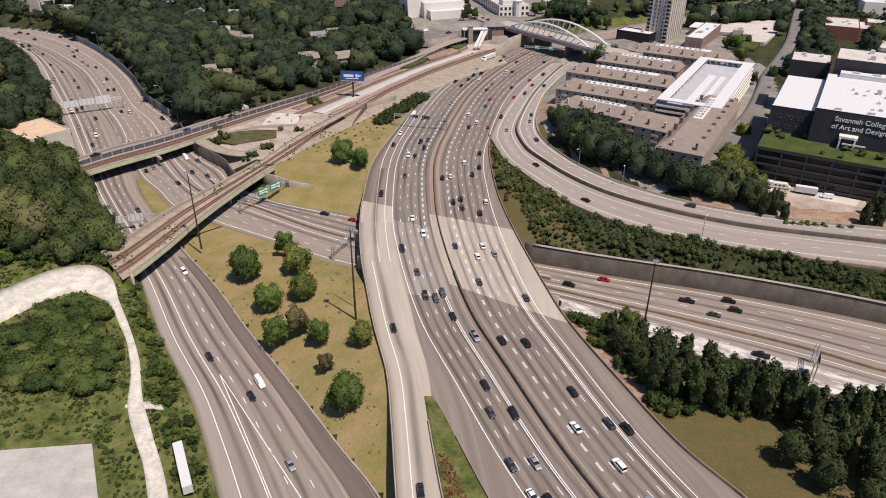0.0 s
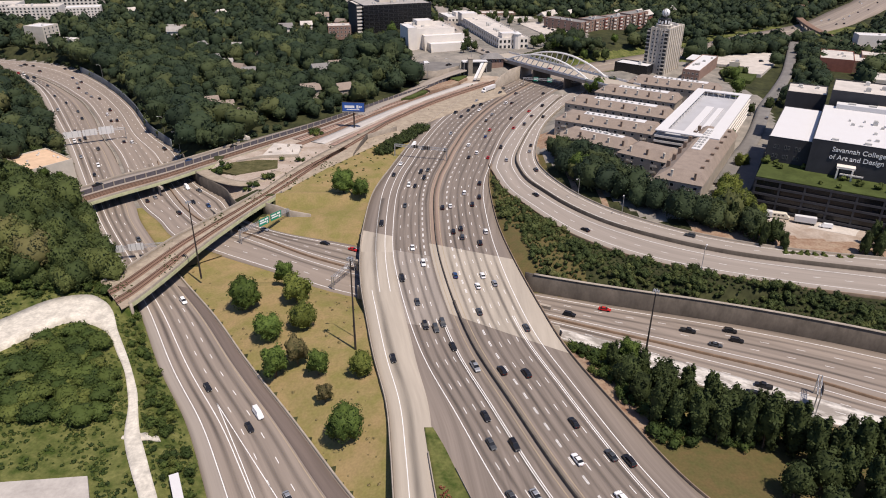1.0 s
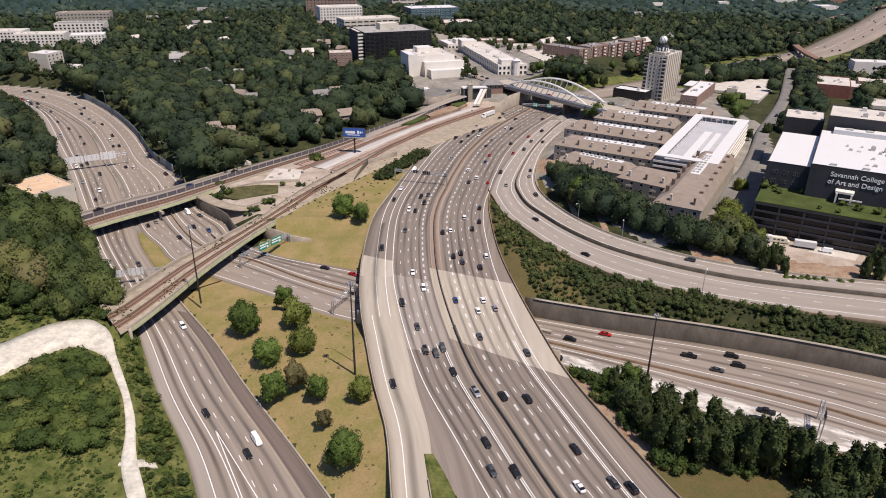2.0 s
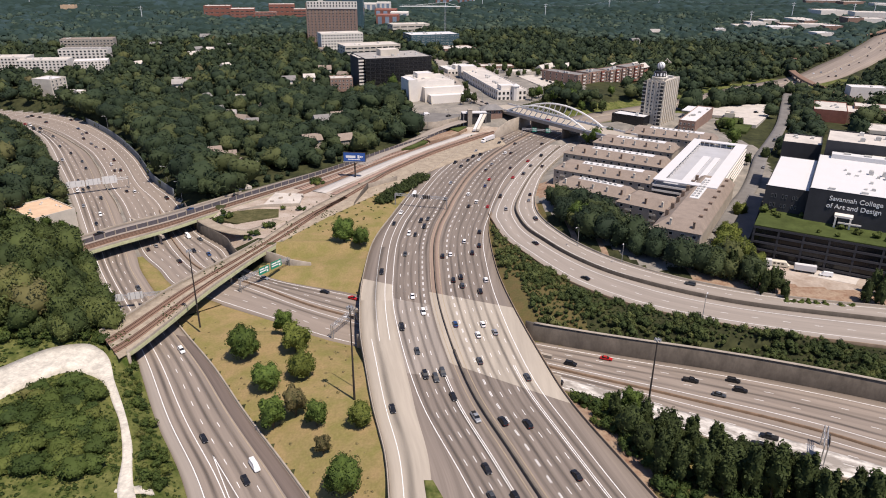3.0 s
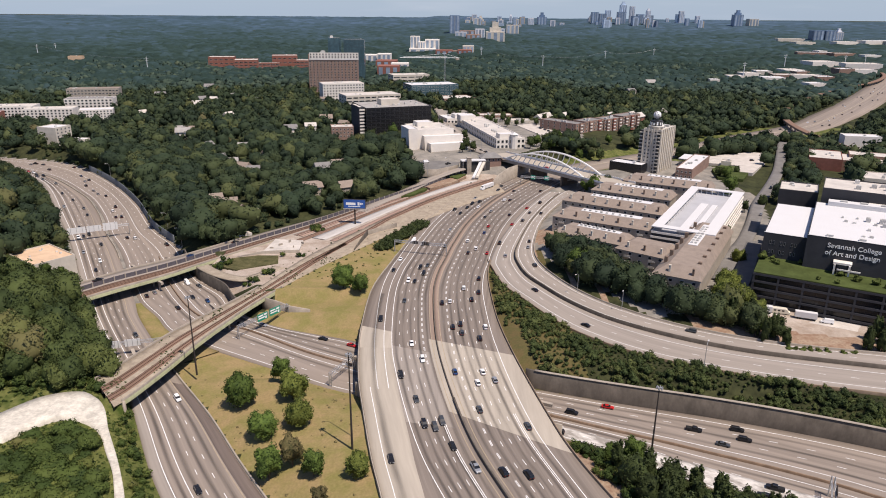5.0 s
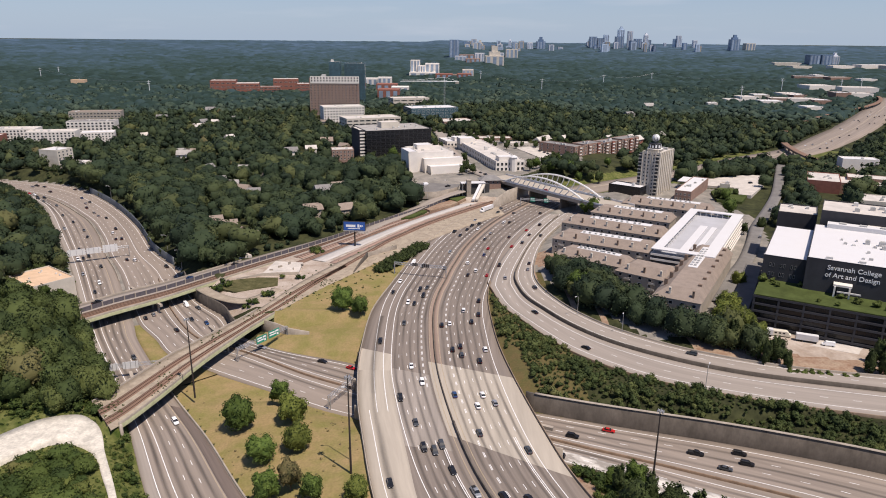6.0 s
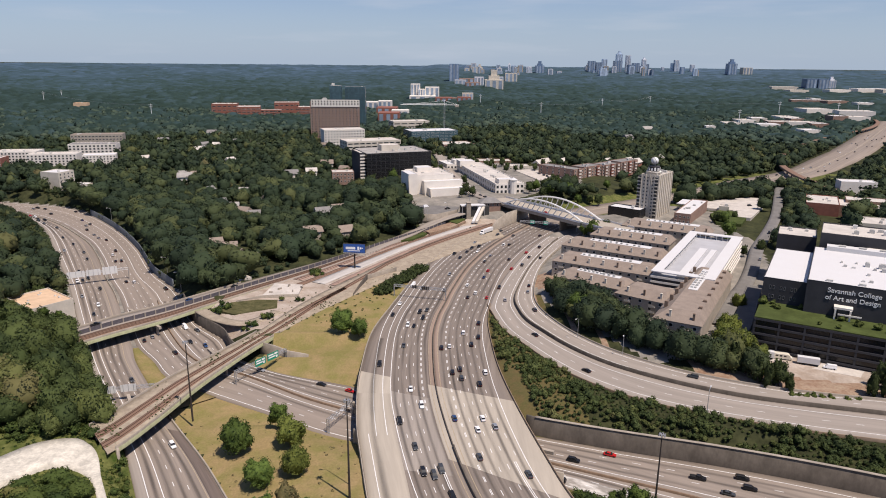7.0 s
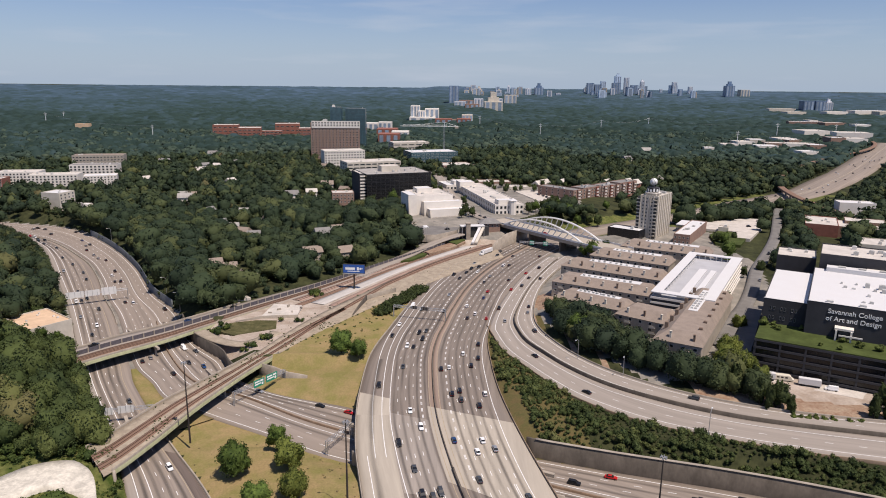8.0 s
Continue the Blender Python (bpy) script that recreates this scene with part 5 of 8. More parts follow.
bank = lambda x, y: (gap_of(x, y) > 1.6) & (x > x_at(c_right, y) + np.where(y < 290, 8, 2)) & (y < np.interp(x, [25, 33, 60, 90, 150, 240], [400, 338, 285, 258, 236, 208])) & (y > np.interp(x, [30, 50, 105, 160, 240], [262, 246, 230, 208, 170]))
bank_spots = spots_in(bank, 26, 235, 178, 385, 2.2, (0.45, 1.1))
bank_spots[:, 3] *= 0.85 + 0.5 * np.sin(bank_spots[:, 0] * 0.21 + 2 * np.sin(bank_spots[:, 1] * 0.13)) * np.cos(bank_spots[:, 1] * 0.29 + np.sin(bank_spots[:, 0] * 0.11))
woods("bank_shrubs", bank_spots, bush_protos, BANK, "dense green shrubs on the bank inside the curve", "shrubs")
TRAIL = band(trail_out, trail_in)
loop = lambda x, y: inside(x, y, np.vstack([trail_in, [(-200, 90), (-200, 176)]])) & (off(x, y, [TRAIL]) > 4.2) & (off(1.02 * x, 1.02 * y, [TRAIL]) > 2.6) & (y > 156 + 0.12 * (-90 - x))
woods("loop_scrub", spots_in(loop, -176, -94, 152, 208, 3.4, (0.3, 1.2)), scrub_protos, SCRUB, "tangled green scrub inside the loop of the track", "scrub")
edge = lambda x, y: ~inside(x, y, np.vstack([trail_out, [(-200, 90), (-200, 196)]])) & (off(x, y, [TRAIL]) > 2.4) & (off(1.015 * x, 1.015 * y, [TRAIL]) > 1.2) & (gap_of(x, y) > 0.8) & (x < x_at(s_left, y) - 1.5) & (np.sin(x * 0.9) + np.sin(y * 0.45) + srng.uniform(-1.4, 1.4, x.shape) > -0.3)
woods("cutting_scrub", spots_in(edge, -124, -52, 116, 230, 2.4, (0.5, 1.1)), bush_protos, SCRUB, "weedy green scrub beside the cutting", "scrub")
rim = lambda x, y: (x < x_at(s_left, y) - 1.5) & (gap_of(x, y) > 0.8) & (off(x, y, [TRAIL]) > 3.5) & (off(1.02 * x, 1.02 * y, [TRAIL]) > 2) & (y > 226 + 0.06 * (-130 - x)) & (y < 262)
woods("wood_edge_scrub", spots_in(rim, -200, -112, 226, 262, 2.8, (0.8, 1.5)), bush_protos, SCRUB, "green scrub at the edge of the wood", "scrub")
lower = lambda x, y: (gap_of(x, y) > 1.8) & (x > x_at(c_right, y) + 4.5 + 2.5 * np.sin(y * 0.4)) & (y > 150 + 2 * np.sin(x * 0.35)) & (y < 214) & (x > 45) & (x < 112)
woods("verge_scrub", spots_in(lower, 44, 112, 120, 214, 2.5, (0.5, 1.2)), bush_protos, SCRUB, "rough green scrub on the verge", "scrub")
shed_edge = lambda x, y: (x > -268) & (x < -190) & (y > 322) & (y < 395) & (gap_of(x, y) > 2) & ~inside(x, y, np.array([(-252, 372), (-224, 349), (-206, 368), (-233, 393)]))
woods("shed_scrub", spots_in(shed_edge, -268, -190, 322, 395, 3.0, (0.7, 1.6)), bush_protos, FOREST_NEAR, "dark green scrub round a low building", "scrub")
hedge = lambda x, y: (np.abs((x + 26) * 0.92 - (y - 424) * 0.39) < 4.2) & (y > 396) & (y < 452)
woods("hedge", spots_in(hedge, -50, -8, 394, 454, 2.0, (1.0, 1.4)), bush_protos, LEAF_DARK, "clipped dark green hedge on sandy ground", "hedge")
yard = lambda x, y: (np.hypot(x + 103, y - 344) < 4) | (np.hypot(x + 96, y - 355) < 3) | (np.hypot(x + 126, y - 370) < 5) | (np.hypot(x + 84, y - 384) < 2) | (np.hypot(x + 94, y - 383) < 2) | (np.hypot(x + 84, y - 436) < 5)
woods("yard_scrub", spots_in(yard, -135, -60, 335, 446, 2.4, (0.5, 1.2)), bush_protos, SCRUB, "green scrub between the two railways", "scrub")
weeds = lambda x, y: (x < x_at(s_left, y) - 1.5) & (gap_of(x, y) > 0.8) & (off(x, y, [TRAIL]) > 0.1) & (y < 232) & ~((y < 139) & (x < -84 - (y - 119) * 0.6)) & (np.sin(0.31 * x) * np.cos(0.27 * y) + srng.uniform(-0.9, 0.9, x.shape) > -0.1)
woods("weeds", spots_in(weeds, -175, -50, 112, 232, 1.35, (0.35, 1.25)), weed_protos, SCRUB, "low green weeds and grasses", "weeds")
tufts = lambda x, y: (x > x_at(s_right, y) + 1.5) & (x < x_at(c_left, y) - 1.5) & (y > 120) & (y < 262) & (gap_of(x, y) > 1.5) & (srng.random(x.shape) < 0.05)
STRAW = woods_material("straw_tufts", [(0.16, 0.135, 0.062), (0.21, 0.17, 0.085), (0.29, 0.22, 0.12)])
straw_protos = [proto(90 + i, 0.55, 0.4, 0.0, 3, 10, 0.2, 1) for i in range(3)]
woods("grass_tufts", spots_in(tufts, -120, 0, 120, 262, 1.3, (0.6, 1.5)), straw_protos, STRAW, "dry straw and green grass tufts", "grass")
BED = leaf_material("bedding_leaves", (0.20, 0.07, 0.04), (0.26, 0.11, 0.06), item=0.0)
bed = lambda x, y: (x > np.interp(y, [110, 118, 133], [3.0, 1.6, -0.4])) & (x < np.interp(y, [110, 118, 133], [8.5, 6.6, 1.2])) & (y < 133)
b = spots_in(bed, -2, 9, 110, 134, 0.9, (0.5, 0.8))
b[:, 2] = 0.2
woods("flower_bed", b, weed_protos, BED, "reddish planted bed on the grass wedge", "flower bed")

in_yard = lambda x, y: (x > x_at(over_near, y) + 1) & (x < x_at(c_left, y) - 6) & (y > 345) & (y < 575) & (x > x_at(rail_near, y) - 30) & (srng.random(x.shape) < 0.13)
woods("yard_weeds", spots_in(in_yard, -125, 40, 345, 575, 2.2, (0.4, 1.3)), weed_protos, BANK, "scattered weeds on the sandy railway yard", "weeds")
on_rails = lambda x, y: (off(x, y, [RAIL_BANDS[0]]) < -1.0) & (np.sin(x * 0.21) * np.sin(y * 0.13) + srng.uniform(-1, 1, x.shape) > 1.05)
rw = spots_in(on_rails, -135, -60, 222, 400, 1.2, (0.3, 0.8))
rw[:, 2] = 0.4
woods("track_weeds", rw, weed_protos, BANK, "dry weeds growing along the railway", "weeds")

# ---- buildings ----
BRICK = material("red_brick", (0.26, 0.105, 0.075), 0.9, vary=0.18, size=4, fine=0.12, fine_size=0.7)
BRICK_BROWN = material("brown_brick", (0.27, 0.175, 0.135), 0.9, vary=0.15, size=4, fine=0.12, fine_size=0.7)
STUCCO = material("white_stucco", (0.72, 0.67, 0.60), 0.85, vary=0.07, size=8, fine=0.05)
BEIGE = material("beige_render", (0.55, 0.50, 0.42), 0.88, vary=0.1, size=6, fine=0.06)
TAUPE = material("taupe_siding", (0.36, 0.315, 0.26), 0.88, vary=0.12, size=5, fine=0.08)
CHARCOAL = material("charcoal_render", (0.045, 0.045, 0.05), 0.85, vary=0.15, size=8, fine=0.08)
BLACK_GLASS = material("black_curtain_wall", (0.012, 0.012, 0.014), 0.25, vary=0.3, size=8, spec=0.5)
BLUE_GLASS = material("blue_curtain_wall", (0.06, 0.11, 0.13), 0.2, vary=0.25, size=10, spec=0.5)
GLASS = material("window_glass", (0.022, 0.026, 0.03), 0.12, vary=0.3, size=3, item=0.4, spec=0.5)
FRAME = material("window_frame_paint", (0.62, 0.60, 0.56), 0.6, vary=0.06)
FRAME_GREY = material("window_frame_grey", (0.20, 0.20, 0.21), 0.6, vary=0.1)
FRAME_DARK = material("window_frame_dark", (0.05, 0.05, 0.05), 0.6, vary=0.1)
ROOF_WHITE = material("white_membrane_roof", (0.66, 0.655, 0.65), 0.8, vary=0.10, size=8, fine=0.06, tint=(0.58, 0.57, 0.56))
ROOF_GREY = material("grey_gravel_roof", (0.33, 0.31, 0.285), 0.95, vary=0.2, size=6, fine=0.12)
ROOF_PALE = material("pale_roof", (0.52, 0.48, 0.43), 0.9, vary=0.15, size=8, fine=0.08)
SHINGLE = material("brown_shingle", (0.258, 0.208, 0.170), 0.95, vary=0.13, size=4, fine=0.14, fine_size=0.5)
SHINGLE_GREY = material("grey_shingle", (0.21, 0.20, 0.19), 0.95, vary=0.15, size=4, fine=0.14, fine_size=0.5)
ROOF_TAN = material("tan_roof", (0.58, 0.41, 0.27), 0.9, vary=0.12, size=5, fine=0.07)
CHIMNEY_BROWN = material("chimney_cladding", (0.19, 0.135, 0.10), 0.9, vary=0.15)
UNIT = material("roof_unit_metal", (0.50, 0.49, 0.46), 0.6, vary=0.12, item=0.25)
TARMAC = material("car_park_tarmac", (0.17, 0.16, 0.148), 0.92, vary=0.18, size=9, fine=0.1)
PALE_LOT = material("pale_concrete_lot", (0.50, 0.455, 0.40), 0.92, vary=0.16, size=6, fine=0.14, fine_size=0.8)
window_meshes = {}


def window_mesh(w, h, glass, frame_mat):
    key = (w, h, glass.name, frame_mat.name)
    if key not in window_meshes:
        bm = bmesh.new()
        f = min(0.16, w * 0.12)
        box(bm, -w / 2, -w / 2 + f, -0.10, 0.05, 0, h, 0)
        box(bm, w / 2 - f, w / 2, -0.10, 0.05, 0, h, 0)
        box(bm, -w / 2 + f, w / 2 - f, -0.10, 0.05, h - f, h, 0)
        box(bm, -w / 2 + f, w / 2 - f, -0.16, 0.05, 0, f, 0)
        box(bm, -w / 2 + f, w / 2 - f, -0.045, 0.04, f, h - f, 1)
        me = bpy.data.meshes.new("window")
        bm.to_mesh(me)
        bm.free()
        me.materials.append(frame_mat)
        me.materials.append(glass)
        window_meshes[key] = me
    return window_meshes[key]


def windows(root, wid, dep, z0, floors, storey, bays, side, w, h, glass=None, frame_mat=None, faces="fl", sill=0.9):
    """Rows of windows on the front (f), left (l) and right (r) faces of a block."""
    me = window_mesh(w, h, glass or GLASS, frame_mat or FRAME)
    for k in range(floors):
        z = z0 + k * storey + sill
        spots = []
        if "f" in faces:
            spots += [((i + 0.5) * wid / bays, 0, 0) for i in range(bays)]
        if "l" in faces:
            spots += [(0, (i + 0.5) * dep / side, -90) for i in range(side)]
        if "r" in faces:
            spots += [(wid, (i + 0.5) * dep / side, 90) for i in range(side)]
        for x, y, a in spots:
            o = new("window", me)
            o.parent = root
            o.matrix_basis = pose(x, y, z, 0, 0, a)


def block(root, wid, dep, z0, z1, mat, roof, parapet=0.8, x=0.0, y=0.0, thick=0.35, name="wall"):
    """Walls with a raised parapet, and the flat roof inside it."""
    bm = bmesh.new()
    box(bm, x, x + wid, y, y + dep, z0, z1)
    wl = part(name, bm, mat, root)
    if parapet:
        bm = bmesh.new()
        for q in ((x, x + wid, y, y + thick), (x, x + wid, y + dep - thick, y + dep), (x, x + thick, y + thick, y + dep - thick), (x + wid - thick, x + wid, y + thick, y + dep - thick)):
            box(bm, *q, z1, z1 + parapet)
        part("parapet", bm, mat, root)
    bm = bmesh.new()
    e = thick if parapet else -0.3
    box(bm, x + e, x + wid - e, y + e, y + dep - e, z1, z1 + (0.12 if parapet else 0.3))
    part("roof", bm, roof, root)
    return wl


def roof_units(root, seed, wid, dep, z, count, big=3.0, x=0.0, y=0.0):
    r = random.Random(seed)
    for _ in range(count):
        w, d, h = r.uniform(0.5, 1) * big, r.uniform(0.5, 1) * big, r.uniform(0.35, 0.7) * big
        px, py = x + r.uniform(0.08, 0.9) * (wid - w), y + r.uniform(0.12, 0.88) * (dep - d)
        bm = bmesh.new()
        box(bm, px, px + w, py, py + d, z, z + h)
        box(bm, px + 0.2 * w, px + 0.8 * w, py + 0.2 * d, py + 0.8 * d, z + h, z + h * 1.12)
        part("roof_unit", bm, UNIT, root)


def building(x, y, wid, dep, turn, z0, z1, mat, label, roof=None, floors=0, bays=0, side=0, win=(1.6, 1.7), faces="fl", glass=None, frame_mat=None, units=4, name="building", category="building", group="", parapet=0.8, keep_clear=True, unit_size=3.0):
    """A flat-roofed block; x, y: its nearest left corner; turn: degrees by which its front turns left."""
    root = tagged(new(name), label, category, group)
    block(root, wid, dep, z0 - 2.5, z1, mat, roof or ROOF_GREY, parapet)
    if floors:
        storey = (z1 - z0) / floors
        windows(root, wid, dep, z0, floors, storey, bays, side, win[0], min(win[1], storey * 0.75), glass, frame_mat, faces, storey * 0.2)
    roof_units(root, int(abs(x * 7 + y)), wid, dep, z1 + 0.1, units, unit_size)
    root.matrix_basis = pose(x, y, 0, 0, 0, turn)
    if keep_clear:
        c = Matrix.Rotation(radians(turn), 2) @ Vector((wid / 2, dep / 2))
        CLEAR.append((x + c.x, y + c.y, 0.5 * math.hypot(wid, dep) + 3))
    return root


# -- flats: long rows with truncated brown roofs, pale strips of flat roof between --
def flats_row(x, y, length, depth, turn, z0, eave, top, seed, chimneys=6, strip=True):
    root = tagged(new("apartment_block"), "taupe block of flats with brown shingle roof and chimneys", "apartment block", "blocks of flats")
    bm = bmesh.new()
    box(bm, 0, length, 0, depth, z0 - 2, eave)
    part("wall", bm, TAUPE, root)
    o, hx, f = 0.7, 6.0, 7.0
    bm = bmesh.new()
    a = [bm.verts.new(q) for q in ((-o, -o, eave), (length + o, -o, eave), (length + o, depth + o, eave), (-o, depth + o, eave))]
    t0 = [bm.verts.new(q) for q in ((hx, f, top), (length - hx * 0.4, f, top), (length - hx * 0.4, depth - f * 0.6, top), (hx, depth - f * 0.6, top))]
    for i in range(4):
        bm.faces.new((a[i], a[(i + 1) % 4], t0[(i + 1) % 4], t0[i]))
    bm.faces.new(t0)
    bm.faces.new(a[::-1])
    part("roof", bm, SHINGLE, root)
    if strip:
        bm = bmesh.new()
        box(bm, length * 0.25, length * 0.86, f + 1.0, depth - f * 0.6 - 0.4, top - 0.1, top + 0.12)
        part("flat_roof", bm, ROOF_WHITE, root)
        r = random.Random(seed)
        for i in range(9):
            px = length * (0.28 + 0.058 * i) + r.uniform(-0.6, 0.6)
            bm = bmesh.new()
            box(bm, px, px + 1.4, f + 2, f + 3.4, top + 0.12, top + 1.1)
            part("roof_unit", bm, UNIT, root)
    for i in range(chimneys):
        px = length * (i + 0.6) / chimneys
        bm = bmesh.new()
        box(bm, px, px + 1.0, 1.6, 2.7, eave, top + 0.3)
        box(bm, px - 0.12, px + 1.12, 1.48, 2.82, top + 0.3, top + 0.5)
        part("chimney", bm, CHIMNEY_BROWN if i % 3 == 1 else BEIGE, root)
    windows(root, length, depth, z0, 3, (eave - z0) / 3, max(3, int(length / 5.2)), 3, 2.0, 1.8, faces="fl")
    n = max(2, int(length / 11))
    for k in range(3):
        for i in range(n):
            px = length * (i + 0.5) / n
            z = z0 + k * (eave - z0) / 3
            bm = bmesh.new()
            box(bm, px - 1.7, px + 1.7, -1.3, 0, z - 0.15, z)
            box(bm, px - 1.7, px + 1.7, -1.3, -1.2, z, z + 1.0)
            part("balcony", bm, BEIGE, root)
    root.matrix_basis = pose(x, y, 0, 0, 0, turn)
    return root


flats_row(142, 531, 66, 19, -30, 3, 14, 18, 1, 8)
flats_row(111, 501, 58, 19, -31, 2, 13.5, 17.5, 2, 7)
flats_row(84.5, 472, 70, 19, -32, 1.5, 13, 17, 3, 8)
flats_row(72, 433, 64, 19, -30, 1.5, 12.5, 16.5, 4, 7)
flats_row(68, 401, 45, 17, -37, 1.2, 12, 15.8, 5, 5)
flats_row(99, 371.5, 29, 20, -38, 1.2, 11.5, 15.5, 6, 3, False)
flats_row(108, 328.5, 23, 96, -30.5, 1, 13, 17.5, 7, 2, False)


def long_roof_details():
    """The pale strip and the chimneys along the ridge of the block that runs towards the motorway."""
    root = tagged(new("roof_terrace"), "pale flat roof strip with plant between brown slopes", "roof")
    bm = bmesh.new()
    box(bm, 7.6, 12.6, 42, 86, 17.45, 17.75)
    part("flat_roof", bm, ROOF_WHITE, root)
    for i in range(16):
        bm = bmesh.new()
        x, y = 8.3 + 2.0 * (i % 2), 45 + 4.8 * (i // 2)
        box(bm, x, x + 1.3, y, y + 1.3, 17.75, 18.7)
        part("roof_unit", bm, UNIT, root)
    for i in range(7):
        for x in (2.0, 19.0):
            bm = bmesh.new()
            box(bm, x, x + 1.7, 12 + 12 * i, 13.7 + 12 * i, 13.5, 18.6)
            part("chimney", bm, CHIMNEY_BROWN, root)
    root.matrix_basis = pose(108, 328.5, 0, 0, 0, -30.5)


long_roof_details()


def deck_garage():
    """The residents' garage with a bright open top deck and white parapets."""
    root = tagged(new("parking_garage"), "white-topped parking garage with open upper deck", "parking garage")
    wid, dep, top = 36.5, 118.0, 16.0
    bm = bmesh.new()
    box(bm, 0.6, wid - 0.6, 0.6, dep - 0.6, 0, top - 1.5)
    part("core", bm, CHARCOAL, root)
    for k in range(5):
        z = 2.0 + k * 3.0
        bm = bmesh.new()
        for q in ((0, wid, 0, 0.6), (0, wid, dep - 0.6, dep), (0, 0.6, 0.6, dep - 0.6), (wid - 0.6, wid, 0.6, dep - 0.6)):
            box(bm, *q, z - 0.2, z + 1.0)
        part("parapet_band", bm, STUCCO, root)
    bm = bmesh.new()
    box(bm, 0.6, wid - 0.6, 0.6, dep - 0.6, top - 1.5, top - 1.2)
    part("deck", bm, material("pale_deck", (0.40, 0.40, 0.41), 0.85, vary=0.08, size=12, fine=0.05), root)
    bm = bmesh.new()
    for q in ((0, wid, 0, 6), (0, wid, dep - 6, dep), (0, 6, 6, dep - 6), (wid - 7, wid, 6, dep - 6)):
        box(bm, *q, top + 1.5, top + 2.1)
    part("canopy", bm, ROOF_WHITE, root)
    for x0, y0, x1, y1 in ((6, 6, 6.4, dep - 6), (wid - 7.4, 6, wid - 7, dep - 6), (6.4, dep - 6.4, wid - 7.4, dep - 6)):
        n = 14 if y1 - y0 > 3 else 6
        for i in range(n):
            px, py = x0 + (x1 - x0) * (i + 0.5) / n, y0 + (y1 - y0) * (i + 0.5) / n
            bm = bmesh.new()
            box(bm, px - 0.15, px + 0.15, py - 0.15, py + 0.15, top - 1.2, top + 1.5)
            part("post", bm, WHITE_STEEL, root)
    bm = bmesh.new()
    box(bm, 14, 19, 6.5, 80, top - 1.2, top - 0.3)
    box(bm, 21.5, 25, 6.5, 80, top - 1.2, top - 0.4)
    part("ramp_wall", bm, ROOF_WHITE, root)
    root.matrix_basis = pose(125, 394, 0, 0, 0, -30)


deck_garage()


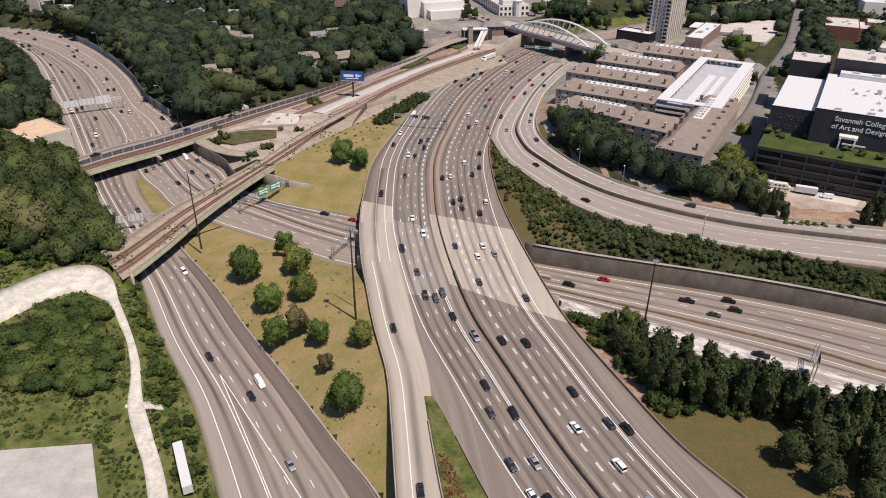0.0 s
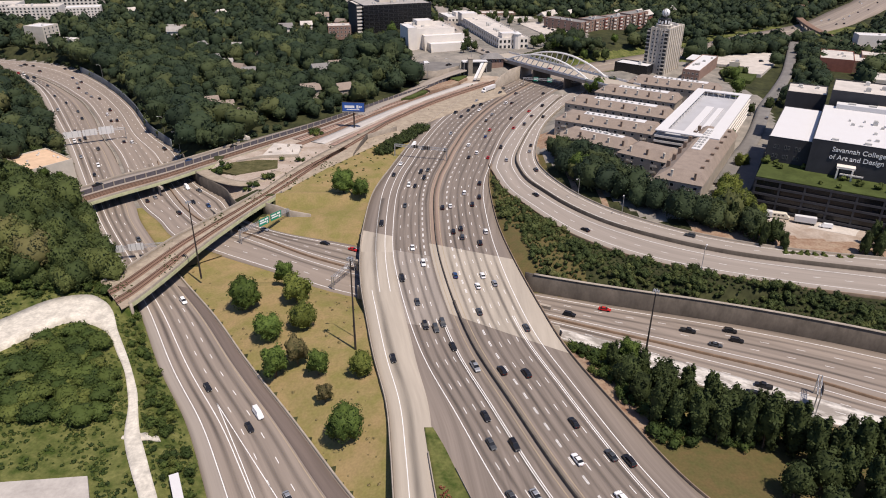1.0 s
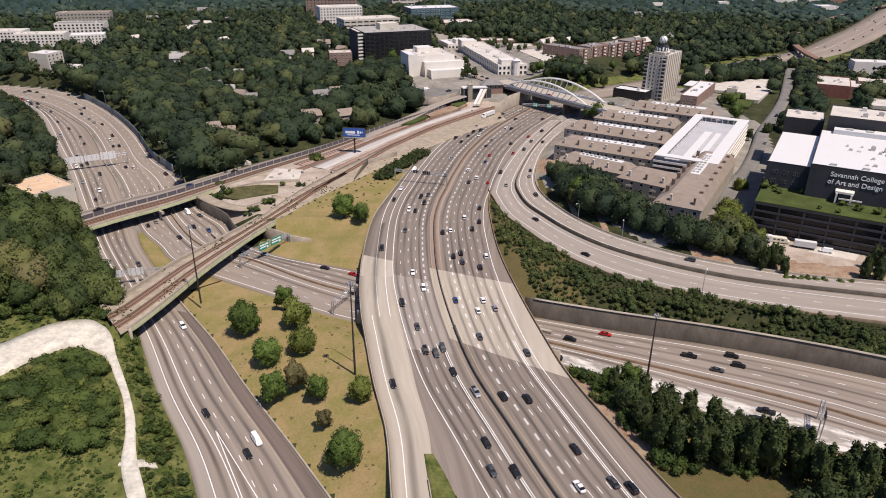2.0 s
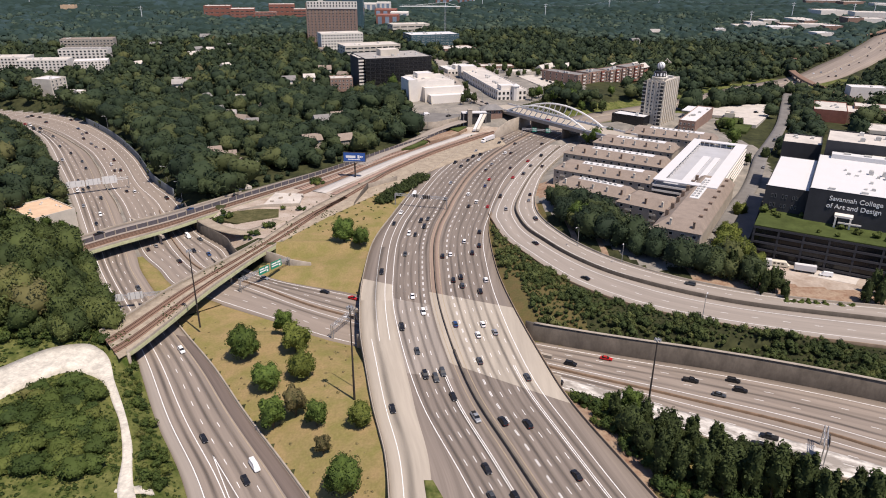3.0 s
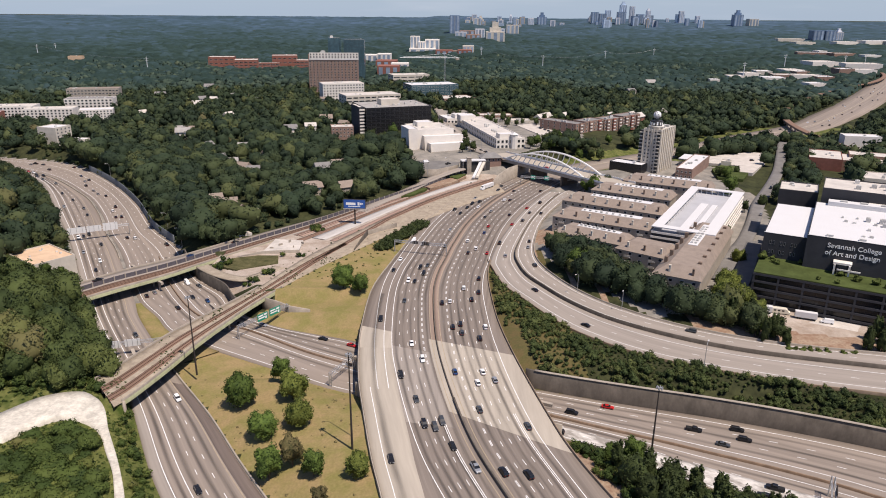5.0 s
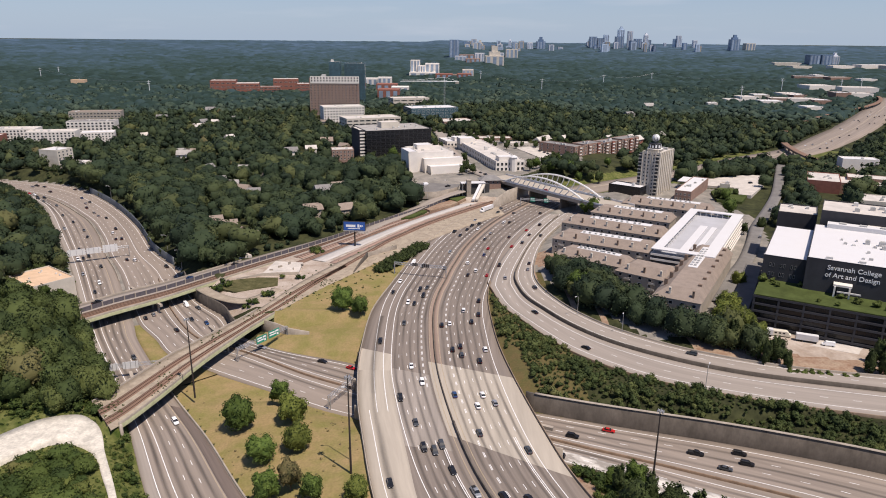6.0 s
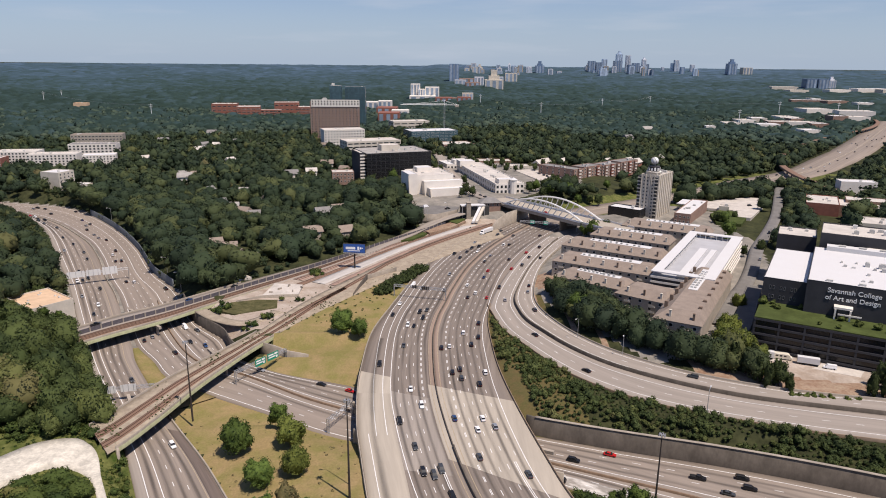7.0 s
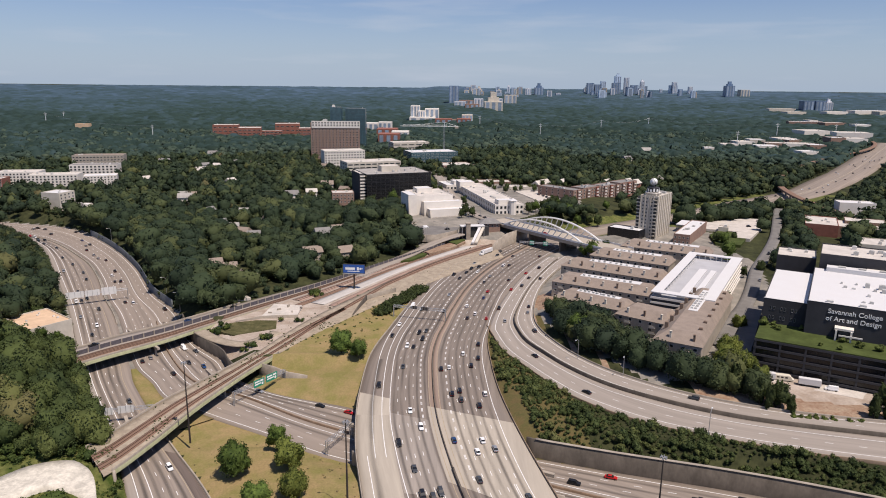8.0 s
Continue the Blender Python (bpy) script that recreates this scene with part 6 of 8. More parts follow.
# -- the college with its garage below a lawn deck --
def college():
    root = tagged(new("college_building"), "charcoal college building with white roof and white lettering", "college")
    block(root, 20, 67, 17.5, 31.7, CHARCOAL, ROOF_WHITE, 0.35, 0, 27)
    block(root, 95, 74, 17.5, 35.4, CHARCOAL, ROOF_WHITE, 0.35, 20, 20.5)
    bm = bmesh.new()
    box(bm, 19.94, 19.996, 27.2, 94.2, 31.9, 35.6)
    part("roof_upstand", bm, ROOF_WHITE, root, "white membrane turned up the step between two roofs")
    for x0, x1, y, z in ((-0.1, 20, 26.92, 32.05), (20, 115.1, 20.42, 35.75)):
        bm = bmesh.new()
        box(bm, x0, x1, y, y + 0.6, z, z + 0.1)
        part("coping", bm, ROOF_WHITE, root)
    me = window_mesh(0.9, 1.9, GLASS, FRAME_GREY)
    for z in (21.3, 26.2):
        for i in range(3):
            for d in (0, 1.6):
                o = new("window", me)
                o.parent = root
                o.matrix_basis = pose(3.6 + 5.0 * i + d, 27, z)
    bm = bmesh.new()
    for x0, x1, z0, z1 in ((33.4, 34.2, 19, 24.2), (39.8, 40.6, 19, 24.2)):
        box(bm, x0, x1, 15.5, 16.5, z0, z1)
    box(bm, 33, 41, 16, 20.5, 24.2, 25.2)
    part("porch", bm, STUCCO, root)
    bm = bmesh.new()
    box(bm, 35, 39, 16.5, 20.5, 19, 24)
    part("entrance", bm, FRAME_DARK, root)
    bm = bmesh.new()
    box(bm, 35, 45, 14.9, 15.3, 21.6, 22.3)
    part("canopy_sign", bm, STUCCO, root)
    for text, x, z, size in (("Savannah College", 29.2, 30.9, 3.25), ("of Art and Design", 28.6, 27.2, 3.25)):
        cu = bpy.data.curves.new("lettering", "FONT")
        cu.body, cu.size, cu.extrude, cu.offset = text, size, 0.12, 0.02
        tmp = bpy.data.objects.new("lettering", cu)
        scene.collection.objects.link(tmp)
        me = bpy.data.meshes.new_from_object(tmp.evaluated_get(bpy.context.evaluated_depsgraph_get()))
        bpy.data.objects.remove(tmp)
        me.materials.clear()
        me.materials.append(SIGN_WHITE)
        o = new("lettering", me)
        o.parent = root
        o["label"] = "raised white letters"
        o.matrix_basis = pose(x, 20.35, z, 90, 0, 0) 
    roof_units(root, 5, 60, 20, 35.5, 14, 4.0, 40, 50)
    roof_units(root, 8, 70, 50, 35.5, 16, 1.8, 24, 24)
    for i in range(5):
        bm = bmesh.new()
        box(bm, 28 + 14 * i, 31 + 14 * i, 22.5, 24.3, 35.5, 36.6)
        part("skylight", bm, UNIT, root)
    root.matrix_basis = pose(152.9, 315.7, 0, 0, 0, -30)
    g = tagged(new("parking_garage"), "long black parking garage with horizontal louvre bands", "parking garage")
    bm = bmesh.new()
    box(bm, 0.8, 130, 0.8, 20.4, -1, 18.6)
    part("core", bm, BLACK_GLASS, g)
    bm = bmesh.new()
    box(bm, 0, 130, 0, 20.45, 18.6, 19.0)
    box(bm, 0, 19.9, 20.45, 26.95, 17.5, 19.0)
    part("roof_slab", bm, LAWN, g, "clipped green lawn on the deck")
    for k in range(5):
        z = 0.5 + k * 3.75
        bm = bmesh.new()
        box(bm, -0.2, 130.2, -0.2, 0.5, z + 1.9, z + 2.9)
        part("parapet_band", bm, CHARCOAL, g)
        bm = bmesh.new()
        box(bm, -0.2, 0.5, 0.5, 20.4, z + 1.9, z + 2.9)
        part("parapet_band", bm, CHARCOAL, g)
    for i in range(12):
        bm = bmesh.new()
        box(bm, 11 * i, 11 * i + 0.9, -0.1, 0.8, -1, 18.6)
        part("pillar", bm, CHARCOAL, g)
    g.matrix_basis = pose(152.9, 315.7, 0, 0, 0, -30)
    m = root.matrix_basis
    r = random.Random(3)
    for u, v, s in ((1.5, 22, 1.0), (7, 19, 0.55), (9, 17, 0.5), (19, 24, 0.6), (37, 15, 0.7), (44, 11, 0.75), (52, 10.5, 0.75), (28, 4, 0.4), (36, 3, 0.45), (56, 8, 0.45), (66, 13, 0.5), (75, 9, 0.5), (6, 24, 0.5)):
        p = m @ Vector((u, v, 19.0))
        plant(BUSH_A, p.x, p.y, s, 18.98, group="shrubs on the lawn deck", label="small clipped green shrub on a lawn")


college()
CLEAR.append((345, 602, 24))
building(204, 398, 15, 14, -30, 3, 26, CHARCOAL, "low charcoal wing beside the warehouse building", ROOF_GREY, units=3, unit_size=2.0)
annex = building(220.5, 388.7, 95, 32, -30, 3, 43, CHARCOAL, "large charcoal warehouse building behind the college", ROOF_PALE, units=14, unit_size=3.5)
bm = bmesh.new()
box(bm, 24, 58, -1.8, 0, 37.0, 37.9)
part("canopy", bm, STUCCO, annex)
bm = bmesh.new()
box(bm, 4, 104, -8.5, -2.0, 30.0, 38.0)
part("plant_shed", bm, ROOF_WHITE, annex)
bm = bmesh.new()
for i in range(9):
    box(bm, 10 + 10 * i, 13.5 + 10 * i, -6.5, -4.0, 38.0, 38.7)
part("roof_vent", bm, UNIT, annex)
building(212, 422, 22, 26, -27.5, 3, 34, CHARCOAL, "charcoal side building with pale roof", ROOF_PALE, units=3)
rb = building(343, 638, 28, 48, -27, 3, 12, BRICK, "low red brick building with pale stepped roof", ROOF_PALE, 2, 6, 6, (2.0, 2.2), "l", units=3)
block(rb, 60, 36, 1, 11, BRICK_BROWN, ROOF_PALE, 0.6, 28.2, 6)
block(rb, 34, 22, 1, 13.5, BRICK_BROWN, ROOF_PALE, 0.6, 34, 26)
for k in range(7):
    bm = bmesh.new()
    box(bm, 33 + 7.4 * k, 37.5 + 7.4 * k, 5.6, 6.0, 3.6, 8.4)
    part("doorway", bm, FRAME_DARK, rb)
building(346, 556, 50, 30, -22, 3, 11, BEIGE, "low beige commercial building", ROOF_PALE, units=5)
building(430, 735, 36, 18, -12, 3, 16, STUCCO, "small white hall with pale roof", ROOF_WHITE, units=1)


# -- the tower with a round sign on its roof --
def tower():
    root = tagged(new("apartment_tower"), "pale twelve-storey tower with vertical ribs and a round rooftop sign", "tower")
    wid, dep, z0, z1 = 16.0, 34.0, 3.0, 42.0
    block(root, wid, dep, z0 - 1, z1, BEIGE, ROOF_PALE, 1.0)
    me = window_mesh(1.5, 1.7, GLASS, FRAME)
    for k in range(12):
        z = z0 + 1.2 + k * 3.2
        for x in (3.0, 6.2, 11.0, 14.2):
            o = new("window", me)
            o.parent = root
            o.matrix_basis = pose(x, 0, z)
        for i in range(7):
            o = new("window", me)
            o.parent = root
            o.matrix_basis = pose(wid, 2.6 + 4.5 * i, z, 0, 0, 90)
    for i in range(8):
        bm = bmesh.new()
        box(bm, wid, wid + 0.8, 0.2 + 4.5 * i, 1.2 + 4.5 * i, z0, z1 + 0.6)
        part("rib", bm, BEIGE, root)
    for x in (0.3, 4.4, 7.8, 9.4, 12.4, 16.0):
        bm = bmesh.new()
        box(bm, x, x + 0.5, -0.5, 0, z0, z1 + 0.6)
        part("rib", bm, BEIGE, root)
    for x0, x1 in ((-3.2, 0.0), (12.6, 15.6)):
        bm = bmesh.new()
        box(bm, x0, x1, -0.3 if x0 > 0 else 1.2, -0.02 if x0 > 0 else 11.0, z0 - 1, z1 - 1.0)
        shaft = part("balcony_recess", bm, FRAME_DARK, root, "dark glazed recess behind balconies")
        for k in range(12):
            bm = bmesh.new()
            z = z0 + 0.6 + k * 3.2
            box(bm, x0 - 0.1, x1 + 0.1, (-1.2 if x0 > 0 else 0.2), (-0.31 if x0 > 0 else 1.19), z, z + 0.9)
            part("balcony", bm, BEIGE, shaft)
    bm = bmesh.new()
    box(bm, 3, 13, 3, 13, z1, z1 + 2.6)
    part("penthouse", bm, BEIGE, root)
    for i, (px, py) in enumerate(((3, 18), (9, 17), (4, 24), (10, 25), (6, 29))):
        bm = bmesh.new()
        box(bm, px, px + 3.0, py, py + 2.4, z1 + 0.12, z1 + 1.6 + 0.5 * (i % 2))
        part("roof_unit", bm, UNIT, root)
    bm = bmesh.new()
    bmesh.ops.create_cone(bm, cap_ends=True, segments=28, radius1=6.6, radius2=6.6, depth=0.7, matrix=Matrix.Translation((8, 8, z1 + 2.95)))
    part("sign_plate", bm, STUCCO, root)
    bm = bmesh.new()
    for i in range(12):
        a = 6.2832 * i / 12
        m = Matrix.Translation((8 + 5.25 * math.cos(a), 8 + 5.25 * math.sin(a), z1 + 4.1)) @ Matrix.Rotation(a, 4, "Z")
        for v in box(bm, -0.1, 0.1, -0.75 + 0.15 * (i % 3), 0.75, 0, 2.0 + 0.8 * ((i * 5) % 3) / 2):
            v.co = m @ v.co
    part("lettering", bm, SIGN_WHITE, root, "white rooftop letters on a dark drum")
    bm = bmesh.new()
    bmesh.ops.create_cone(bm, cap_ends=True, segments=24, radius1=5.1, radius2=5.1, depth=4.4, matrix=Matrix.Translation((8, 8, z1 + 5.5)))
    part("sign_drum", bm, CHARCOAL, root)
    bm = bmesh.new()
    bmesh.ops.create_uvsphere(bm, u_segments=20, v_segments=12, radius=3.5, matrix=Matrix.Translation((8, 8, z1 + 12.2)))
    globe = part("globe", bm, SIGN_BACK, root, "pale round globe sign", smooth=True)
    bm = bmesh.new()
    for k in range(4):
        ring = Matrix.Translation((8, 8, z1 + 12.2)) @ Matrix.Rotation(0.785 * k, 4, "Z") @ Matrix.Rotation(1.2, 4, "X")
        pts = [ring @ Vector((3.62 * math.cos(0.349 * i), 3.62 * math.sin(0.349 * i), 0)) for i in range(19)]
        for p, q in zip(pts[:-1], pts[1:]):
            tube(bm, p, q, 0.16, 0.16, 4)
    part("globe_band", bm, DARK_STEEL, globe)
    bm = bmesh.new()
    for i in range(3):
        tube(bm, (8 + 2 * math.cos(2.1 * i), 8 + 2 * math.sin(2.1 * i), z1 + 7), (8 + 2 * math.cos(2.1 * i), 8 + 2 * math.sin(2.1 * i), z1 + 9), 0.25, 0.25, 6)
    part("globe_stand", bm, DARK_STEEL, root)
    root.matrix_basis = pose(176.5, 608, 0, 0, 0, -38)
    CLEAR.append((200, 618, 40))


tower()
building(150, 612, 30, 16, -38, 2, 12, BLACK_GLASS, "low dark glazed podium beside the tower", ROOF_WHITE, units=2)
lb = building(203, 590, 14, 74, -31, 3, 11, BRICK_BROWN, "low brick building with bright white roof", ROOF_WHITE, 2, 4, 12, units=5)
bm = bmesh.new()
box(bm, -9, -0.2, 48, 73, 10.2, 10.8)
part("canopy", bm, ROOF_WHITE, lb)
for k in range(6):
    bm = bmesh.new()
    tube(bm, (-8.5, 49 + 4.6 * k, 0), (-8.5, 49 + 4.6 * k, 10.2), 0.25, 0.25, 6)
    part("canopy_post", bm, STEEL, lb)
building(262, 640, 9, 9, -25, 3, 7, BEIGE, "small pale kiosk by the car park", ROOF_PALE, units=1)

# -- town beyond the motorway --
wh = building(-26, 668, 38, 42, 20, 9, 29, STUCCO, "large windowless white building with stepped blocks", ROOF_PALE, units=3)
block(wh, 44, 10, 8, 18, STUCCO, ROOF_WHITE, 0.6, 8, -18)
block(wh, 40, 7.6, 8, 24, STUCCO, ROOF_WHITE, 0.6, 5, -7.8)
block(wh, 9, 26, 8, 31, STUCCO, ROOF_WHITE, 0.6, -9.2, -2)
block(wh, 16, 14, 28, 33, STUCCO, ROOF_WHITE, 0.5, 8, 24)
for px, py, z1 in ((-9.7, -2.5, 30), (4.4, -8.3, 24), (7.4, -18.5, 18.4)):
    bm = bmesh.new()
    v = [bm.verts.new((px + dx, py + sy, sz)) for dx in (0, 0.9) for sy, sz in ((0, z1), (0, 8), (-3.4, 8))]
    for q in ((0, 1, 2), (5, 4, 3), (0, 3, 4, 1), (1, 4, 5, 2), (2, 5, 3, 0)):
        bm.faces.new([v[i] for i in q])
    bmesh.ops.recalc_face_normals(bm, faces=bm.faces)
    part("buttress", bm, BEIGE, wh)
bl = building(-86, 765, 77, 60, 22, 8, 37, BLACK_GLASS, "long black glass office block with flat roof", ROOF_GREY, 7, 14, 10, (5.2, 3.0), "f", BLACK_GLASS, FRAME_DARK, units=12)
block(bl, 5, 34, 7, 38, CHARCOAL, ROOF_PALE, 0.6, -7, 4)
for k in range(8):
    bm = bmesh.new()
    box(bm, -6.6, -0.6, 3.6, 4.0, 9.5 + 3.6 * k, 11.2 + 3.6 * k)
    part("concrete_band", bm, STUCCO, bl)
block(bl, 22, 16, 37, 43, BEIGE, ROOF_PALE, 0.5, 25, 25)
building(-122, 745, 24, 20, 12, 8, 19, BRICK_BROWN, "brown brick building with pale trim", ROOF_PALE, 3, 6, 4, (1.8, 1.8), units=2)
rt = building(52, 676, 30, 150, 14, 10, 20, STUCCO, "long white shop building with pale roof terraces", ROOF_PALE, 2, 7, 24, (2.6, 3.0), "fl", units=14)
block(rt, 16, 12, 19, 24, STUCCO, ROOF_WHITE, 0.6, 4, 2)
block(rt, 18, 16, 19, 25, STUCCO, ROOF_WHITE, 0.6, -2, 128)
bm = bmesh.new()
bmesh.ops.create_cone(bm, cap_ends=True, segments=8, radius1=3.6, radius2=3.6, depth=17, matrix=Matrix.Translation((18, -1.2, 16)))
turret = part("turret", bm, STUCCO, rt)
bm = bmesh.new()
bmesh.ops.create_cone(bm, cap_ends=True, segments=8, radius1=4.3, radius2=0.4, depth=2.2, matrix=Matrix.Translation((18, -1.2, 25.65)))
part("turret_roof", bm, ROOF_WHITE, turret)
building(81, 846, 25, 18, 2, 8, 13, BEIGE, "low beige shop behind a car park", ROOF_PALE, 1, 6, 2, (2.4, 2.4), "f", units=3)
building(46, 889, 42, 20, 3, 8, 13, BRICK_BROWN, "low brown shop building", ROOF_PALE, 1, 8, 2, (2.6, 2.4), "f", units=4)
ws = building(4, 836, 40, 34, 18, 9, 16, STUCCO, "white shop with columns and a raised middle", ROOF_WHITE, 1, 9, 5, (2.8, 3.6), "fl", units=4)
block(ws, 18, 14, 15, 20, STUCCO, ROOF_WHITE, 0.6, 11, 4)
CLEAR.append((118, 790, 40))
CLEAR.append((172, 752, 34))
for i, (x, y, wd, dp) in enumerate(((147, 768, 17.8, 52), (160.4, 780, 34, 18), (186.5, 801.5, 36, 19), (214, 826, 36, 18))):
    bf = building(x, y, wd, dp, 42, 7, 21 + i % 2, BRICK_BROWN, "red-brown brick flats with pale balconies and grey roof", SHINGLE_GREY, 4, int(wd / 4.5), 6, (2.0, 2.2), "fl", units=3, group="brick flats")
    for k in range(max(1, int(wd / 12))):
        bm = bmesh.new()
        px = wd * (k + 0.5) / max(1, int(wd / 12))
        box(bm, px - 2.4, px + 2.4, -1.6, 0, 5, 22.2)
        bay = part("bay", bm, BRICK if k % 2 else BRICK_BROWN, bf)
        for f in range(4):
            bm = bmesh.new()
            box(bm, px - 1.9, px + 1.9, -2.3, -1.61, 8.2 + 3.6 * f, 9.4 + 3.6 * f)
            part("balcony", bm, STUCCO, bay)
rng2 = random.Random(11)


def house(x, y, z, s, turn, wall_mat, roof_mat, label="small pale house with a pitched roof among trees"):
    root = tagged(new("house"), label, "house", "houses among trees")
    bm = bmesh.new()
    box(bm, -5 * s, 5 * s, -3.6 * s, 3.6 * s, -1.5, 5.2 * s)
    part("wall", bm, wall_mat, root)
    bm = bmesh.new()
    e = [(-5.6 * s, -4.2 * s, 5.0 * s), (5.6 * s, -4.2 * s, 5.0 * s), (5.6 * s, 4.2 * s, 5.0 * s), (-5.6 * s, 4.2 * s, 5.0 * s), (-5.4 * s, 0, 8.2 * s), (5.4 * s, 0, 8.2 * s)]
    v = [bm.verts.new(q) for q in e]
    for q in ((0, 1, 5, 4), (2, 3, 4, 5), (1, 2, 5), (3, 0, 4), (3, 2, 1, 0)):
        bm.faces.new([v[i] for i in q])
    part("roof", bm, roof_mat, root)
    me = window_mesh(1.2, 1.5, GLASS, FRAME)
    for px in (-3 * s, 0, 3 * s):
        for pz in (1.0, 3.6 * s - 0.4):
            o = new("window", me)
            o.parent = root
            o.matrix_basis = pose(px, -3.6 * s, pz)
    root.matrix_basis = pose(x, y, z, 0, 0, turn)
    CLEAR.append((x, y, 6.5 * s if y > 560 else 9))


for x, y, s, a in ((-308, 800, 1.2, 20), (-296, 806, 1.1, 20), (-318, 792, 1.0, 20), (-420, 1252, 1.6, 10), (-290, 930, 1.2, 60), (-212, 640, 1.1, 30), (-196, 628, 1.0, 10), (-178, 600, 1.1, -20), (-166, 588, 1.1, 15),
                   (-105, 590, 1.5, 25), (-94, 604, 1.3, 25), (-74, 612, 1.0, 30), (-205, 700, 1.2, 5), (-150, 880, 1.5, 10), 
                   (-155.5, 484, 1.0, 20), (-146, 472, 0.9, -35), (-133, 458, 0.9, 25), (-170, 494, 1.1, 25), (-102.4, 522, 1.4, 25), (-76, 528, 1.4, 30), (-293, 770, 1.5, 15), (-180, 806, 1.5, 20), (-161, 830, 1.3, 15), (-459, 1129, 1.6, 10), (-366, 1019, 1.5, 30), (310, 980, 1.4, 80), (330, 1240, 1.6, 30), (410, 1400, 1.8, 0)):
    house(x, y, float(base_height(np.array(x), np.array(y))), s, a, rng2.choice([STUCCO, BEIGE, STUCCO, STUCCO]) if y > 560 else TAUPE, rng2.choice([SHINGLE_GREY, SHINGLE, ROOF_PALE, ROOF_GREY]) if y > 560 else SHINGLE)
for x, y in ((122, 872), (130, 884), (157, 892), (180, 886), (213, 892), (242, 900), (250, 892)):
    house(x, y, 6.0, 1.55, 48, BRICK, ROOF_PALE, "brick town house with a pale ribbed gable roof")
for _ in range(18):
    x, y = rng2.uniform(-430, -110), rng2.uniform(560, 1150)
    if abs(x) < 0.56 * y and off(np.array([x]), np.array([y]), LOW_BANDS + RAIL_BANDS)[0] > 30:
        house(x, y, float(base_height(np.array(x), np.array(y))), rng2.uniform(0.9, 1.3), rng2.uniform(0, 180), rng2.choice([STUCCO, BEIGE]), rng2.choice([SHINGLE_GREY, ROOF_PALE, SHINGLE]))

# offices and towers farther out
building(-240, 1250, 86, 40, 4, 2, 66, BRICK_BROWN, "tall brown brick apartment slab with pale top floors", ROOF_PALE, 14, 14, 4, (3.0, 2.6), "fl", units=4, unit_size=8)
building(-238, 1249.4, 86, 2, 4, 60, 69, STUCCO, "pale crown storey of the brick slab", ROOF_PALE, 2, 16, 1, (2.4, 3.0), "f", units=0, keep_clear=False)
building(-232, 1420, 22, 30, 2, 2, 88, BLUE_GLASS, "glass office tower with pale core", ROOF_PALE, units=1, unit_size=8)
building(-208, 1470, 42, 30, 2, 2, 84, BLUE_GLASS, "blue-grey glass office tower", ROOF_GREY, 14, 6, 4, (4.6, 3.2), "f", BLUE_GLASS, FRAME_DARK, units=1)
building(-196, 1132, 68, 34, 20, 1, 27, STUCCO, "white office block with rows of square windows", ROOF_PALE, 6, 14, 4, (2.6, 2.2), "fl", units=3)
building(-142, 1012, 84, 40, 24, 2, 22, BEIGE, "grey parking structure with open decks", ROOF_PALE, 4, 9, 3, (7.4, 2.2), "fl", units=4)
building(-96, 1320, 72, 36, 20, 2, 26, BEIGE, "pale office building with long window bands", ROOF_PALE, 4, 5, 2, (12, 2.0), "fl", units=5)
building(-52, 1112, 80, 46, 20, 2, 28, BLUE_GLASS, "dark glass office building with pale roof", ROOF_WHITE, 5, 10, 5, (5.0, 2.6), "fl", BLUE_GLASS, FRAME, units=8)
building(0, 1040, 50, 40, 18, 2, 16, BRICK_BROWN, "low brick building with terraces", ROOF_PALE, 3, 10, 5, (2.4, 1.8), "fl", units=4)
for x, y, wd, dp, z1, a in ((-580, 1740, 62, 40, 30, 10), (-505, 1700, 55, 50, 26, 12), (-430, 1770, 62, 40, 33, 12), (-365, 1740, 50, 40, 24, 8), (-330, 1760, 34, 40, 38, 8), (-445, 1690, 50, 20, 20, 10)):
    building(x, y, wd, dp, a, 3, z1, BRICK, "red brick institutional block among trees", ROOF_PALE, 3, 5, 2, (8.0, 2.4), "f", units=3, group="brick institution")
building(-592, 900, 52, 30, 10, 2, 17, STUCCO, "white stucco flats with dark window bays", ROOF_PALE, 4, 12, 5, (2.4, 2.2), "f", units=4, group="white flats")
building(-540, 885, 60, 26, 12, 2, 16, STUCCO, "white stucco flats with dark window bays", ROOF_PALE, 4, 13, 5, (2.4, 2.2), "f", units=4, group="white flats")
building(-536, 980, 64, 26, 12, 2, 18, STUCCO, "white stucco flats with grey roof", SHINGLE_GREY, 4, 12, 5, (3.0, 2.4), "f", units=3, group="white flats")
building(-590, 1090, 76, 26, 14, 2, 20, TAUPE, "long tan block of flats with brown roof", SHINGLE, 4, 15, 5, (3.4, 2.0), "f", units=3, group="white flats")
building(-470, 890, 40, 22, 20, 2, 15, STUCCO, "white stucco flats with dark window bays", ROOF_WHITE, 4, 10, 4, (2.0, 1.9), "f", units=2, group="white flats")
building(-590, 860, 30, 24, 10, 2, 14, BRICK, "red brick flats behind trees", ROOF_PALE, 4, 8, 4, (2.0, 1.9), "f", units=2)
building(-431, 727, 23, 22, -14, 2, 19.5, BEIGE, "pale five-storey block of flats above trees", ROOF_WHITE, 5, 5, 4, (2.2, 2.0), "r", FRAME_DARK, units=3, unit_size=2)
building(-413, 738, 26, 10, -2, 2, 5, STUCCO, "long low white-roofed shed", ROOF_WHITE, units=1)
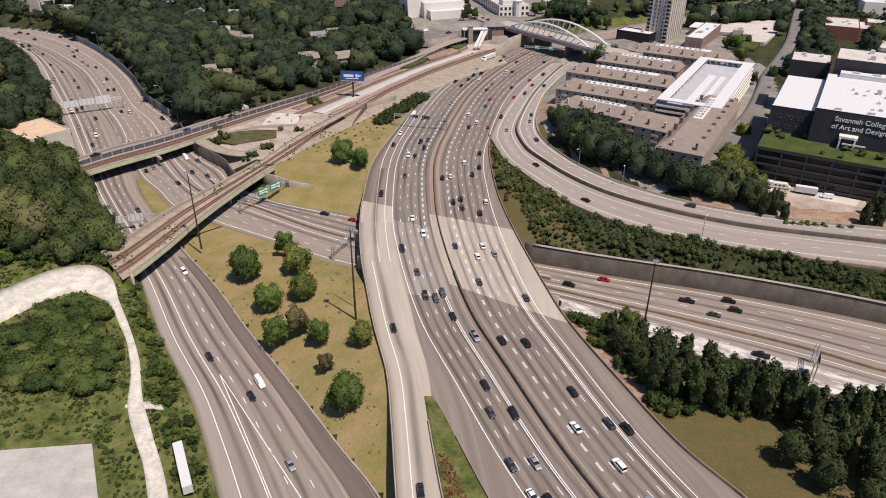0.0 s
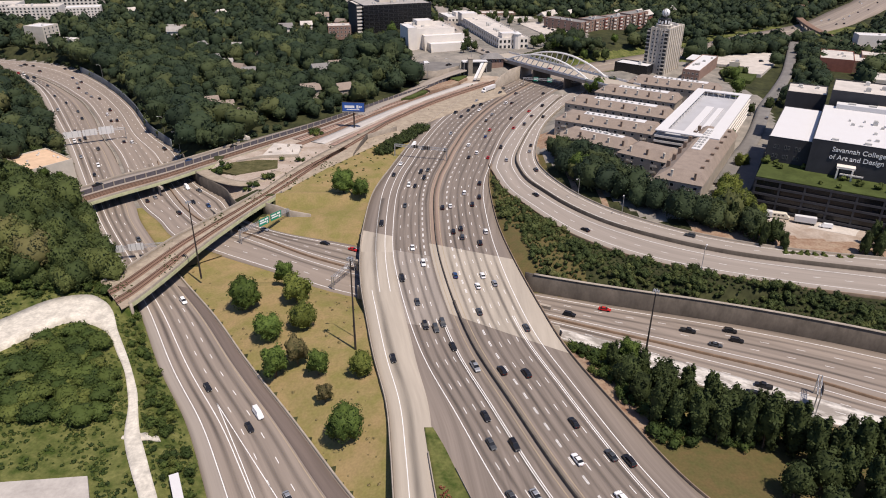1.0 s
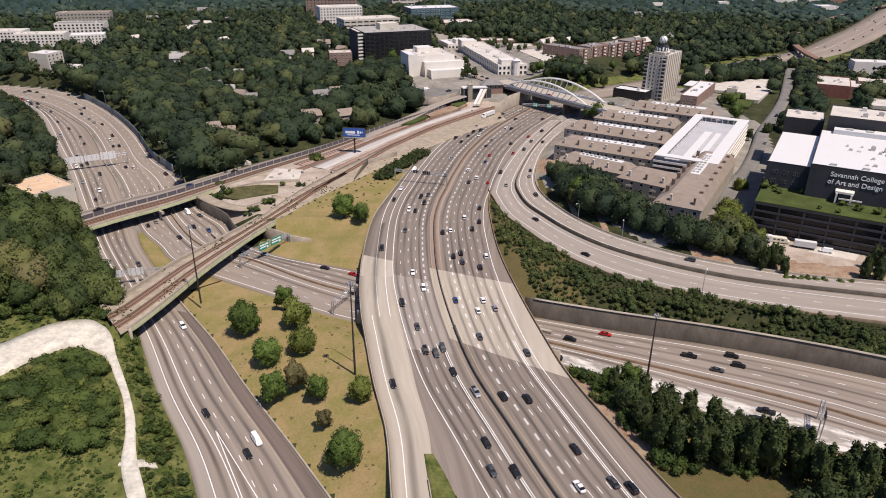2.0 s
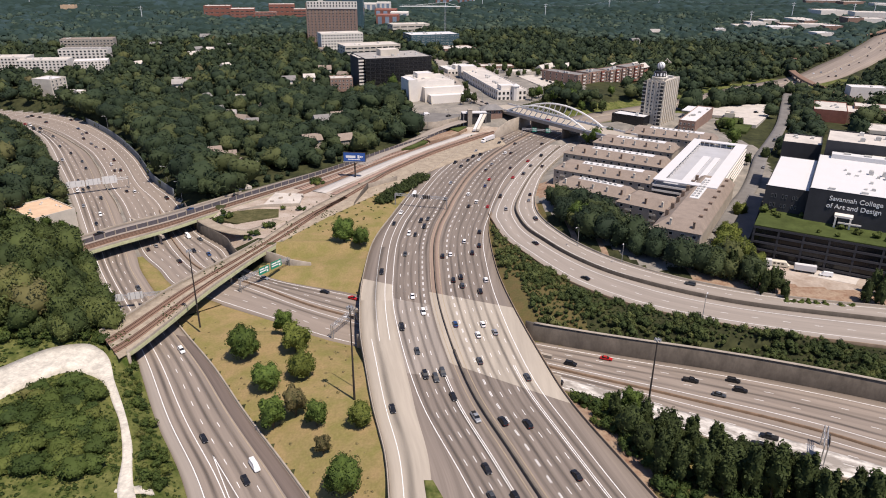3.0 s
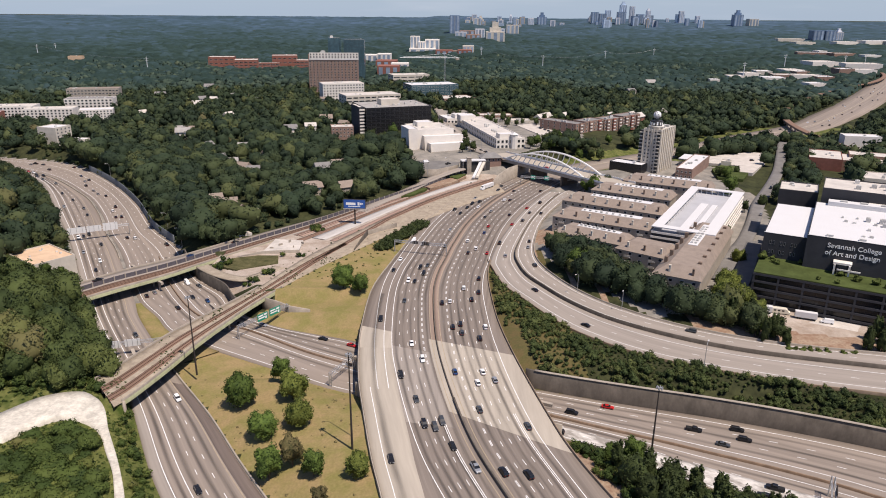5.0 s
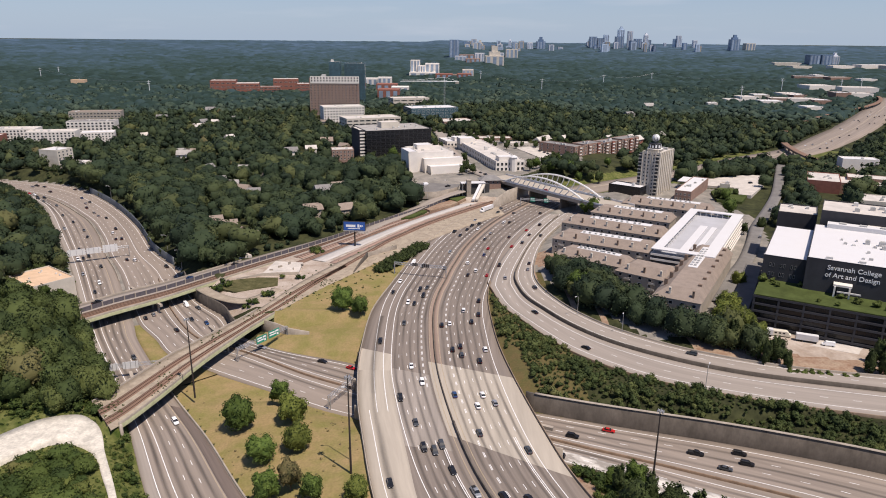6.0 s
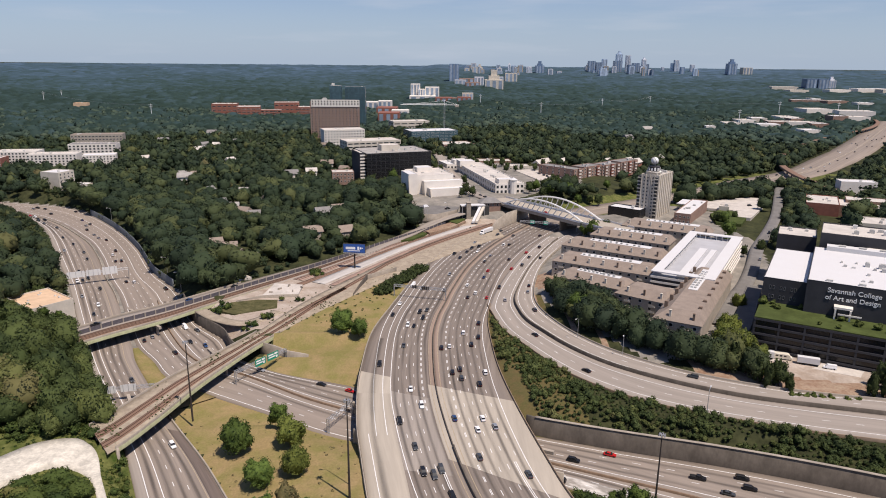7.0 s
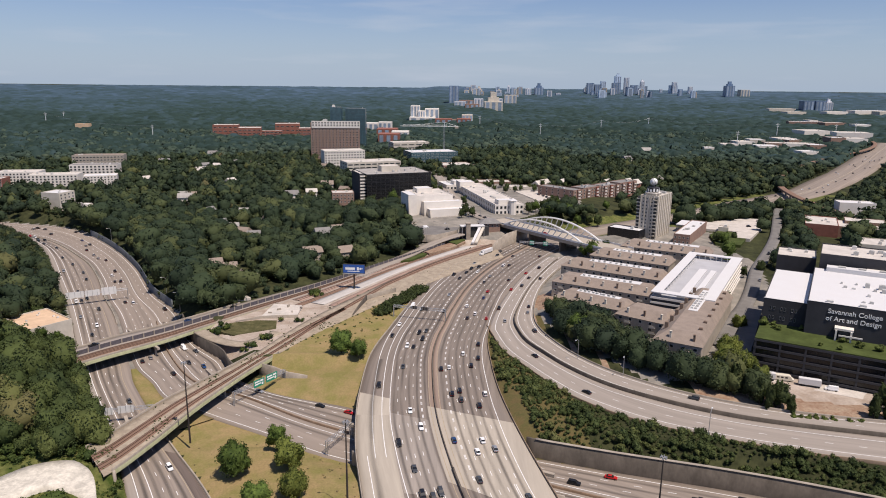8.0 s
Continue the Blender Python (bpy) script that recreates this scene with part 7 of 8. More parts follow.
building(-250, 371, 31, 23, -37, -4, 4.4, BEIGE, "low building with tan flat roof and vents", ROOF_TAN, units=7, unit_size=1.4, keep_clear=False)
CLEAR.append((-229, 371, 19))
for x, y, sc in ((-222, 346, 0.5), (-217, 351, 0.55), (-227, 341, 0.5), (-213, 357, 0.45)):
    plant(WOOD_B, x, y, sc, group="trees by the low building", label="small green tree beside a low tan-roofed building")
for x, y, wd, dp, h, roof in ((551, 1460, 20, 26, 6, ROOF_WHITE), (622, 1540, 34, 40, 6, ROOF_PALE), (679, 1597, 40, 40, 8, ROOF_PALE), (731, 1656, 36, 40, 8, ROOF_WHITE), (680, 1501, 46, 40, 7, ROOF_WHITE), (729, 1563, 44, 40, 8, ROOF_PALE), (808, 1677, 46, 46, 9, ROOF_PALE),
                              (765, 1557, 60, 40, 8, ROOF_PALE), (823, 1651, 36, 40, 8, ROOF_WHITE), (986, 1900, 74, 60, 12, ROOF_PALE), (815, 1573, 34, 36, 7, ROOF_PALE), (807, 1525, 40, 36, 8, ROOF_WHITE), (711, 1368, 34, 30, 9, ROOF_WHITE), (1033, 1826, 86, 60, 14, ROOF_PALE),
                              (929, 1664, 36, 40, 14, ROOF_WHITE), (958, 1668, 60, 40, 12, ROOF_PALE), (1153, 2329, 110, 40, 9, ROOF_WHITE), (1251, 2385, 30, 40, 9, ROOF_WHITE), (1244, 2275, 76, 40, 8, ROOF_PALE), (1400, 3014, 110, 50, 10, ROOF_PALE), (1377, 2805, 86, 40, 10, ROOF_PALE),
                              (1547, 2827, 100, 40, 9, ROOF_PALE), (1656, 2820, 150, 50, 12, ROOF_WHITE), (1721, 2763, 80, 50, 12, ROOF_PALE), (1307, 2215, 50, 40, 8, ROOF_WHITE)):
    zb = float(base_height(np.array(x), np.array(y)))
    building(x, y, wd, dp, rng2.uniform(-14, 14), zb, zb + h + 3, rng2.choice([STUCCO, STUCCO, BRICK_BROWN, BEIGE]), "low pale-roofed warehouse among trees", roof, units=2, group="pale warehouses")



def far_tower(x, y, wid, top, mat, turn=0, crown=False, deep=None, bands=3):
    z = float(base_height(np.array(x), np.array(y)))
    root = tagged(new("skyscraper"), "distant tower on the skyline", "skyscraper", "skyline")
    bm = bmesh.new()
    box(bm, -wid / 2, wid / 2, 0, deep or wid, z - 6, top)
    part("shaft", bm, mat, root)
    if crown:
        bm = bmesh.new()
        box(bm, -wid / 3.4, wid / 3.4, wid * 0.2, wid * 0.8, top, top + wid * 0.22)
        box(bm, -wid / 6, wid / 6, wid * 0.3, wid * 0.7, top + wid * 0.22, top + wid * 0.5)
        part("crown", bm, mat, root)
    for i in range(bands):
        px = wid * ((i + 0.5) / bands - 0.5)
        bm = bmesh.new()
        box(bm, px - wid * 0.27 / bands, px + wid * 0.27 / bands, -0.6, 0, z + 5, top - 3)
        part("window_strip", bm, FAR_GLASS, root)
    root.matrix_basis = pose(x, y, 0, 0, 0, turn)
    return root


# skyline colours have the distance haze mixed in, hence pale and bluish
FAR_GLASS = material("hazed_window_glass", (0.25, 0.31, 0.38), 0.3, vary=0.25, size=20, item=0.3, spec=0.5)
HAZED_GLASS = material("hazed_glass_tower", (0.42, 0.51, 0.61), 0.35, vary=0.2, size=20, item=0.2, spec=0.5)
HAZE_BLUE = material("haze_blue_tower", (0.12, 0.18, 0.27), 0.35, vary=0.2, size=20, item=0.2, spec=0.5)
FAR_STONE = material("hazed_tower_stone", (0.55, 0.56, 0.58), 0.85, vary=0.12, size=20, item=0.25)
TOWER_MATS = [FAR_STONE, HAZED_GLASS, FAR_STONE, TAUPE, HAZE_BLUE, BEIGE]
for i, (x, y, wd, top, mt) in enumerate(((45, 3300, 45, 127, HAZE_BLUE), (205, 2900, 75, 66, BEIGE), (100, 3200, 67, 63, BRICK_BROWN), (411, 4200, 24, 118, HAZED_GLASS), (501, 4200, 34, 111, FAR_STONE), (566, 4200, 50, 119, HAZE_BLUE), (893, 4300, 40, 148, HAZE_BLUE), (935, 4300, 34, 140, HAZE_BLUE), (970, 4300, 30, 160, HAZED_GLASS),
                                         (1058, 4300, 36, 190, HAZED_GLASS), (1040, 4250, 46, 150, HAZE_BLUE), (1112, 4300, 28, 182, FAR_STONE), (1163, 4300, 41, 138, HAZE_BLUE), (1208, 4300, 24, 160, FAR_STONE), (1402, 4300, 44, 140, HAZED_GLASS), (1402, 4290, 26, 158, FAR_STONE), (1504, 4300, 24, 132, FAR_STONE),
                                         (1625, 4000, 48, 140, HAZE_BLUE), (1711, 4000, 51, 119, BEIGE), (1561, 3000, 44, 80, HAZE_BLUE), (1612, 3000, 44, 80, HAZE_BLUE), (1655, 3010, 30, 74, FAR_STONE))):
    far_tower(x, y, wd, top, mt, 0, i % 4 == 1)
for i in range(48):
    x = rng2.choice([rng2.uniform(130, 700), rng2.uniform(760, 1560), rng2.uniform(130, 520), rng2.uniform(860, 1240)])
    y = rng2.uniform(3900, 4500)
    far_tower(x, y, rng2.uniform(14, 38), float(base_height(np.array(x), np.array(y))) + rng2.uniform(14, 46) + (8 if x > 860 else 0), rng2.choice(TOWER_MATS), 0, rng2.random() < 0.2, bands=1)
for x, y, wd, top, mt in ((-95, 2300, 30, 66, STUCCO), (-74, 2290, 24, 50, STUCCO), (-40, 2300, 46, 56, STUCCO), (-70, 2250, 84, 30, STUCCO), (-1, 2100, 51, 33, BRICK), (30, 2120, 34, 31, BRICK_BROWN), (60, 2110, 42, 34, BRICK), (72, 2160, 34, 44, BEIGE), (-200, 1900, 40, 30, STUCCO), (-160, 1880, 36, 34, STUCCO), (-140, 1700, 50, 28, BRICK), (-120, 1500, 46, 30, BRICK), (-104, 1640, 40, 26, STUCCO), (120, 3000, 60, 52, BRICK_BROWN), (70, 3080, 50, 60, FAR_STONE), (150, 3050, 40, 74, FAR_STONE), (250, 3300, 50, 70, FAR_STONE), (330, 3500, 60, 84, BEIGE)):
    far_tower(x, y, wd, top, mt)


# -- a tower crane over a building site, and power masts above the woods --
def tower_crane(x, y):
    root = tagged(new("tower_crane"), "slim grey tower crane above an unfinished building", "crane")
    bm = bmesh.new()
    for px, py in ((-0.9, -0.9), (0.9, -0.9), (0.9, 0.9), (-0.9, 0.9)):
        tube(bm, (px, py, 0), (px, py, 66), 0.22, 0.22, 5)
    for k in range(22):
        for px in (-0.9, 0.9):
            tube(bm, (px, -0.9, 3.0 * k), (px, 0.9, 3.0 * k + 3), 0.1, 0.1, 4)
            tube(bm, (-0.9, px, 3.0 * k), (0.9, px, 3.0 * k + 3), 0.1, 0.1, 4)
    part("mast", bm, STEEL, root)
    bm = bmesh.new()
    tube(bm, (-74, 0, 67), (24, 0, 67), 0.5, 0.5, 6)
    tube(bm, (-70, 0, 69), (4, 0, 69), 0.25, 0.25, 5)
    tube(bm, (0, 0, 66), (0, 0, 74), 0.5, 0.2, 6)
    tube(bm, (0, 0, 74), (-50, 0, 69), 0.15, 0.15, 4)
    tube(bm, (0, 0, 74), (22, 0, 67.4), 0.15, 0.15, 4)
    part("jib", bm, SIGN_WHITE, root)
    bm = bmesh.new()
    box(bm, 18, 24, -1.2, 1.2, 63.5, 66.6)
    part("counterweight", bm, WALL_CONCRETE, root)
    root.matrix_basis = pose(x, y, 0, 0, 0, 3)


tower_crane(0.5, 1180)


def power_mast(x, y, top):
    root = tagged(new("power_mast"), "tall pale steel mast above the woods", "power mast", "power masts")
    z = float(base_height(np.array(x), np.array(y)))
    bm = bmesh.new()
    tube(bm, (0, 0, z - 1), (0, 0, top), 1.1, 0.5, 7)
    part("pole", bm, SIGN_BACK, root)
    for k in range(2):
        bm = bmesh.new()
        tube(bm, (-4.5 + k, 0, top - 3 - 4.5 * k), (4.5 - k, 0, top - 3 - 4.5 * k), 0.35, 0.35, 5)
        part("cross_arm", bm, SIGN_BACK, root)
    root.matrix_basis = pose(x, y, 0)


MASTS = ((-1164, 2035, 44), (-1247, 2285, 36), (-689, 1640, 36), (105, 2044, 46), (247, 1783, 40), (474, 2101, 36), (641, 2184, 40), (658, 1554, 41), (845, 1763, 48), (1067, 1893, 40), (1125, 1901, 43))
for q in MASTS:
    power_mast(*q)


def power_line(a, b, label="thin power cable sagging between two masts"):
    bm = bmesh.new()
    a, b = Vector(a), Vector(b)
    pts = [a.lerp(b, i / 12) - Vector((0, 0, 9 * 4 * (i / 12) * (1 - i / 12))) for i in range(13)]
    for p, q in zip(pts[:-1], pts[1:]):
        tube(bm, p, q, 0.14, 0.14, 4)
    tagged(part("power_cable", bm, STEEL), label, "power cable", "power cables")


for a, b in ((0, 2), (3, 4), (4, 5), (5, 6), (6, 8)):
    (xa, ya_, za), (xb, yb_, zb) = MASTS[a], MASTS[b]
    power_line((xa, ya_, za - 3), (xb, yb_, zb - 3))
building(-1003, 1889, 36, 18, 4, float(base_height(np.array(-1003.0), np.array(1889.0))), float(base_height(np.array(-1003.0), np.array(1889.0))) + 15, ROOF_TAN, "low tan building among far woods", ROOF_TAN, units=1)


# -- open lots, streets and the railway station --
def slab(name, pts, z, mat, label, category="pavement"):
    """A paved area with a kerb's thickness, from its corners."""
    bm = bmesh.new()
    zs = [land_at(x, y) + 0.5 if z is None else z for x, y in pts]
    top = [bm.verts.new((x, y, h)) for (x, y), h in zip(pts, zs)]
    low = [bm.verts.new((x, y, h - 3.5)) for (x, y), h in zip(pts, zs)]
    bm.faces.new(top)
    for i in range(len(pts)):
        j = (i + 1) % len(pts)
        bm.faces.new((low[i], low[j], top[j], top[i]))
    bmesh.ops.recalc_face_normals(bm, faces=bm.faces)
    return tagged(part(name, bm, mat), label, category, kind="structure")


def street(name, line, half, zs, mat, label):
    c = spline(line, 8)
    s = np.interp(np.linspace(0, 1, len(c)), np.linspace(0, 1, len(zs)), zs)
    return tagged(strip(name, shifted(c, half), shifted(c, -half), s, mat, 4, 0.8), label, "street", kind="structure")


street("street_town", [(60, 615), (44, 640), (30, 668), (16, 745), (2, 850), (-8, 960), (-30, 1100)], 6, (13, 12.5, 12.2, 12, 11.6, 11.6, 11.6), RAMP_CONCRETE, "pale town street leading from the arched bridge")
street("street_college", [(150, 346), (169, 380), (194, 418), (217, 460), (240, 505), (268, 551), (300, 606), (330, 665), (360, 727), (396, 800)], 4.6, (2.6, 3, 3.3, 3.5, 3.7, 3.9, 4.1, 4.2, 4.0, 3.4), TARMAC, "grey street beside the college")
slab("lot_college", [(138, 312), (204, 277), (260, 250), (272, 262), (160, 314), (152, 318)], 1.6, PALE_LOT, "sandy yard before the garage")
slab("lot_college_side", [(153, 322), (166, 344), (200, 408), (192, 411), (158, 350), (147, 330)], 3.9, TARMAC, "grey parking strip beside the college")
slab("lot_hotel", [(250, 650), (266, 684), (318, 705), (332, 700), (310, 653), (278, 606), (266, 612), (276, 640)], 3.9, PALE_LOT, "wide pale empty parking lot")
slab("lot_corner", [(-146, 436), (-140, 441), (-124, 424), (-131, 419)], 1.9, PALE_LOT, "pale driveway beside the railway fence")
slab("lot_retail", [(86, 828), (120, 845), (144, 762), (138, 735), (116, 726), (100, 781)], 11.2, PALE_LOT, "pale parking lot behind the shops")
YARD_SLAB = material("weathered_yard_slab", (0.42, 0.385, 0.345), 0.92, vary=0.2, size=7, fine=0.16, fine_size=0.9, tint=(0.47, 0.435, 0.39))
slab("lot_track_end", [(-150, 80), (-118.5, 134), (-95.2, 136.6), (-85.6, 118.5), (-66, 80)], -0.9, YARD_SLAB, "pale grey concrete yard among weeds")
GRAVEL = material("pale_gravel", (0.55, 0.51, 0.43), 0.95, vary=0.2, size=4, fine=0.22, fine_size=1.0)
n = 90
ta, tb = by_length(trail_out, n), by_length(trail_in, n)
tz = np.maximum(land_height(ta[:, 0], ta[:, 1]), land_height(tb[:, 0], tb[:, 1])) + 0.85
steps = np.arange(n)
wob = np.stack([0.2 * np.sin(0.31 * steps + 1.3 * np.sin(0.17 * steps)), 0.2 * np.sin(0.37 * steps + 2 + np.sin(0.23 * steps))])[:, :, None] * [1.0, 0.7]
tagged(strip("gravel_track", tb + wob[0], ta + wob[1], tz, GRAVEL, 4, 3.0), "pale gravel track curving through weeds", "track", kind="structure")
px = np.linspace(-92.6, -81.6, 12)
ends = 1.5 * np.sqrt(np.maximum(0.02, 1 - ((px + 87.1) / 5.6) ** 2)) + 0.25 * np.sin(3.1 * px)
lower, upper = np.c_[px, 152.3 - ends], np.c_[px, 152.3 + ends]
tagged(strip("gravel_patch", upper, lower, np.maximum(land_height(px, lower[:, 1]), land_height(px, upper[:, 1])) + 0.45, GRAVEL, 2, 0.5), "pale trampled gravel beside the track", "gravel", kind="structure")


def station():
    root = tagged(new("railway_station"), "small brick station with white canopy and covered stairs", "railway station")
    bm = bmesh.new()
    box(bm, 14, 32, 8, 19, 0, 14.5)
    part("wall", bm, BRICK_BROWN, root)
    bm = bmesh.new()
    v = [bm.verts.new(q) for q in ((12.6, 6.6, 14.4), (33.4, 6.6, 14.4), (33.4, 20.4, 14.4), (12.6, 20.4, 14.4), (19, 13.5, 18.4), (27, 13.5, 18.4))]
    for q in ((0, 1, 5, 4), (2, 3, 4, 5), (1, 2, 5), (3, 0, 4), (3, 2, 1, 0)):
        bm.faces.new([v[i] for i in q])
    part("roof", bm, SHINGLE_GREY, root)
    me = window_mesh(1.6, 2.2, GLASS, FRAME)
    for k in range(4):
        o = new("window", me)
        o.parent = root
        o.matrix_basis = pose(16.6 + 4.2 * k, 8, 11.4)
    bm = bmesh.new()
    box(bm, -6, 16, 0, 7.5, 13.4, 14.1)
    canopy = part("canopy", bm, ROOF_WHITE, root)
    for px in (-5, 2, 9, 15):
        bm = bmesh.new()
        box(bm, px, px + 0.5, 0.3, 0.8, 0, 13.4)
        part("canopy_post", bm, STEEL, canopy)
    bm = bmesh.new()
    box(bm, -1.6, 2.2, -2.6, 1.4, 0, 16.8)
    box(bm, -1.9, 2.5, -2.9, 1.7, 16.8, 17.3)
    part("lift_tower", bm, WALL_CONCRETE, root)
    for px, mat in ((4.4, ROOF_WHITE), (7.6, BEIGE)):
        bm = bmesh.new()
        v = [bm.verts.new((px + dx + sx, sy, sz + dz)) for dz in (0, -1.5) for dx, sx, sy, sz in ((6, 0, 1, 13.2), (8.4, 0, 1, 13.2), (2.4, -4, -15, 3.2), (0, -4, -15, 3.2))]
        for q in ((0, 1, 2, 3), (7, 6, 5, 4), (0, 4, 5, 1), (1, 5, 6, 2), (2, 6, 7, 3), (3, 7, 4, 0)):
            bm.faces.new([v[i] for i in q])
        bmesh.ops.recalc_face_normals(bm, faces=bm.faces)
        part("covered_stairs", bm, mat, root)
    # shade of the open space under the canopy, built as a dark box
    bm = bmesh.new()
    box(bm, -6, 20, 1.6, 7.4, -0.4, 12.6)
    part("undercroft", bm, FRAME_DARK, root, "solid dark block standing in for the shaded opening below the platform")
    root.matrix_basis = pose(22, 600, 0, 0, 0, 10)


slab("lawn_hotel", [(240, 588), (248, 624), (263, 641), (281, 634), (274, 606), (259, 581)], 3.7, LAWN, "green lawn before the empty parking lot", "lawn")
station()
slab("lot_station", [(-30, 626), (-12, 660), (18, 640), (12, 606), (-6, 586), (-22, 584)], 8.2, TARMAC, "dark car park behind a low wall")
wall("wall_station", np.array([(-22.5, 583.5), (-6, 585), (12.5, 605)], float), 3.0, 9.4, 0.5, WALL_CONCRETE, "pale concrete retaining wall of the car park")
wall("wall_station_back", np.array([(-31, 626), (-12.5, 661), (18, 641)], float), 7.0, 10.2, 0.5, WALL_CONCRETE, "pale concrete wall round the car park")
street("street_station", [(-60, 481), (-56.6, 489), (-41.2, 523), (-28.5, 544), (-11.4, 574.5), (3.4, 591), (17.3, 601)], 4.6, (0.6, 0.7, 0.9, 1.3, 2.6, 4.6, 7.4), RAMP_CONCRETE, "pale lane climbing beside the railway to the station")
slab("bank_station", [(-14.5, 552), (-4, 571), (8, 587), (17, 594), (20, 590), (7, 566), (-11, 546)], 2.2, SOIL, "bare red soil bank with patchy grass", "bank")
slab("bank_grass", [(5, 586), (14, 599), (20, 596), (12, 578)], 2.9, LAWN, "green grass on the bank below the station", "grass verge")
slab("verge_station", [(-33, 521), (-25, 534), (-16.5, 550), (-13, 546), (-24, 526)], 2.0, LAWN, "narrow green verge beside the railway", "grass verge")
GREY_GRAVEL = material("grey_gravel", (0.44, 0.41, 0.375), 0.95, vary=0.12, size=5, fine=0.2, fine_size=0.9, coords="UV", stretch=(1.0, 0.12, 1))
RED_BALLAST = material("reddish_ballast", (0.30, 0.205, 0.16), 0.95, vary=0.2, size=4, fine=0.2, fine_size=0.8, coords="UV", stretch=(1.0, 0.1, 1))
ya, yb = keep(over_near, 424, 572), keep(rail_far, 412, 588)
for name, f0, f1, z, m, label in (("gravel_strip", 0.46, 0.76, 0.50, GREY_GRAVEL, "wide strip of pale grey gravel along the railway"), ("ballast_strip", 0.03, 0.24, 0.52, RED_BALLAST, "reddish ballast beside the railway"), ("ballast_strip_inner", 0.86, 0.98, 0.52, RED_BALLAST, "reddish ballast beside the railway")):
    lane(name, ya, yb, f0, f1, z, m, label)
for f in (0.10, 0.17, 0.34, 0.40):
    tagged(wall_along("rail", between(ya, yb, f, 120), 0.5, 0.74, 0.22, RUST), "rusty steel rail on the track bed", "rail", "rails", "structure")
slab("ruin_floor", [(-108, 389), (-87, 391), (-88, 410), (-106, 412)], 1.7, PALE_LOT, "cracked pale floor of a pulled-down building", "ruin")
wall("wall_ruin", np.array([(-122, 382), (-108, 388.4), (-97, 389.6), (-86.4, 390.6)], float), -2.0, np.array([0.6, 1.9, 2.2, 2.1]), 0.5, WALL_CONCRETE, "low broken concrete wall before a bare floor")
for q in range(5):
    bm = bmesh.new()
    box(bm, -1.2 - 0.3 * (q % 2), 1.0, -0.25, 0.25, 0, 0.8 + 0.35 * (q % 3))
    stub = tagged(part("wall_stub", bm, WALL_CONCRETE), "broken stub of wall on the bare floor", "wall stub", "wall stubs")
    stub.matrix_basis = pose(-104 + 4.2 * q, 394 + 3.1 * ((q * 2) % 5), 1.7, 0, 0, 35 * q)
slab("ruin_grass", [(-128, 367), (-124, 380), (-110, 385), (-98, 385), (-95, 371), (-106, 366), (-116, 360)], 0.36, ROUGH, "rough olive grass below a broken wall", "grass")
path = spline([(-137, 366), (-128, 357), (-117, 349.5), (-107, 347), (-99, 355), (-93, 366)], 3)
tagged(strip("dirt_track", shifted(path, 3.4), shifted(path, -3.4), 0.5, DIRT, 3, 0.5), "pale sandy track bending round the cutting", "track", kind="structure")


def rail_viaduct():
    root = tagged(new("rail_viaduct"), "brown curved railway viaduct crossing the far motorway", "viaduct")
    c = spline([(1200, 2150), (1137, 1956), (1050, 1695), (935, 1516), (800, 1375), (660, 1225), (556, 1098), (514, 1039), (458, 932), (432, 846), (421, 771), (418, 690)], 8)
    d = wall_along("deck", c, 7.5, 9.6, 8.0, BALLAST)
    d.parent = root
    for q in c[::3]:
        bm = bmesh.new()
        tube(bm, (q[0], q[1], 0), (q[0], q[1], 7.6), 1.2, 1.2, 10)
        part("pier", bm, WALL_CONCRETE, root)


rail_viaduct()

# ---- far woods, kept clear of roads and buildings ----
town_line = spline([(60, 615), (44, 640), (30, 668), (16, 745), (2, 850), (-8, 960)], 8)


def town_gap(x, y):
    return float(off(np.array([x]), np.array([y]), [band(shifted(town_line, 8), shifted(town_line, -8))])[0])


arng = np.random.default_rng(5)
college_street = spline([(150, 346), (194, 418), (240, 505), (268, 551), (300, 606), (330, 665), (396, 800)], 10)
street_band = band(shifted(college_street, 7), shifted(college_street, -7))


def wooded(x, y):
    """Where woods may stand: clear of roads, railways, streets and buildings."""
    ok = off(x, y, LOW_BANDS + HIGH_BANDS + RAIL_BANDS) > 3.5
    beyond = [band(shifted(road_line, road_half), shifted(road_line, -road_half))]
    ok &= off(x, y, beyond) > 4 + 6 * (x > 180) * (y < 900)
    ok &= (y < 780) | ((off(1.06 * x, 1.06 * y, beyond) > 1) & (off(1.1 * x, 1.1 * y, beyond) > 1))
    for k in (1.08, 1.15, 1.21):
        ok &= off(k * x, k * y, LOW_BANDS) > 2
    ok &= off(1.10 * x, 1.10 * y, RAIL_BANDS) > 2
    ok &= off(1.05 * x, 1.05 * y, [street_band]) > 3
    ok &= ~inside(x, y, np.array(TOWN)) & ~inside(x, y, np.array(FLATS))
    ok &= ~((x > -142) & (x > x_at(over_far, y) - 4) & (y < 625) & (x < 200))
    ok &= ~((y < 352) & (x > -262))
    ok &= ~((x > 0) & (y < 560) & (x < 150))
    for cx, cy, cr in CLEAR:
        ok &= np.hypot(x - cx, y - cy) > cr + (4 if cr < 14 else 0)
        if cr < 12.5:
            continue
        far = math.hypot(cx, cy)
        along = np.clip((x * cx + y * cy) / far, far - cr * 0.6 - 24, far)
        ok &= np.hypot(x - along * cx / far, y - along * cy / far) > cr * 0.72
    return ok


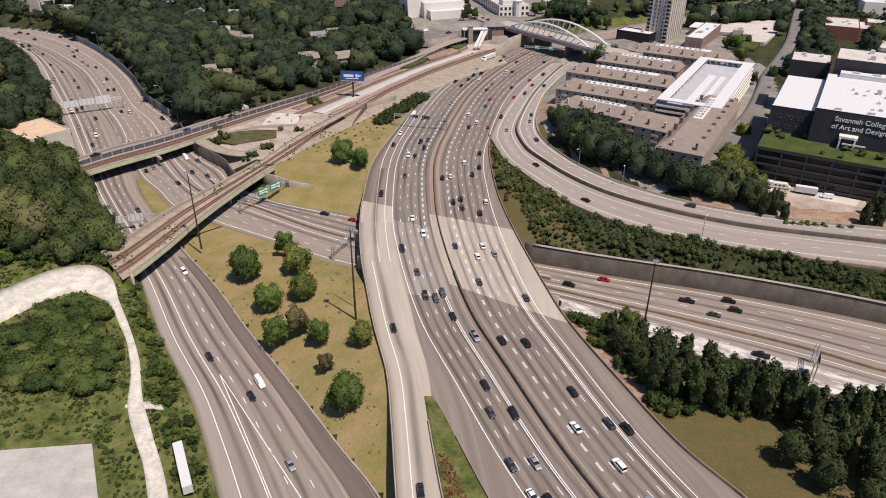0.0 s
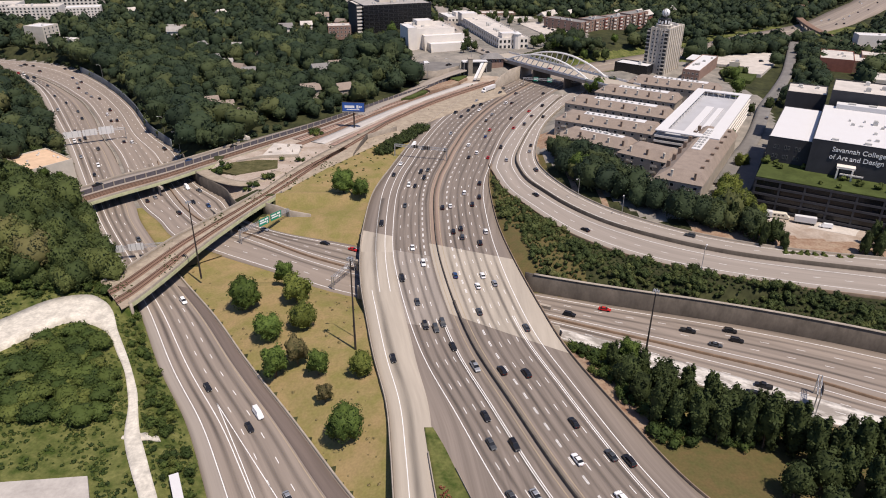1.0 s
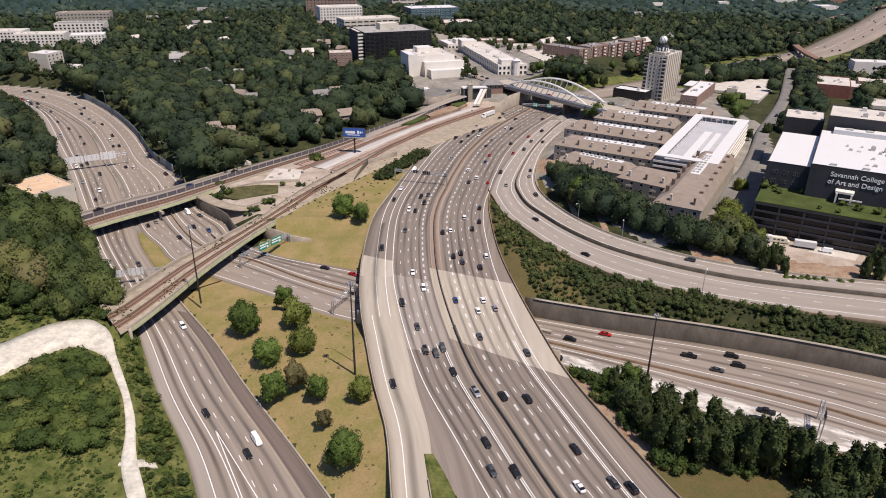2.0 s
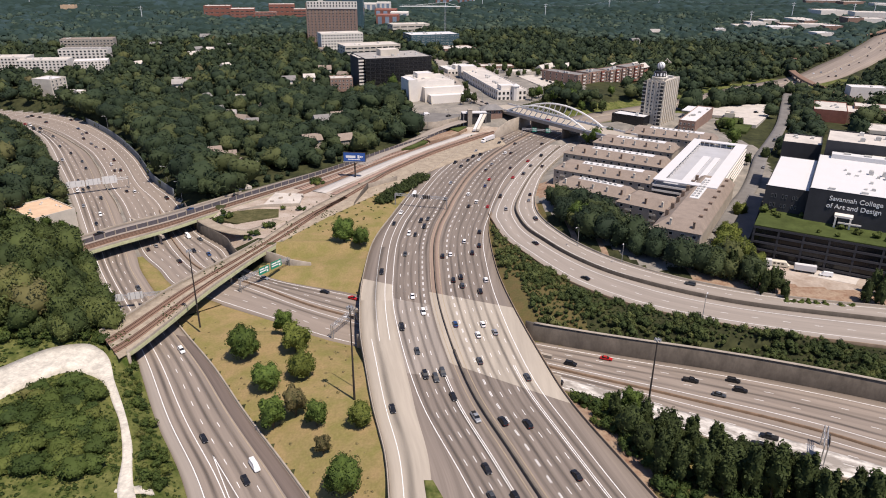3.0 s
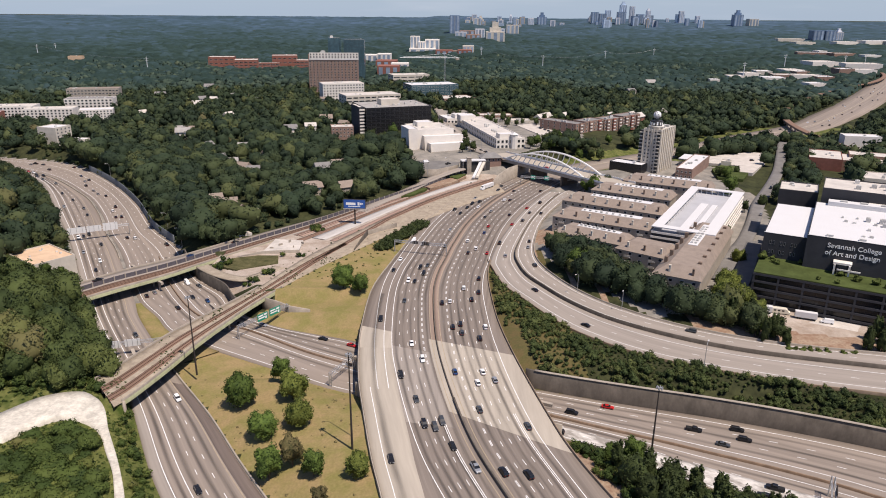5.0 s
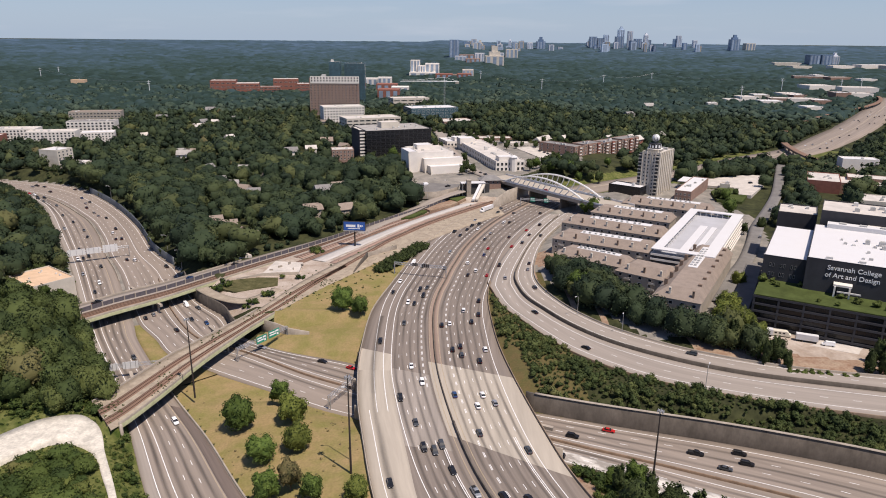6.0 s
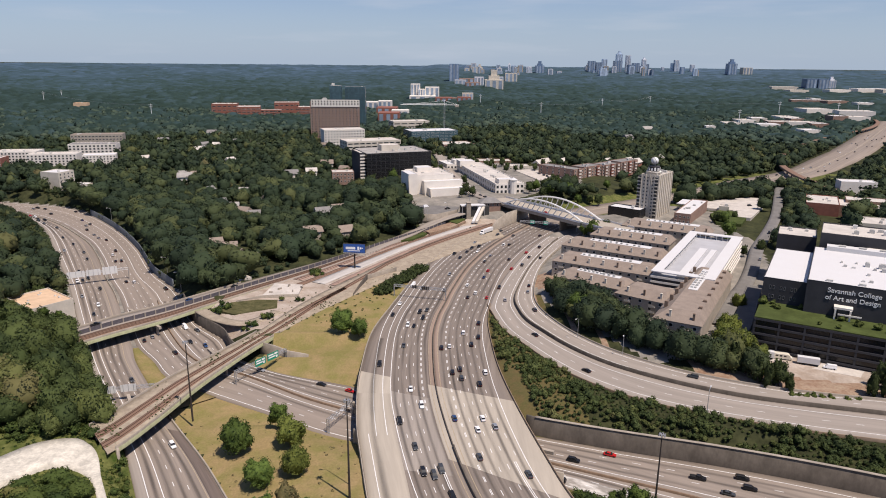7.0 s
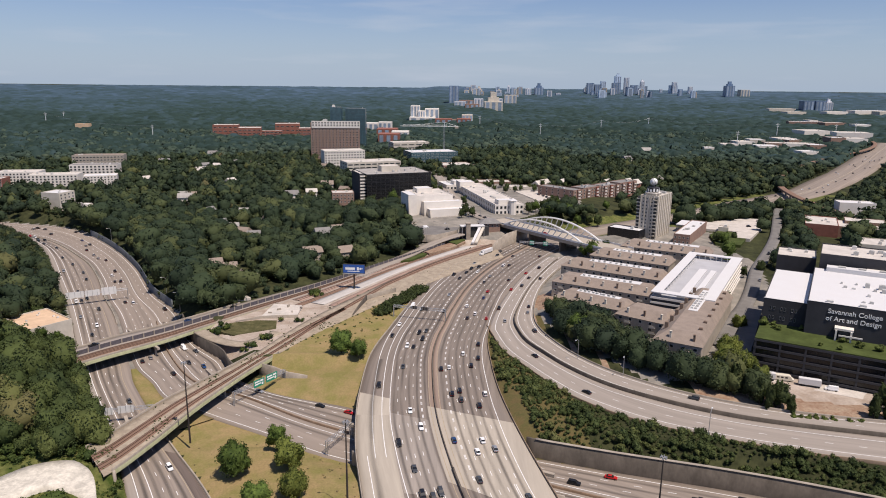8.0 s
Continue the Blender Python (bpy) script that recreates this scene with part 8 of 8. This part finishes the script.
def forest_spots(r0, r1, gap, half, scale):
    """Loose polar grid of tree spots between two distances."""
    out = []
    r = r0
    while r < r1:
        n = int(2 * half * r / gap)
        a = np.linspace(-half, half, n) + arng.uniform(-0.4, 0.4, n) * gap / r
        rr = r + arng.uniform(-0.4, 0.4, n) * gap
        out.append(np.stack([rr * np.sin(a), rr * np.cos(a)], 1))
        r += gap * 0.92
    p = np.vstack(out)
    p = p[wooded(p[:, 0], p[:, 1])]
    z = base_height(p[:, 0], p[:, 1]) - 0.6
    s = arng.uniform(*scale, len(p)) * (1 + 0.22 * np.sin(p[:, 0] * 0.031) * np.cos(p[:, 1] * 0.027))
    return np.c_[p, z, s, arng.uniform(0, 6.28, len(p))]


def far_canopy(name, r0, r1, half, step, m, mat, label):
    """The closed canopy of distant woods: one sheet of overlapping crown domes, several steps to a crown."""
    na, nr = int(2 * half / step), int(math.log(r1 / r0) / step)
    i, j = np.meshgrid(np.arange(na), np.arange(nr), indexing="ij")
    a, r = -half + i * step, r0 * np.exp(j * step)
    ci, cj = int(na / m) + 4, int(nr / m) + 4
    ox, oy = arng.uniform(0.1, 0.9, (ci, cj)), arng.uniform(0.1, 0.9, (ci, cj))
    wide = arng.uniform(0.45, 0.85, (ci, cj))
    high, shade = 7.0 + 9.0 * arng.random((ci, cj)) ** 1.5, arng.beta(1.6, 2.2, (ci, cj))
    u, v = i / m + 1, j / m + 1
    top, tone = np.full(i.shape, -2.0), np.zeros(i.shape)
    for du in (-1, 0, 1):
        for dv in (-1, 0, 1):
            k, l = np.clip(u.astype(int) + du, 0, ci - 1), np.clip(v.astype(int) + dv, 0, cj - 1)
            d2 = ((u - k - ox[k, l]) ** 2 + (v - l - oy[k, l]) ** 2) / wide[k, l] ** 2
            h = high[k, l] - 8.0 + 8.0 * np.sqrt(np.maximum(0, 1 - d2)) - 12.0 * np.maximum(0, d2 - 0.9)
            tone = np.where(h > top, shade[k, l], tone)
            top = np.maximum(top, h)
    x, y = (r * np.sin(a)).ravel(), (r * np.cos(a)).ravel()
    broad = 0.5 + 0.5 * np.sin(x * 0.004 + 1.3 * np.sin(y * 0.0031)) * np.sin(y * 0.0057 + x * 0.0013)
    far_haze = np.clip((r.ravel() - 2000) / 2700, 0, 1)          # haze painted into the leaf tone: paler and bluer farther out
    tone = np.clip(0.50 * tone.ravel() + 0.18 * broad + 0.60 * far_haze - 0.12, 0, 1)
    top = top * np.clip(1.55 - r / 3800, 0.32, 1)
    top[:, 0] = -9.0
    z = base_height(x, y) + np.where(wooded(x, y), top.ravel(), -9.0)
    ob = mesh_from(name, np.stack([x, y, z], 1), grid_faces(na, nr)[:, ::-1], mat, smooth=True)
    ob.data.attributes.new("tone", "FLOAT", "POINT").data.foreach_set("value", tone.astype(np.float32))
    return tagged(ob, label, "woods", kind="stuff")


near_protos = [proto(20 + i, 6.0 + 0.6 * i, 12.5 + i % 3, 1.2, 16 + i % 3, 400, 0.66, core=0.94, clump=0.36) for i in range(5)]
mid_protos = [proto(30 + i, 6.6 + 0.7 * i, 12.0 + i % 2, 0.8, 7, 70, 1.25, 1, 0.97) for i in range(4)]
low_protos = [proto(50 + i, 8.0 + i, 12.5, 0.0, 6, 20, 1.8, 1, 1.0) for i in range(4)]
woods("woods_near", forest_spots(360, 760, 10.2, 0.64, (0.42, 1.28)), near_protos, FOREST, "dense dark green broadleaf woods")
woods("woods_middle", forest_spots(760, 1300, 12.4, 0.62, (0.5, 1.35)), mid_protos, FOREST, "dense dark green broadleaf woods")
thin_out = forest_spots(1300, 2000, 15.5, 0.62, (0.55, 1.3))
woods("woods_distant", thin_out[arng.random(len(thin_out)) < np.interp(np.hypot(thin_out[:, 0], thin_out[:, 1]), [1300, 1450, 2000], [1.0, 0.9, 0.4])], low_protos, FOREST_MID, "dark broadleaf woods, leaves tinted blue-green for haze")
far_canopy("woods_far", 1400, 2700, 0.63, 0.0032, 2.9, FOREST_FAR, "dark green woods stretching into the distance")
far_canopy("woods_horizon", 2650, 4950, 0.63, 0.0036, 2.4, FOREST_FAR, "woods along the horizon, leaves tinted blue-green for haze")

fill([WOOD_FAR], lambda x, y: inside(np.array([x]), np.array([y]), np.array(TOWN))[0] and all(math.hypot(x - c[0], y - c[1]) > c[2] * 0.8 for c in CLEAR) and town_gap(x, y) > 1 and y > 700, -60, 165, 700, 960, 17, "trees in the town", (0.6, 0.9))

for x, y, sc in ((183, 424, 0.8), (221, 486, 0.7), (243, 596, 0.9), (266, 612, 0.7), (18, 651, 0.8), (28, 655, 0.85), (22, 664, 0.9), (14, 690, 0.8), (-75, 716, 1.1), (-54, 728, 1.2), (-62, 722, 0.7), (-28, 812, 1.1), (-20, 820, 0.9), (-12, 716, 0.8), (22, 720, 0.8), (86, 680, 0.9), (94, 690, 1.0), (103, 694, 1.0), (112, 700, 1.05), (120, 704, 0.9), (98, 668, 1.0), (106, 676, 1.1), (116, 684, 1.0), (127, 686, 0.9), (133, 668, 0.8), (146, 672, 0.9), (153, 666, 1.0), (140, 690, 0.7), (172, 716, 0.8)):
    plant(rng.choice([WOOD_FAR, WOOD_FAR, WOOD_B]), x, y, sc, group="trees in the town")
GROVES = [[(299, 588), (359, 715), (405, 790), (386, 703), (340, 630), (322, 580), (286, 552)], [(266, 566), (287, 603), (318, 672), (331, 691), (306, 640), (273, 575)], [(256, 672), (283, 713), (352, 792), (366, 764), (344, 709), (322, 708), (284, 694)], [(286, 556), (320, 575), (303, 548), (268, 516), (250, 500)]]
grove = lambda x, y: np.any([inside(x, y, np.array(g)) for g in GROVES], axis=0) & (off(x, y, [street_band]) > 0.5) & (off(x, y, [band(shifted(road_line, road_half), shifted(road_line, -road_half))]) > 4)
woods("street_groves", spots_in(grove, 250, 410, 495, 800, 8.2, (0.55, 1.05)), near_protos, FOREST, "dark green broadleaf trees along the street and the empty lot", "trees")
margin = lambda x, y: (off(x, y, LOW_BANDS + RAIL_BANDS) > 2.5) & (off(x, y, LOW_BANDS + RAIL_BANDS) < 34) & ~wooded(x, y) & (y > 395) & (x < x_at(over_far, y) - 3) & (np.array([off(1.03 * x, 1.03 * y, LOW_BANDS)])[0] > 1)
woods("margin_scrub", spots_in(margin, -470, -60, 395, 720, 4.2, (0.7, 1.7)), bush_protos, FOREST, "dark green scrub along the edge of the woods", "scrub")
for k in KINDS:
    for o in list(k.children_recursive) + [k]:
        bpy.data.objects.remove(o)

# ---- vehicles ----
def paint_coat(name, color, metal=0.0):
    m = material(name, color, 0.38, metal, vary=0.06, size=2, spec=0.35)
    m.node_tree.nodes["Principled BSDF"].inputs["Coat Weight"].default_value = 0.25
    return m


COATS = {"black": paint_coat("paint_black", (0.012, 0.012, 0.014)), "white": paint_coat("paint_white", (0.78, 0.78, 0.77)), "silver": paint_coat("paint_silver", (0.38, 0.39, 0.40), 0.5),
         "grey": paint_coat("paint_grey", (0.07, 0.075, 0.08), 0.3), "red": paint_coat("paint_red", (0.42, 0.015, 0.015)), "blue": paint_coat("paint_blue", (0.02, 0.06, 0.16), 0.2)}
TYRE = material("tyre_rubber", (0.018, 0.018, 0.018), 0.9, vary=0.1)
CAR_GLASS = material("car_glass", (0.012, 0.014, 0.016), 0.08, vary=0.1, spec=0.5)
LAMP = material("headlamp", (0.75, 0.75, 0.72), 0.2, vary=0.02, spec=0.5)
TAIL = material("tail_lamp", (0.35, 0.01, 0.01), 0.3, vary=0.02)


def loft(bm, rows):
    """Closed sections, each a list of points, joined along their order and capped."""
    rings = [[bm.verts.new(p) for p in r] for r in rows]
    n = len(rings[0])
    for a, b in zip(rings[:-1], rings[1:]):
        for i in range(n):
            bm.faces.new((a[i], a[(i + 1) % n], b[(i + 1) % n], b[i]))
    bm.faces.new(rings[0][::-1])
    bm.faces.new(rings[-1])
    bmesh.ops.recalc_face_normals(bm, faces=bm.faces)


def body_ring(x, half, z0, z1):
    """A car's cross-section at x: narrower at sill and shoulder."""
    return [(x, -half * 0.93, z0), (x, half * 0.93, z0), (x, half, z0 + (z1 - z0) * 0.5), (x, half * 0.9, z1), (x, -half * 0.9, z1), (x, -half, z0 + (z1 - z0) * 0.5)]


def car(color, style):
    """x runs forward; one of each colour and style is built, then copied along the lanes."""
    names = {"sedan": "saloon car", "suv": "sport utility car", "pickup": "pickup truck", "van": "delivery van"}
    root = tagged(new("pickup_truck" if style == "pickup" else "van" if style == "van" else "car"), f"{color} {names[style]} driving on the motorway", names[style].split()[-1] if style != "pickup" else "pickup truck", "motorway traffic")
    ln, h0, h1, wd = {"sedan": (4.8, 0.92, 1.45, 0.92), "suv": (4.9, 1.08, 1.78, 0.98), "pickup": (5.7, 1.12, 1.85, 1.0), "van": (5.6, 1.15, 2.3, 1.02)}[style]
    a, b = -ln / 2, ln / 2
    bm = bmesh.new()
    loft(bm, [body_ring(a, wd * 0.86, 0.42, h0 * 0.9), body_ring(a + 0.3, wd, 0.28, h0), body_ring(a + ln * 0.35, wd, 0.25, h0 * 1.03), body_ring(b - ln * 0.28, wd, 0.25, h0), body_ring(b - 0.35, wd * 0.97, 0.28, h0 * 0.84), body_ring(b, wd * 0.82, 0.4, h0 * 0.7)])
    body = part("body", bm, COATS[color], root)
    c0, c1, r0, r1 = {"sedan": (a + 0.55, b - 1.35, a + 1.35, b - 2.2), "suv": (a + 0.12, b - 1.25, a + 0.45, b - 2.0), "pickup": (a + 2.1, b - 1.4, a + 2.3, b - 2.1), "van": (a + 0.05, b - 0.8, a + 0.1, b - 1.6)}[style]
    bm = bmesh.new()
    lo, hi = wd * 0.88, wd * 0.70
    v = [bm.verts.new(q) for q in ((c0, -lo, h0 * 0.97), (c1, -lo, h0 * 0.97), (c1, lo, h0 * 0.97), (c0, lo, h0 * 0.97), (r0, -hi, h1 - 0.06), (r1, -hi, h1 - 0.06), (r1, hi, h1 - 0.06), (r0, hi, h1 - 0.06))]
    for q in ((3, 2, 1, 0), (4, 5, 6, 7), (0, 1, 5, 4), (1, 2, 6, 5), (2, 3, 7, 6), (3, 0, 4, 7)):
        bm.faces.new([v[i] for i in q])
    part("glazing", bm, CAR_GLASS if style != "van" else COATS[color], root)
    bm = bmesh.new()
    v = [bm.verts.new(q) for q in ((r0 - 0.05, -hi - 0.03, h1 - 0.07), (r1 + 0.05, -hi - 0.03, h1 - 0.07), (r1 + 0.05, hi + 0.03, h1 - 0.07), (r0 - 0.05, hi + 0.03, h1 - 0.07), (r0 + 0.15, -hi + 0.1, h1), (r1 - 0.15, -hi + 0.1, h1), (r1 - 0.15, hi - 0.1, h1), (r0 + 0.15, hi - 0.1, h1))]
    for q in ((3, 2, 1, 0), (4, 5, 6, 7), (0, 1, 5, 4), (1, 2, 6, 5), (2, 3, 7, 6), (3, 0, 4, 7)):
        bm.faces.new([v[i] for i in q])
    part("roof_panel", bm, COATS[color], body)
    if style == "pickup":
        bm = bmesh.new()
        box(bm, a + 0.15, a + 2.0, -wd * 0.75, wd * 0.75, h0 * 0.95, h0 * 1.035)
        part("load_bed", bm, TYRE, root)
    for x in (a + ln * 0.19, b - ln * 0.19):
        for y in (-wd * 0.9, wd * 0.9):
            bm = bmesh.new()
            tube(bm, (x, y - 0.11, 0.34), (x, y + 0.11, 0.34), 0.34, 0.34, 10)
            part("wheel", bm, TYRE, root)
    for y in (-wd * 0.6, wd * 0.6):
        bm = bmesh.new()
        box(bm, b - 0.16, b + 0.01, y - 0.2, y + 0.2, h0 * 0.56, h0 * 0.68)
        part("headlight", bm, LAMP, body)
        bm = bmesh.new()
        box(bm, a - 0.02, a + 0.1, y - 0.2, y + 0.2, h0 * 0.66, h0 * 0.82)
        part("tail_light", bm, TAIL, body)
    return root


CARS = {}
for color, style in (("black", "sedan"), ("black", "suv"), ("white", "sedan"), ("white", "suv"), ("silver", "sedan"), ("grey", "suv"), ("grey", "sedan"), ("red", "sedan"), ("blue", "sedan"), ("white", "van"), ("silver", "pickup"), ("black", "pickup")):
    CARS[color, style] = car(color, style)
WEIGHTS = (22, 20, 10, 9, 12, 9, 9, 3, 4, 2, 3, 4)
crng = random.Random(23)


def drive(curve, z, forward, gap, start=0.0, clear=()):
    """Cars at uneven distances along a lane, from its start to its end."""
    d = np.r_[0, np.cumsum(np.linalg.norm(np.diff(curve, axis=0), axis=1))]
    gap *= 1.5
    s = start + crng.uniform(0, gap)
    while s < d[-1] - 6:
        p = np.array([np.interp(s, d, curve[:, k]) for k in range(2)])
        q = np.array([np.interp(s + 1.0, d, curve[:, k]) for k in range(2)]) - p
        a = math.degrees(math.atan2(q[1], q[0])) + (0 if forward else 180)
        kind = crng.choices(list(CARS.values()), WEIGHTS)[0]
        copy_thing(kind, pose(p[0], p[1], z, 0, 0, a))
        s += 9 + crng.expovariate(1 / max(1.0, gap - 9))


cl = keep(c_med, 95, 575)
for off_m, gap in ((4.0, 70), (7.7, 52), (11.1, 48), (14.6, 52), (18.1, 70)):
    drive(shifted(cl, off_m * squeeze(cl)), 0.03, False, gap)
drive(keep(shifted(c_med, 25.3), 250, 560), 0.03, False, 85)
drive(keep(shifted(c_left, -6.2), 100, 236), 0.06, False, 60)
for off_m, gap in ((-4.3, 75), (-8.3, 46), (-12.0, 46), (-15.7, 52), (-19.4, 60), (-23.4, 80)):
    drive(shifted(cl, off_m * squeeze(cl)), 0.03, True, gap)
for a, b, f, z, fw, gap in ((r_in, r_div, 0.36, 0.03, False, 85), (r_in, r_div, 0.65, 0.03, False, 95), (r_div, r_out, 0.34, 0.93, False, 80), (r_div, r_out, 0.67, 0.93, False, 110),
                            (E_UP, e_med, 0.25, LOW + 0.03, True, 50), (E_UP, e_med, 0.48, LOW + 0.03, True, 46), (E_UP, e_med, 0.72, LOW + 0.03, True, 60),
                            (e_med, E_LOW, 0.28, LOW + 0.03, False, 60), (e_med, E_LOW, 0.52, LOW + 0.03, False, 70), (e_med, E_LOW, 0.77, LOW + 0.03, False, 90),
                            (N_LOW, N_UP, 0.29, LOW + 0.03, False, 55), (N_LOW, N_UP, 0.43, LOW + 0.03, False, 55), (N_LOW, N_UP, 0.57, LOW + 0.03, False, 60), (N_LOW, N_UP, 0.86, LOW + 0.03, False, 80),
                            (s_left, s_right, 0.24, LOW + 0.03, True, 60), (s_left, s_right, 0.39, LOW + 0.03, True, 46), (s_left, s_right, 0.55, LOW + 0.03, True, 46), (s_left, s_right, 0.71, LOW + 0.03, True, 60)):
    c = between(a, b, f)
    c = c[(c[:, 0] > -430) & (c[:, 0] < 185) & (c[:, 1] > 112)]
    drive(c, z, fw, gap)
for off_m in (6, 11, 17):
    drive(shifted(road_line[8:110], off_m), 2.03, False, 100)
    drive(shifted(road_line[8:110], -off_m), 2.03, True, 100)
drive(between(over_near, over_far, 0.79)[20:120], 0.5, True, 60)
for x, y, z, a in ((-24, 606, 8.25, 30), (-20, 612, 8.25, 30), (-16, 619, 8.25, 30), (4, 612, 8.25, 40), (-8, 640, 8.25, -60), (40, 646, 12.6, -60), (26, 682, 12.2, -78), (20, 735, 12.1, 100), (60, 611, 13.1, -45), (112, 800, 11.25, 110), (116, 790, 11.25, 110), (119, 781, 11.25, 290), (122, 772, 11.25, 110), (125, 763, 11.25, 110), (128, 748, 11.25, 20), (121, 742, 11.25, 20), (126, 806, 11.25, 290), (130, 792, 11.25, 110), (134, 776, 11.25, 110), (48, 634, 12.8, 120), (36, 656, 12.4, 300), (22, 716, 12.2, 100), (12, 770, 12.0, 280), (6, 812, 11.9, 100), (88, 576, 13.1, 305), (300, 660, 3.95, 20), (176, 388, 3.2, 60), (226, 470, 3.65, 62), (268, 548, 4.0, 240)):
    c = copy_thing(crng.choices(list(CARS.values()), WEIGHTS)[0], pose(x, y, z, 0, 0, a))
    c["label"], c["group"] = c["label"].replace("driving on the motorway", "standing in the town"), "cars in the town"
for k in CARS.values():
    for o in list(k.children_recursive) + [k]:
        bpy.data.objects.remove(o)


def box_trailer(x, y, z, turn, length, label, wheels=True, name="trailer"):
    root = tagged(new(name), label, "trailer")
    bm = bmesh.new()
    box(bm, 0, length, -1.25, 1.25, 1.0, 3.9)
    bmesh.ops.bevel(bm, geom=bm.edges[:], offset=0.08, segments=1, affect="EDGES")
    part("box_body", bm, ROOF_WHITE, root)
    bm = bmesh.new()
    box(bm, 0.2, length - 0.2, -0.9, 0.9, 0.75, 1.0)
    part("chassis", bm, DARK_STEEL, root)
    for px in (1.2, 2.4, length - 1.0):
        for py in (-1.0, 1.0):
            bm = bmesh.new()
            tube(bm, (px, py - 0.15, 0.5), (px, py + 0.15, 0.5), 0.5, 0.5, 12)
            part("wheel", bm, TYRE, root)
    root.matrix_basis = pose(x, y, z, 0, 0, turn)


box_trailer(-71.8, 136.5, land_at(-69, 130) + 0.1, -63, 17.0, "long white box trailer parked among weeds")
box_trailer(153, 306, 1.65, -20, 6.5, "white box lorry body parked before the garage")
box_trailer(168, 299.5, 1.65, -22, 9.5, "long white box trailer parked before the garage")


def motor_home(x, y, z, turn):
    root = tagged(new("motor_home"), "cream motor home parked before the garage", "motor home")
    bm = bmesh.new()
    loft(bm, [[(px, -1.2, 0.5), (px, 1.2, 0.5), (px, 1.2, h), (px, 0.95, h + 0.25), (px, -0.95, h + 0.25), (px, -1.2, h)] for px, h in ((0, 2.7), (0.4, 2.85), (6.3, 2.85), (7.0, 2.5), (7.6, 1.5), (8.3, 1.3))])
    part("body", bm, material("cream_paint", (0.62, 0.57, 0.46), 0.4, vary=0.06), root)
    for px in (1.0, 2.8, 4.6):
        bm = bmesh.new()
        box(bm, px, px + 1.1, -1.24, -1.19, 1.6, 2.3)
        part("window", bm, CAR_GLASS, root)
    for px in (1.5, 6.6):
        for py in (-1.0, 1.0):
            bm = bmesh.new()
            tube(bm, (px, py - 0.15, 0.42), (px, py + 0.15, 0.42), 0.42, 0.42, 10)
            part("wheel", bm, TYRE, root)
    root.matrix_basis = pose(x, y, z, 0, 0, turn)


motor_home(159.5, 305.5, 1.65, -20)
v = car("white", "van")
v.matrix_basis = pose(180.5, 293.5, 1.65, 0, 0, 158)
v["label"], v["group"] = "white passenger van parked before the garage", ""



def lorry(x, y, z, turn):
    root = tagged(new("lorry"), "white articulated lorry with a long box trailer on the hard shoulder", "lorry")
    bm = bmesh.new()
    box(bm, -16.5, -3.2, -1.28, 1.28, 1.15, 4.0)
    bmesh.ops.bevel(bm, geom=bm.edges[:], offset=0.08, segments=1, affect="EDGES")
    part("box_body", bm, ROOF_WHITE, root)
    bm = bmesh.new()
    loft(bm, [[(px, -1.2 * k, 0.7), (px, 1.2 * k, 0.7), (px, 1.2 * k, h), (px, -1.2 * k, h)] for px, h, k in ((-2.9, 3.7, 1), (-1.2, 3.6, 1), (-0.6, 2.4, 1), (0.9, 2.1, 0.9))])
    cab = part("cab", bm, SIGN_WHITE, root)
    bm = bmesh.new()
    v = [bm.verts.new(q) for q in ((-1.16, -1.0, 3.45), (-1.16, 1.0, 3.45), (-0.6, 1.0, 2.45), (-0.6, -1.0, 2.45))]
    v += [bm.verts.new((q.co.x + 0.06, q.co.y, q.co.z + 0.03)) for q in v]
    for q in ((4, 5, 6, 7), (3, 2, 1, 0), (0, 1, 5, 4), (1, 2, 6, 5), (2, 3, 7, 6), (3, 0, 4, 7)):
        bm.faces.new([v[i] for i in q])
    part("windscreen", bm, CAR_GLASS, cab)
    bm = bmesh.new()
    box(bm, -16.3, 0.4, -0.8, 0.8, 0.7, 1.1)
    part("chassis", bm, DARK_STEEL, root)
    for px in (0.0, -3.6, -4.8, -13.6, -14.8):
        for py in (-1.05, 1.05):
            bm = bmesh.new()
            tube(bm, (px, py - 0.16, 0.52), (px, py + 0.16, 0.52), 0.52, 0.52, 12)
            part("wheel", bm, TYRE, root)
    root.matrix_basis = pose(x, y, z, 0, 0, turn)


lorry(31.5, 548.5, 0.05, 234)
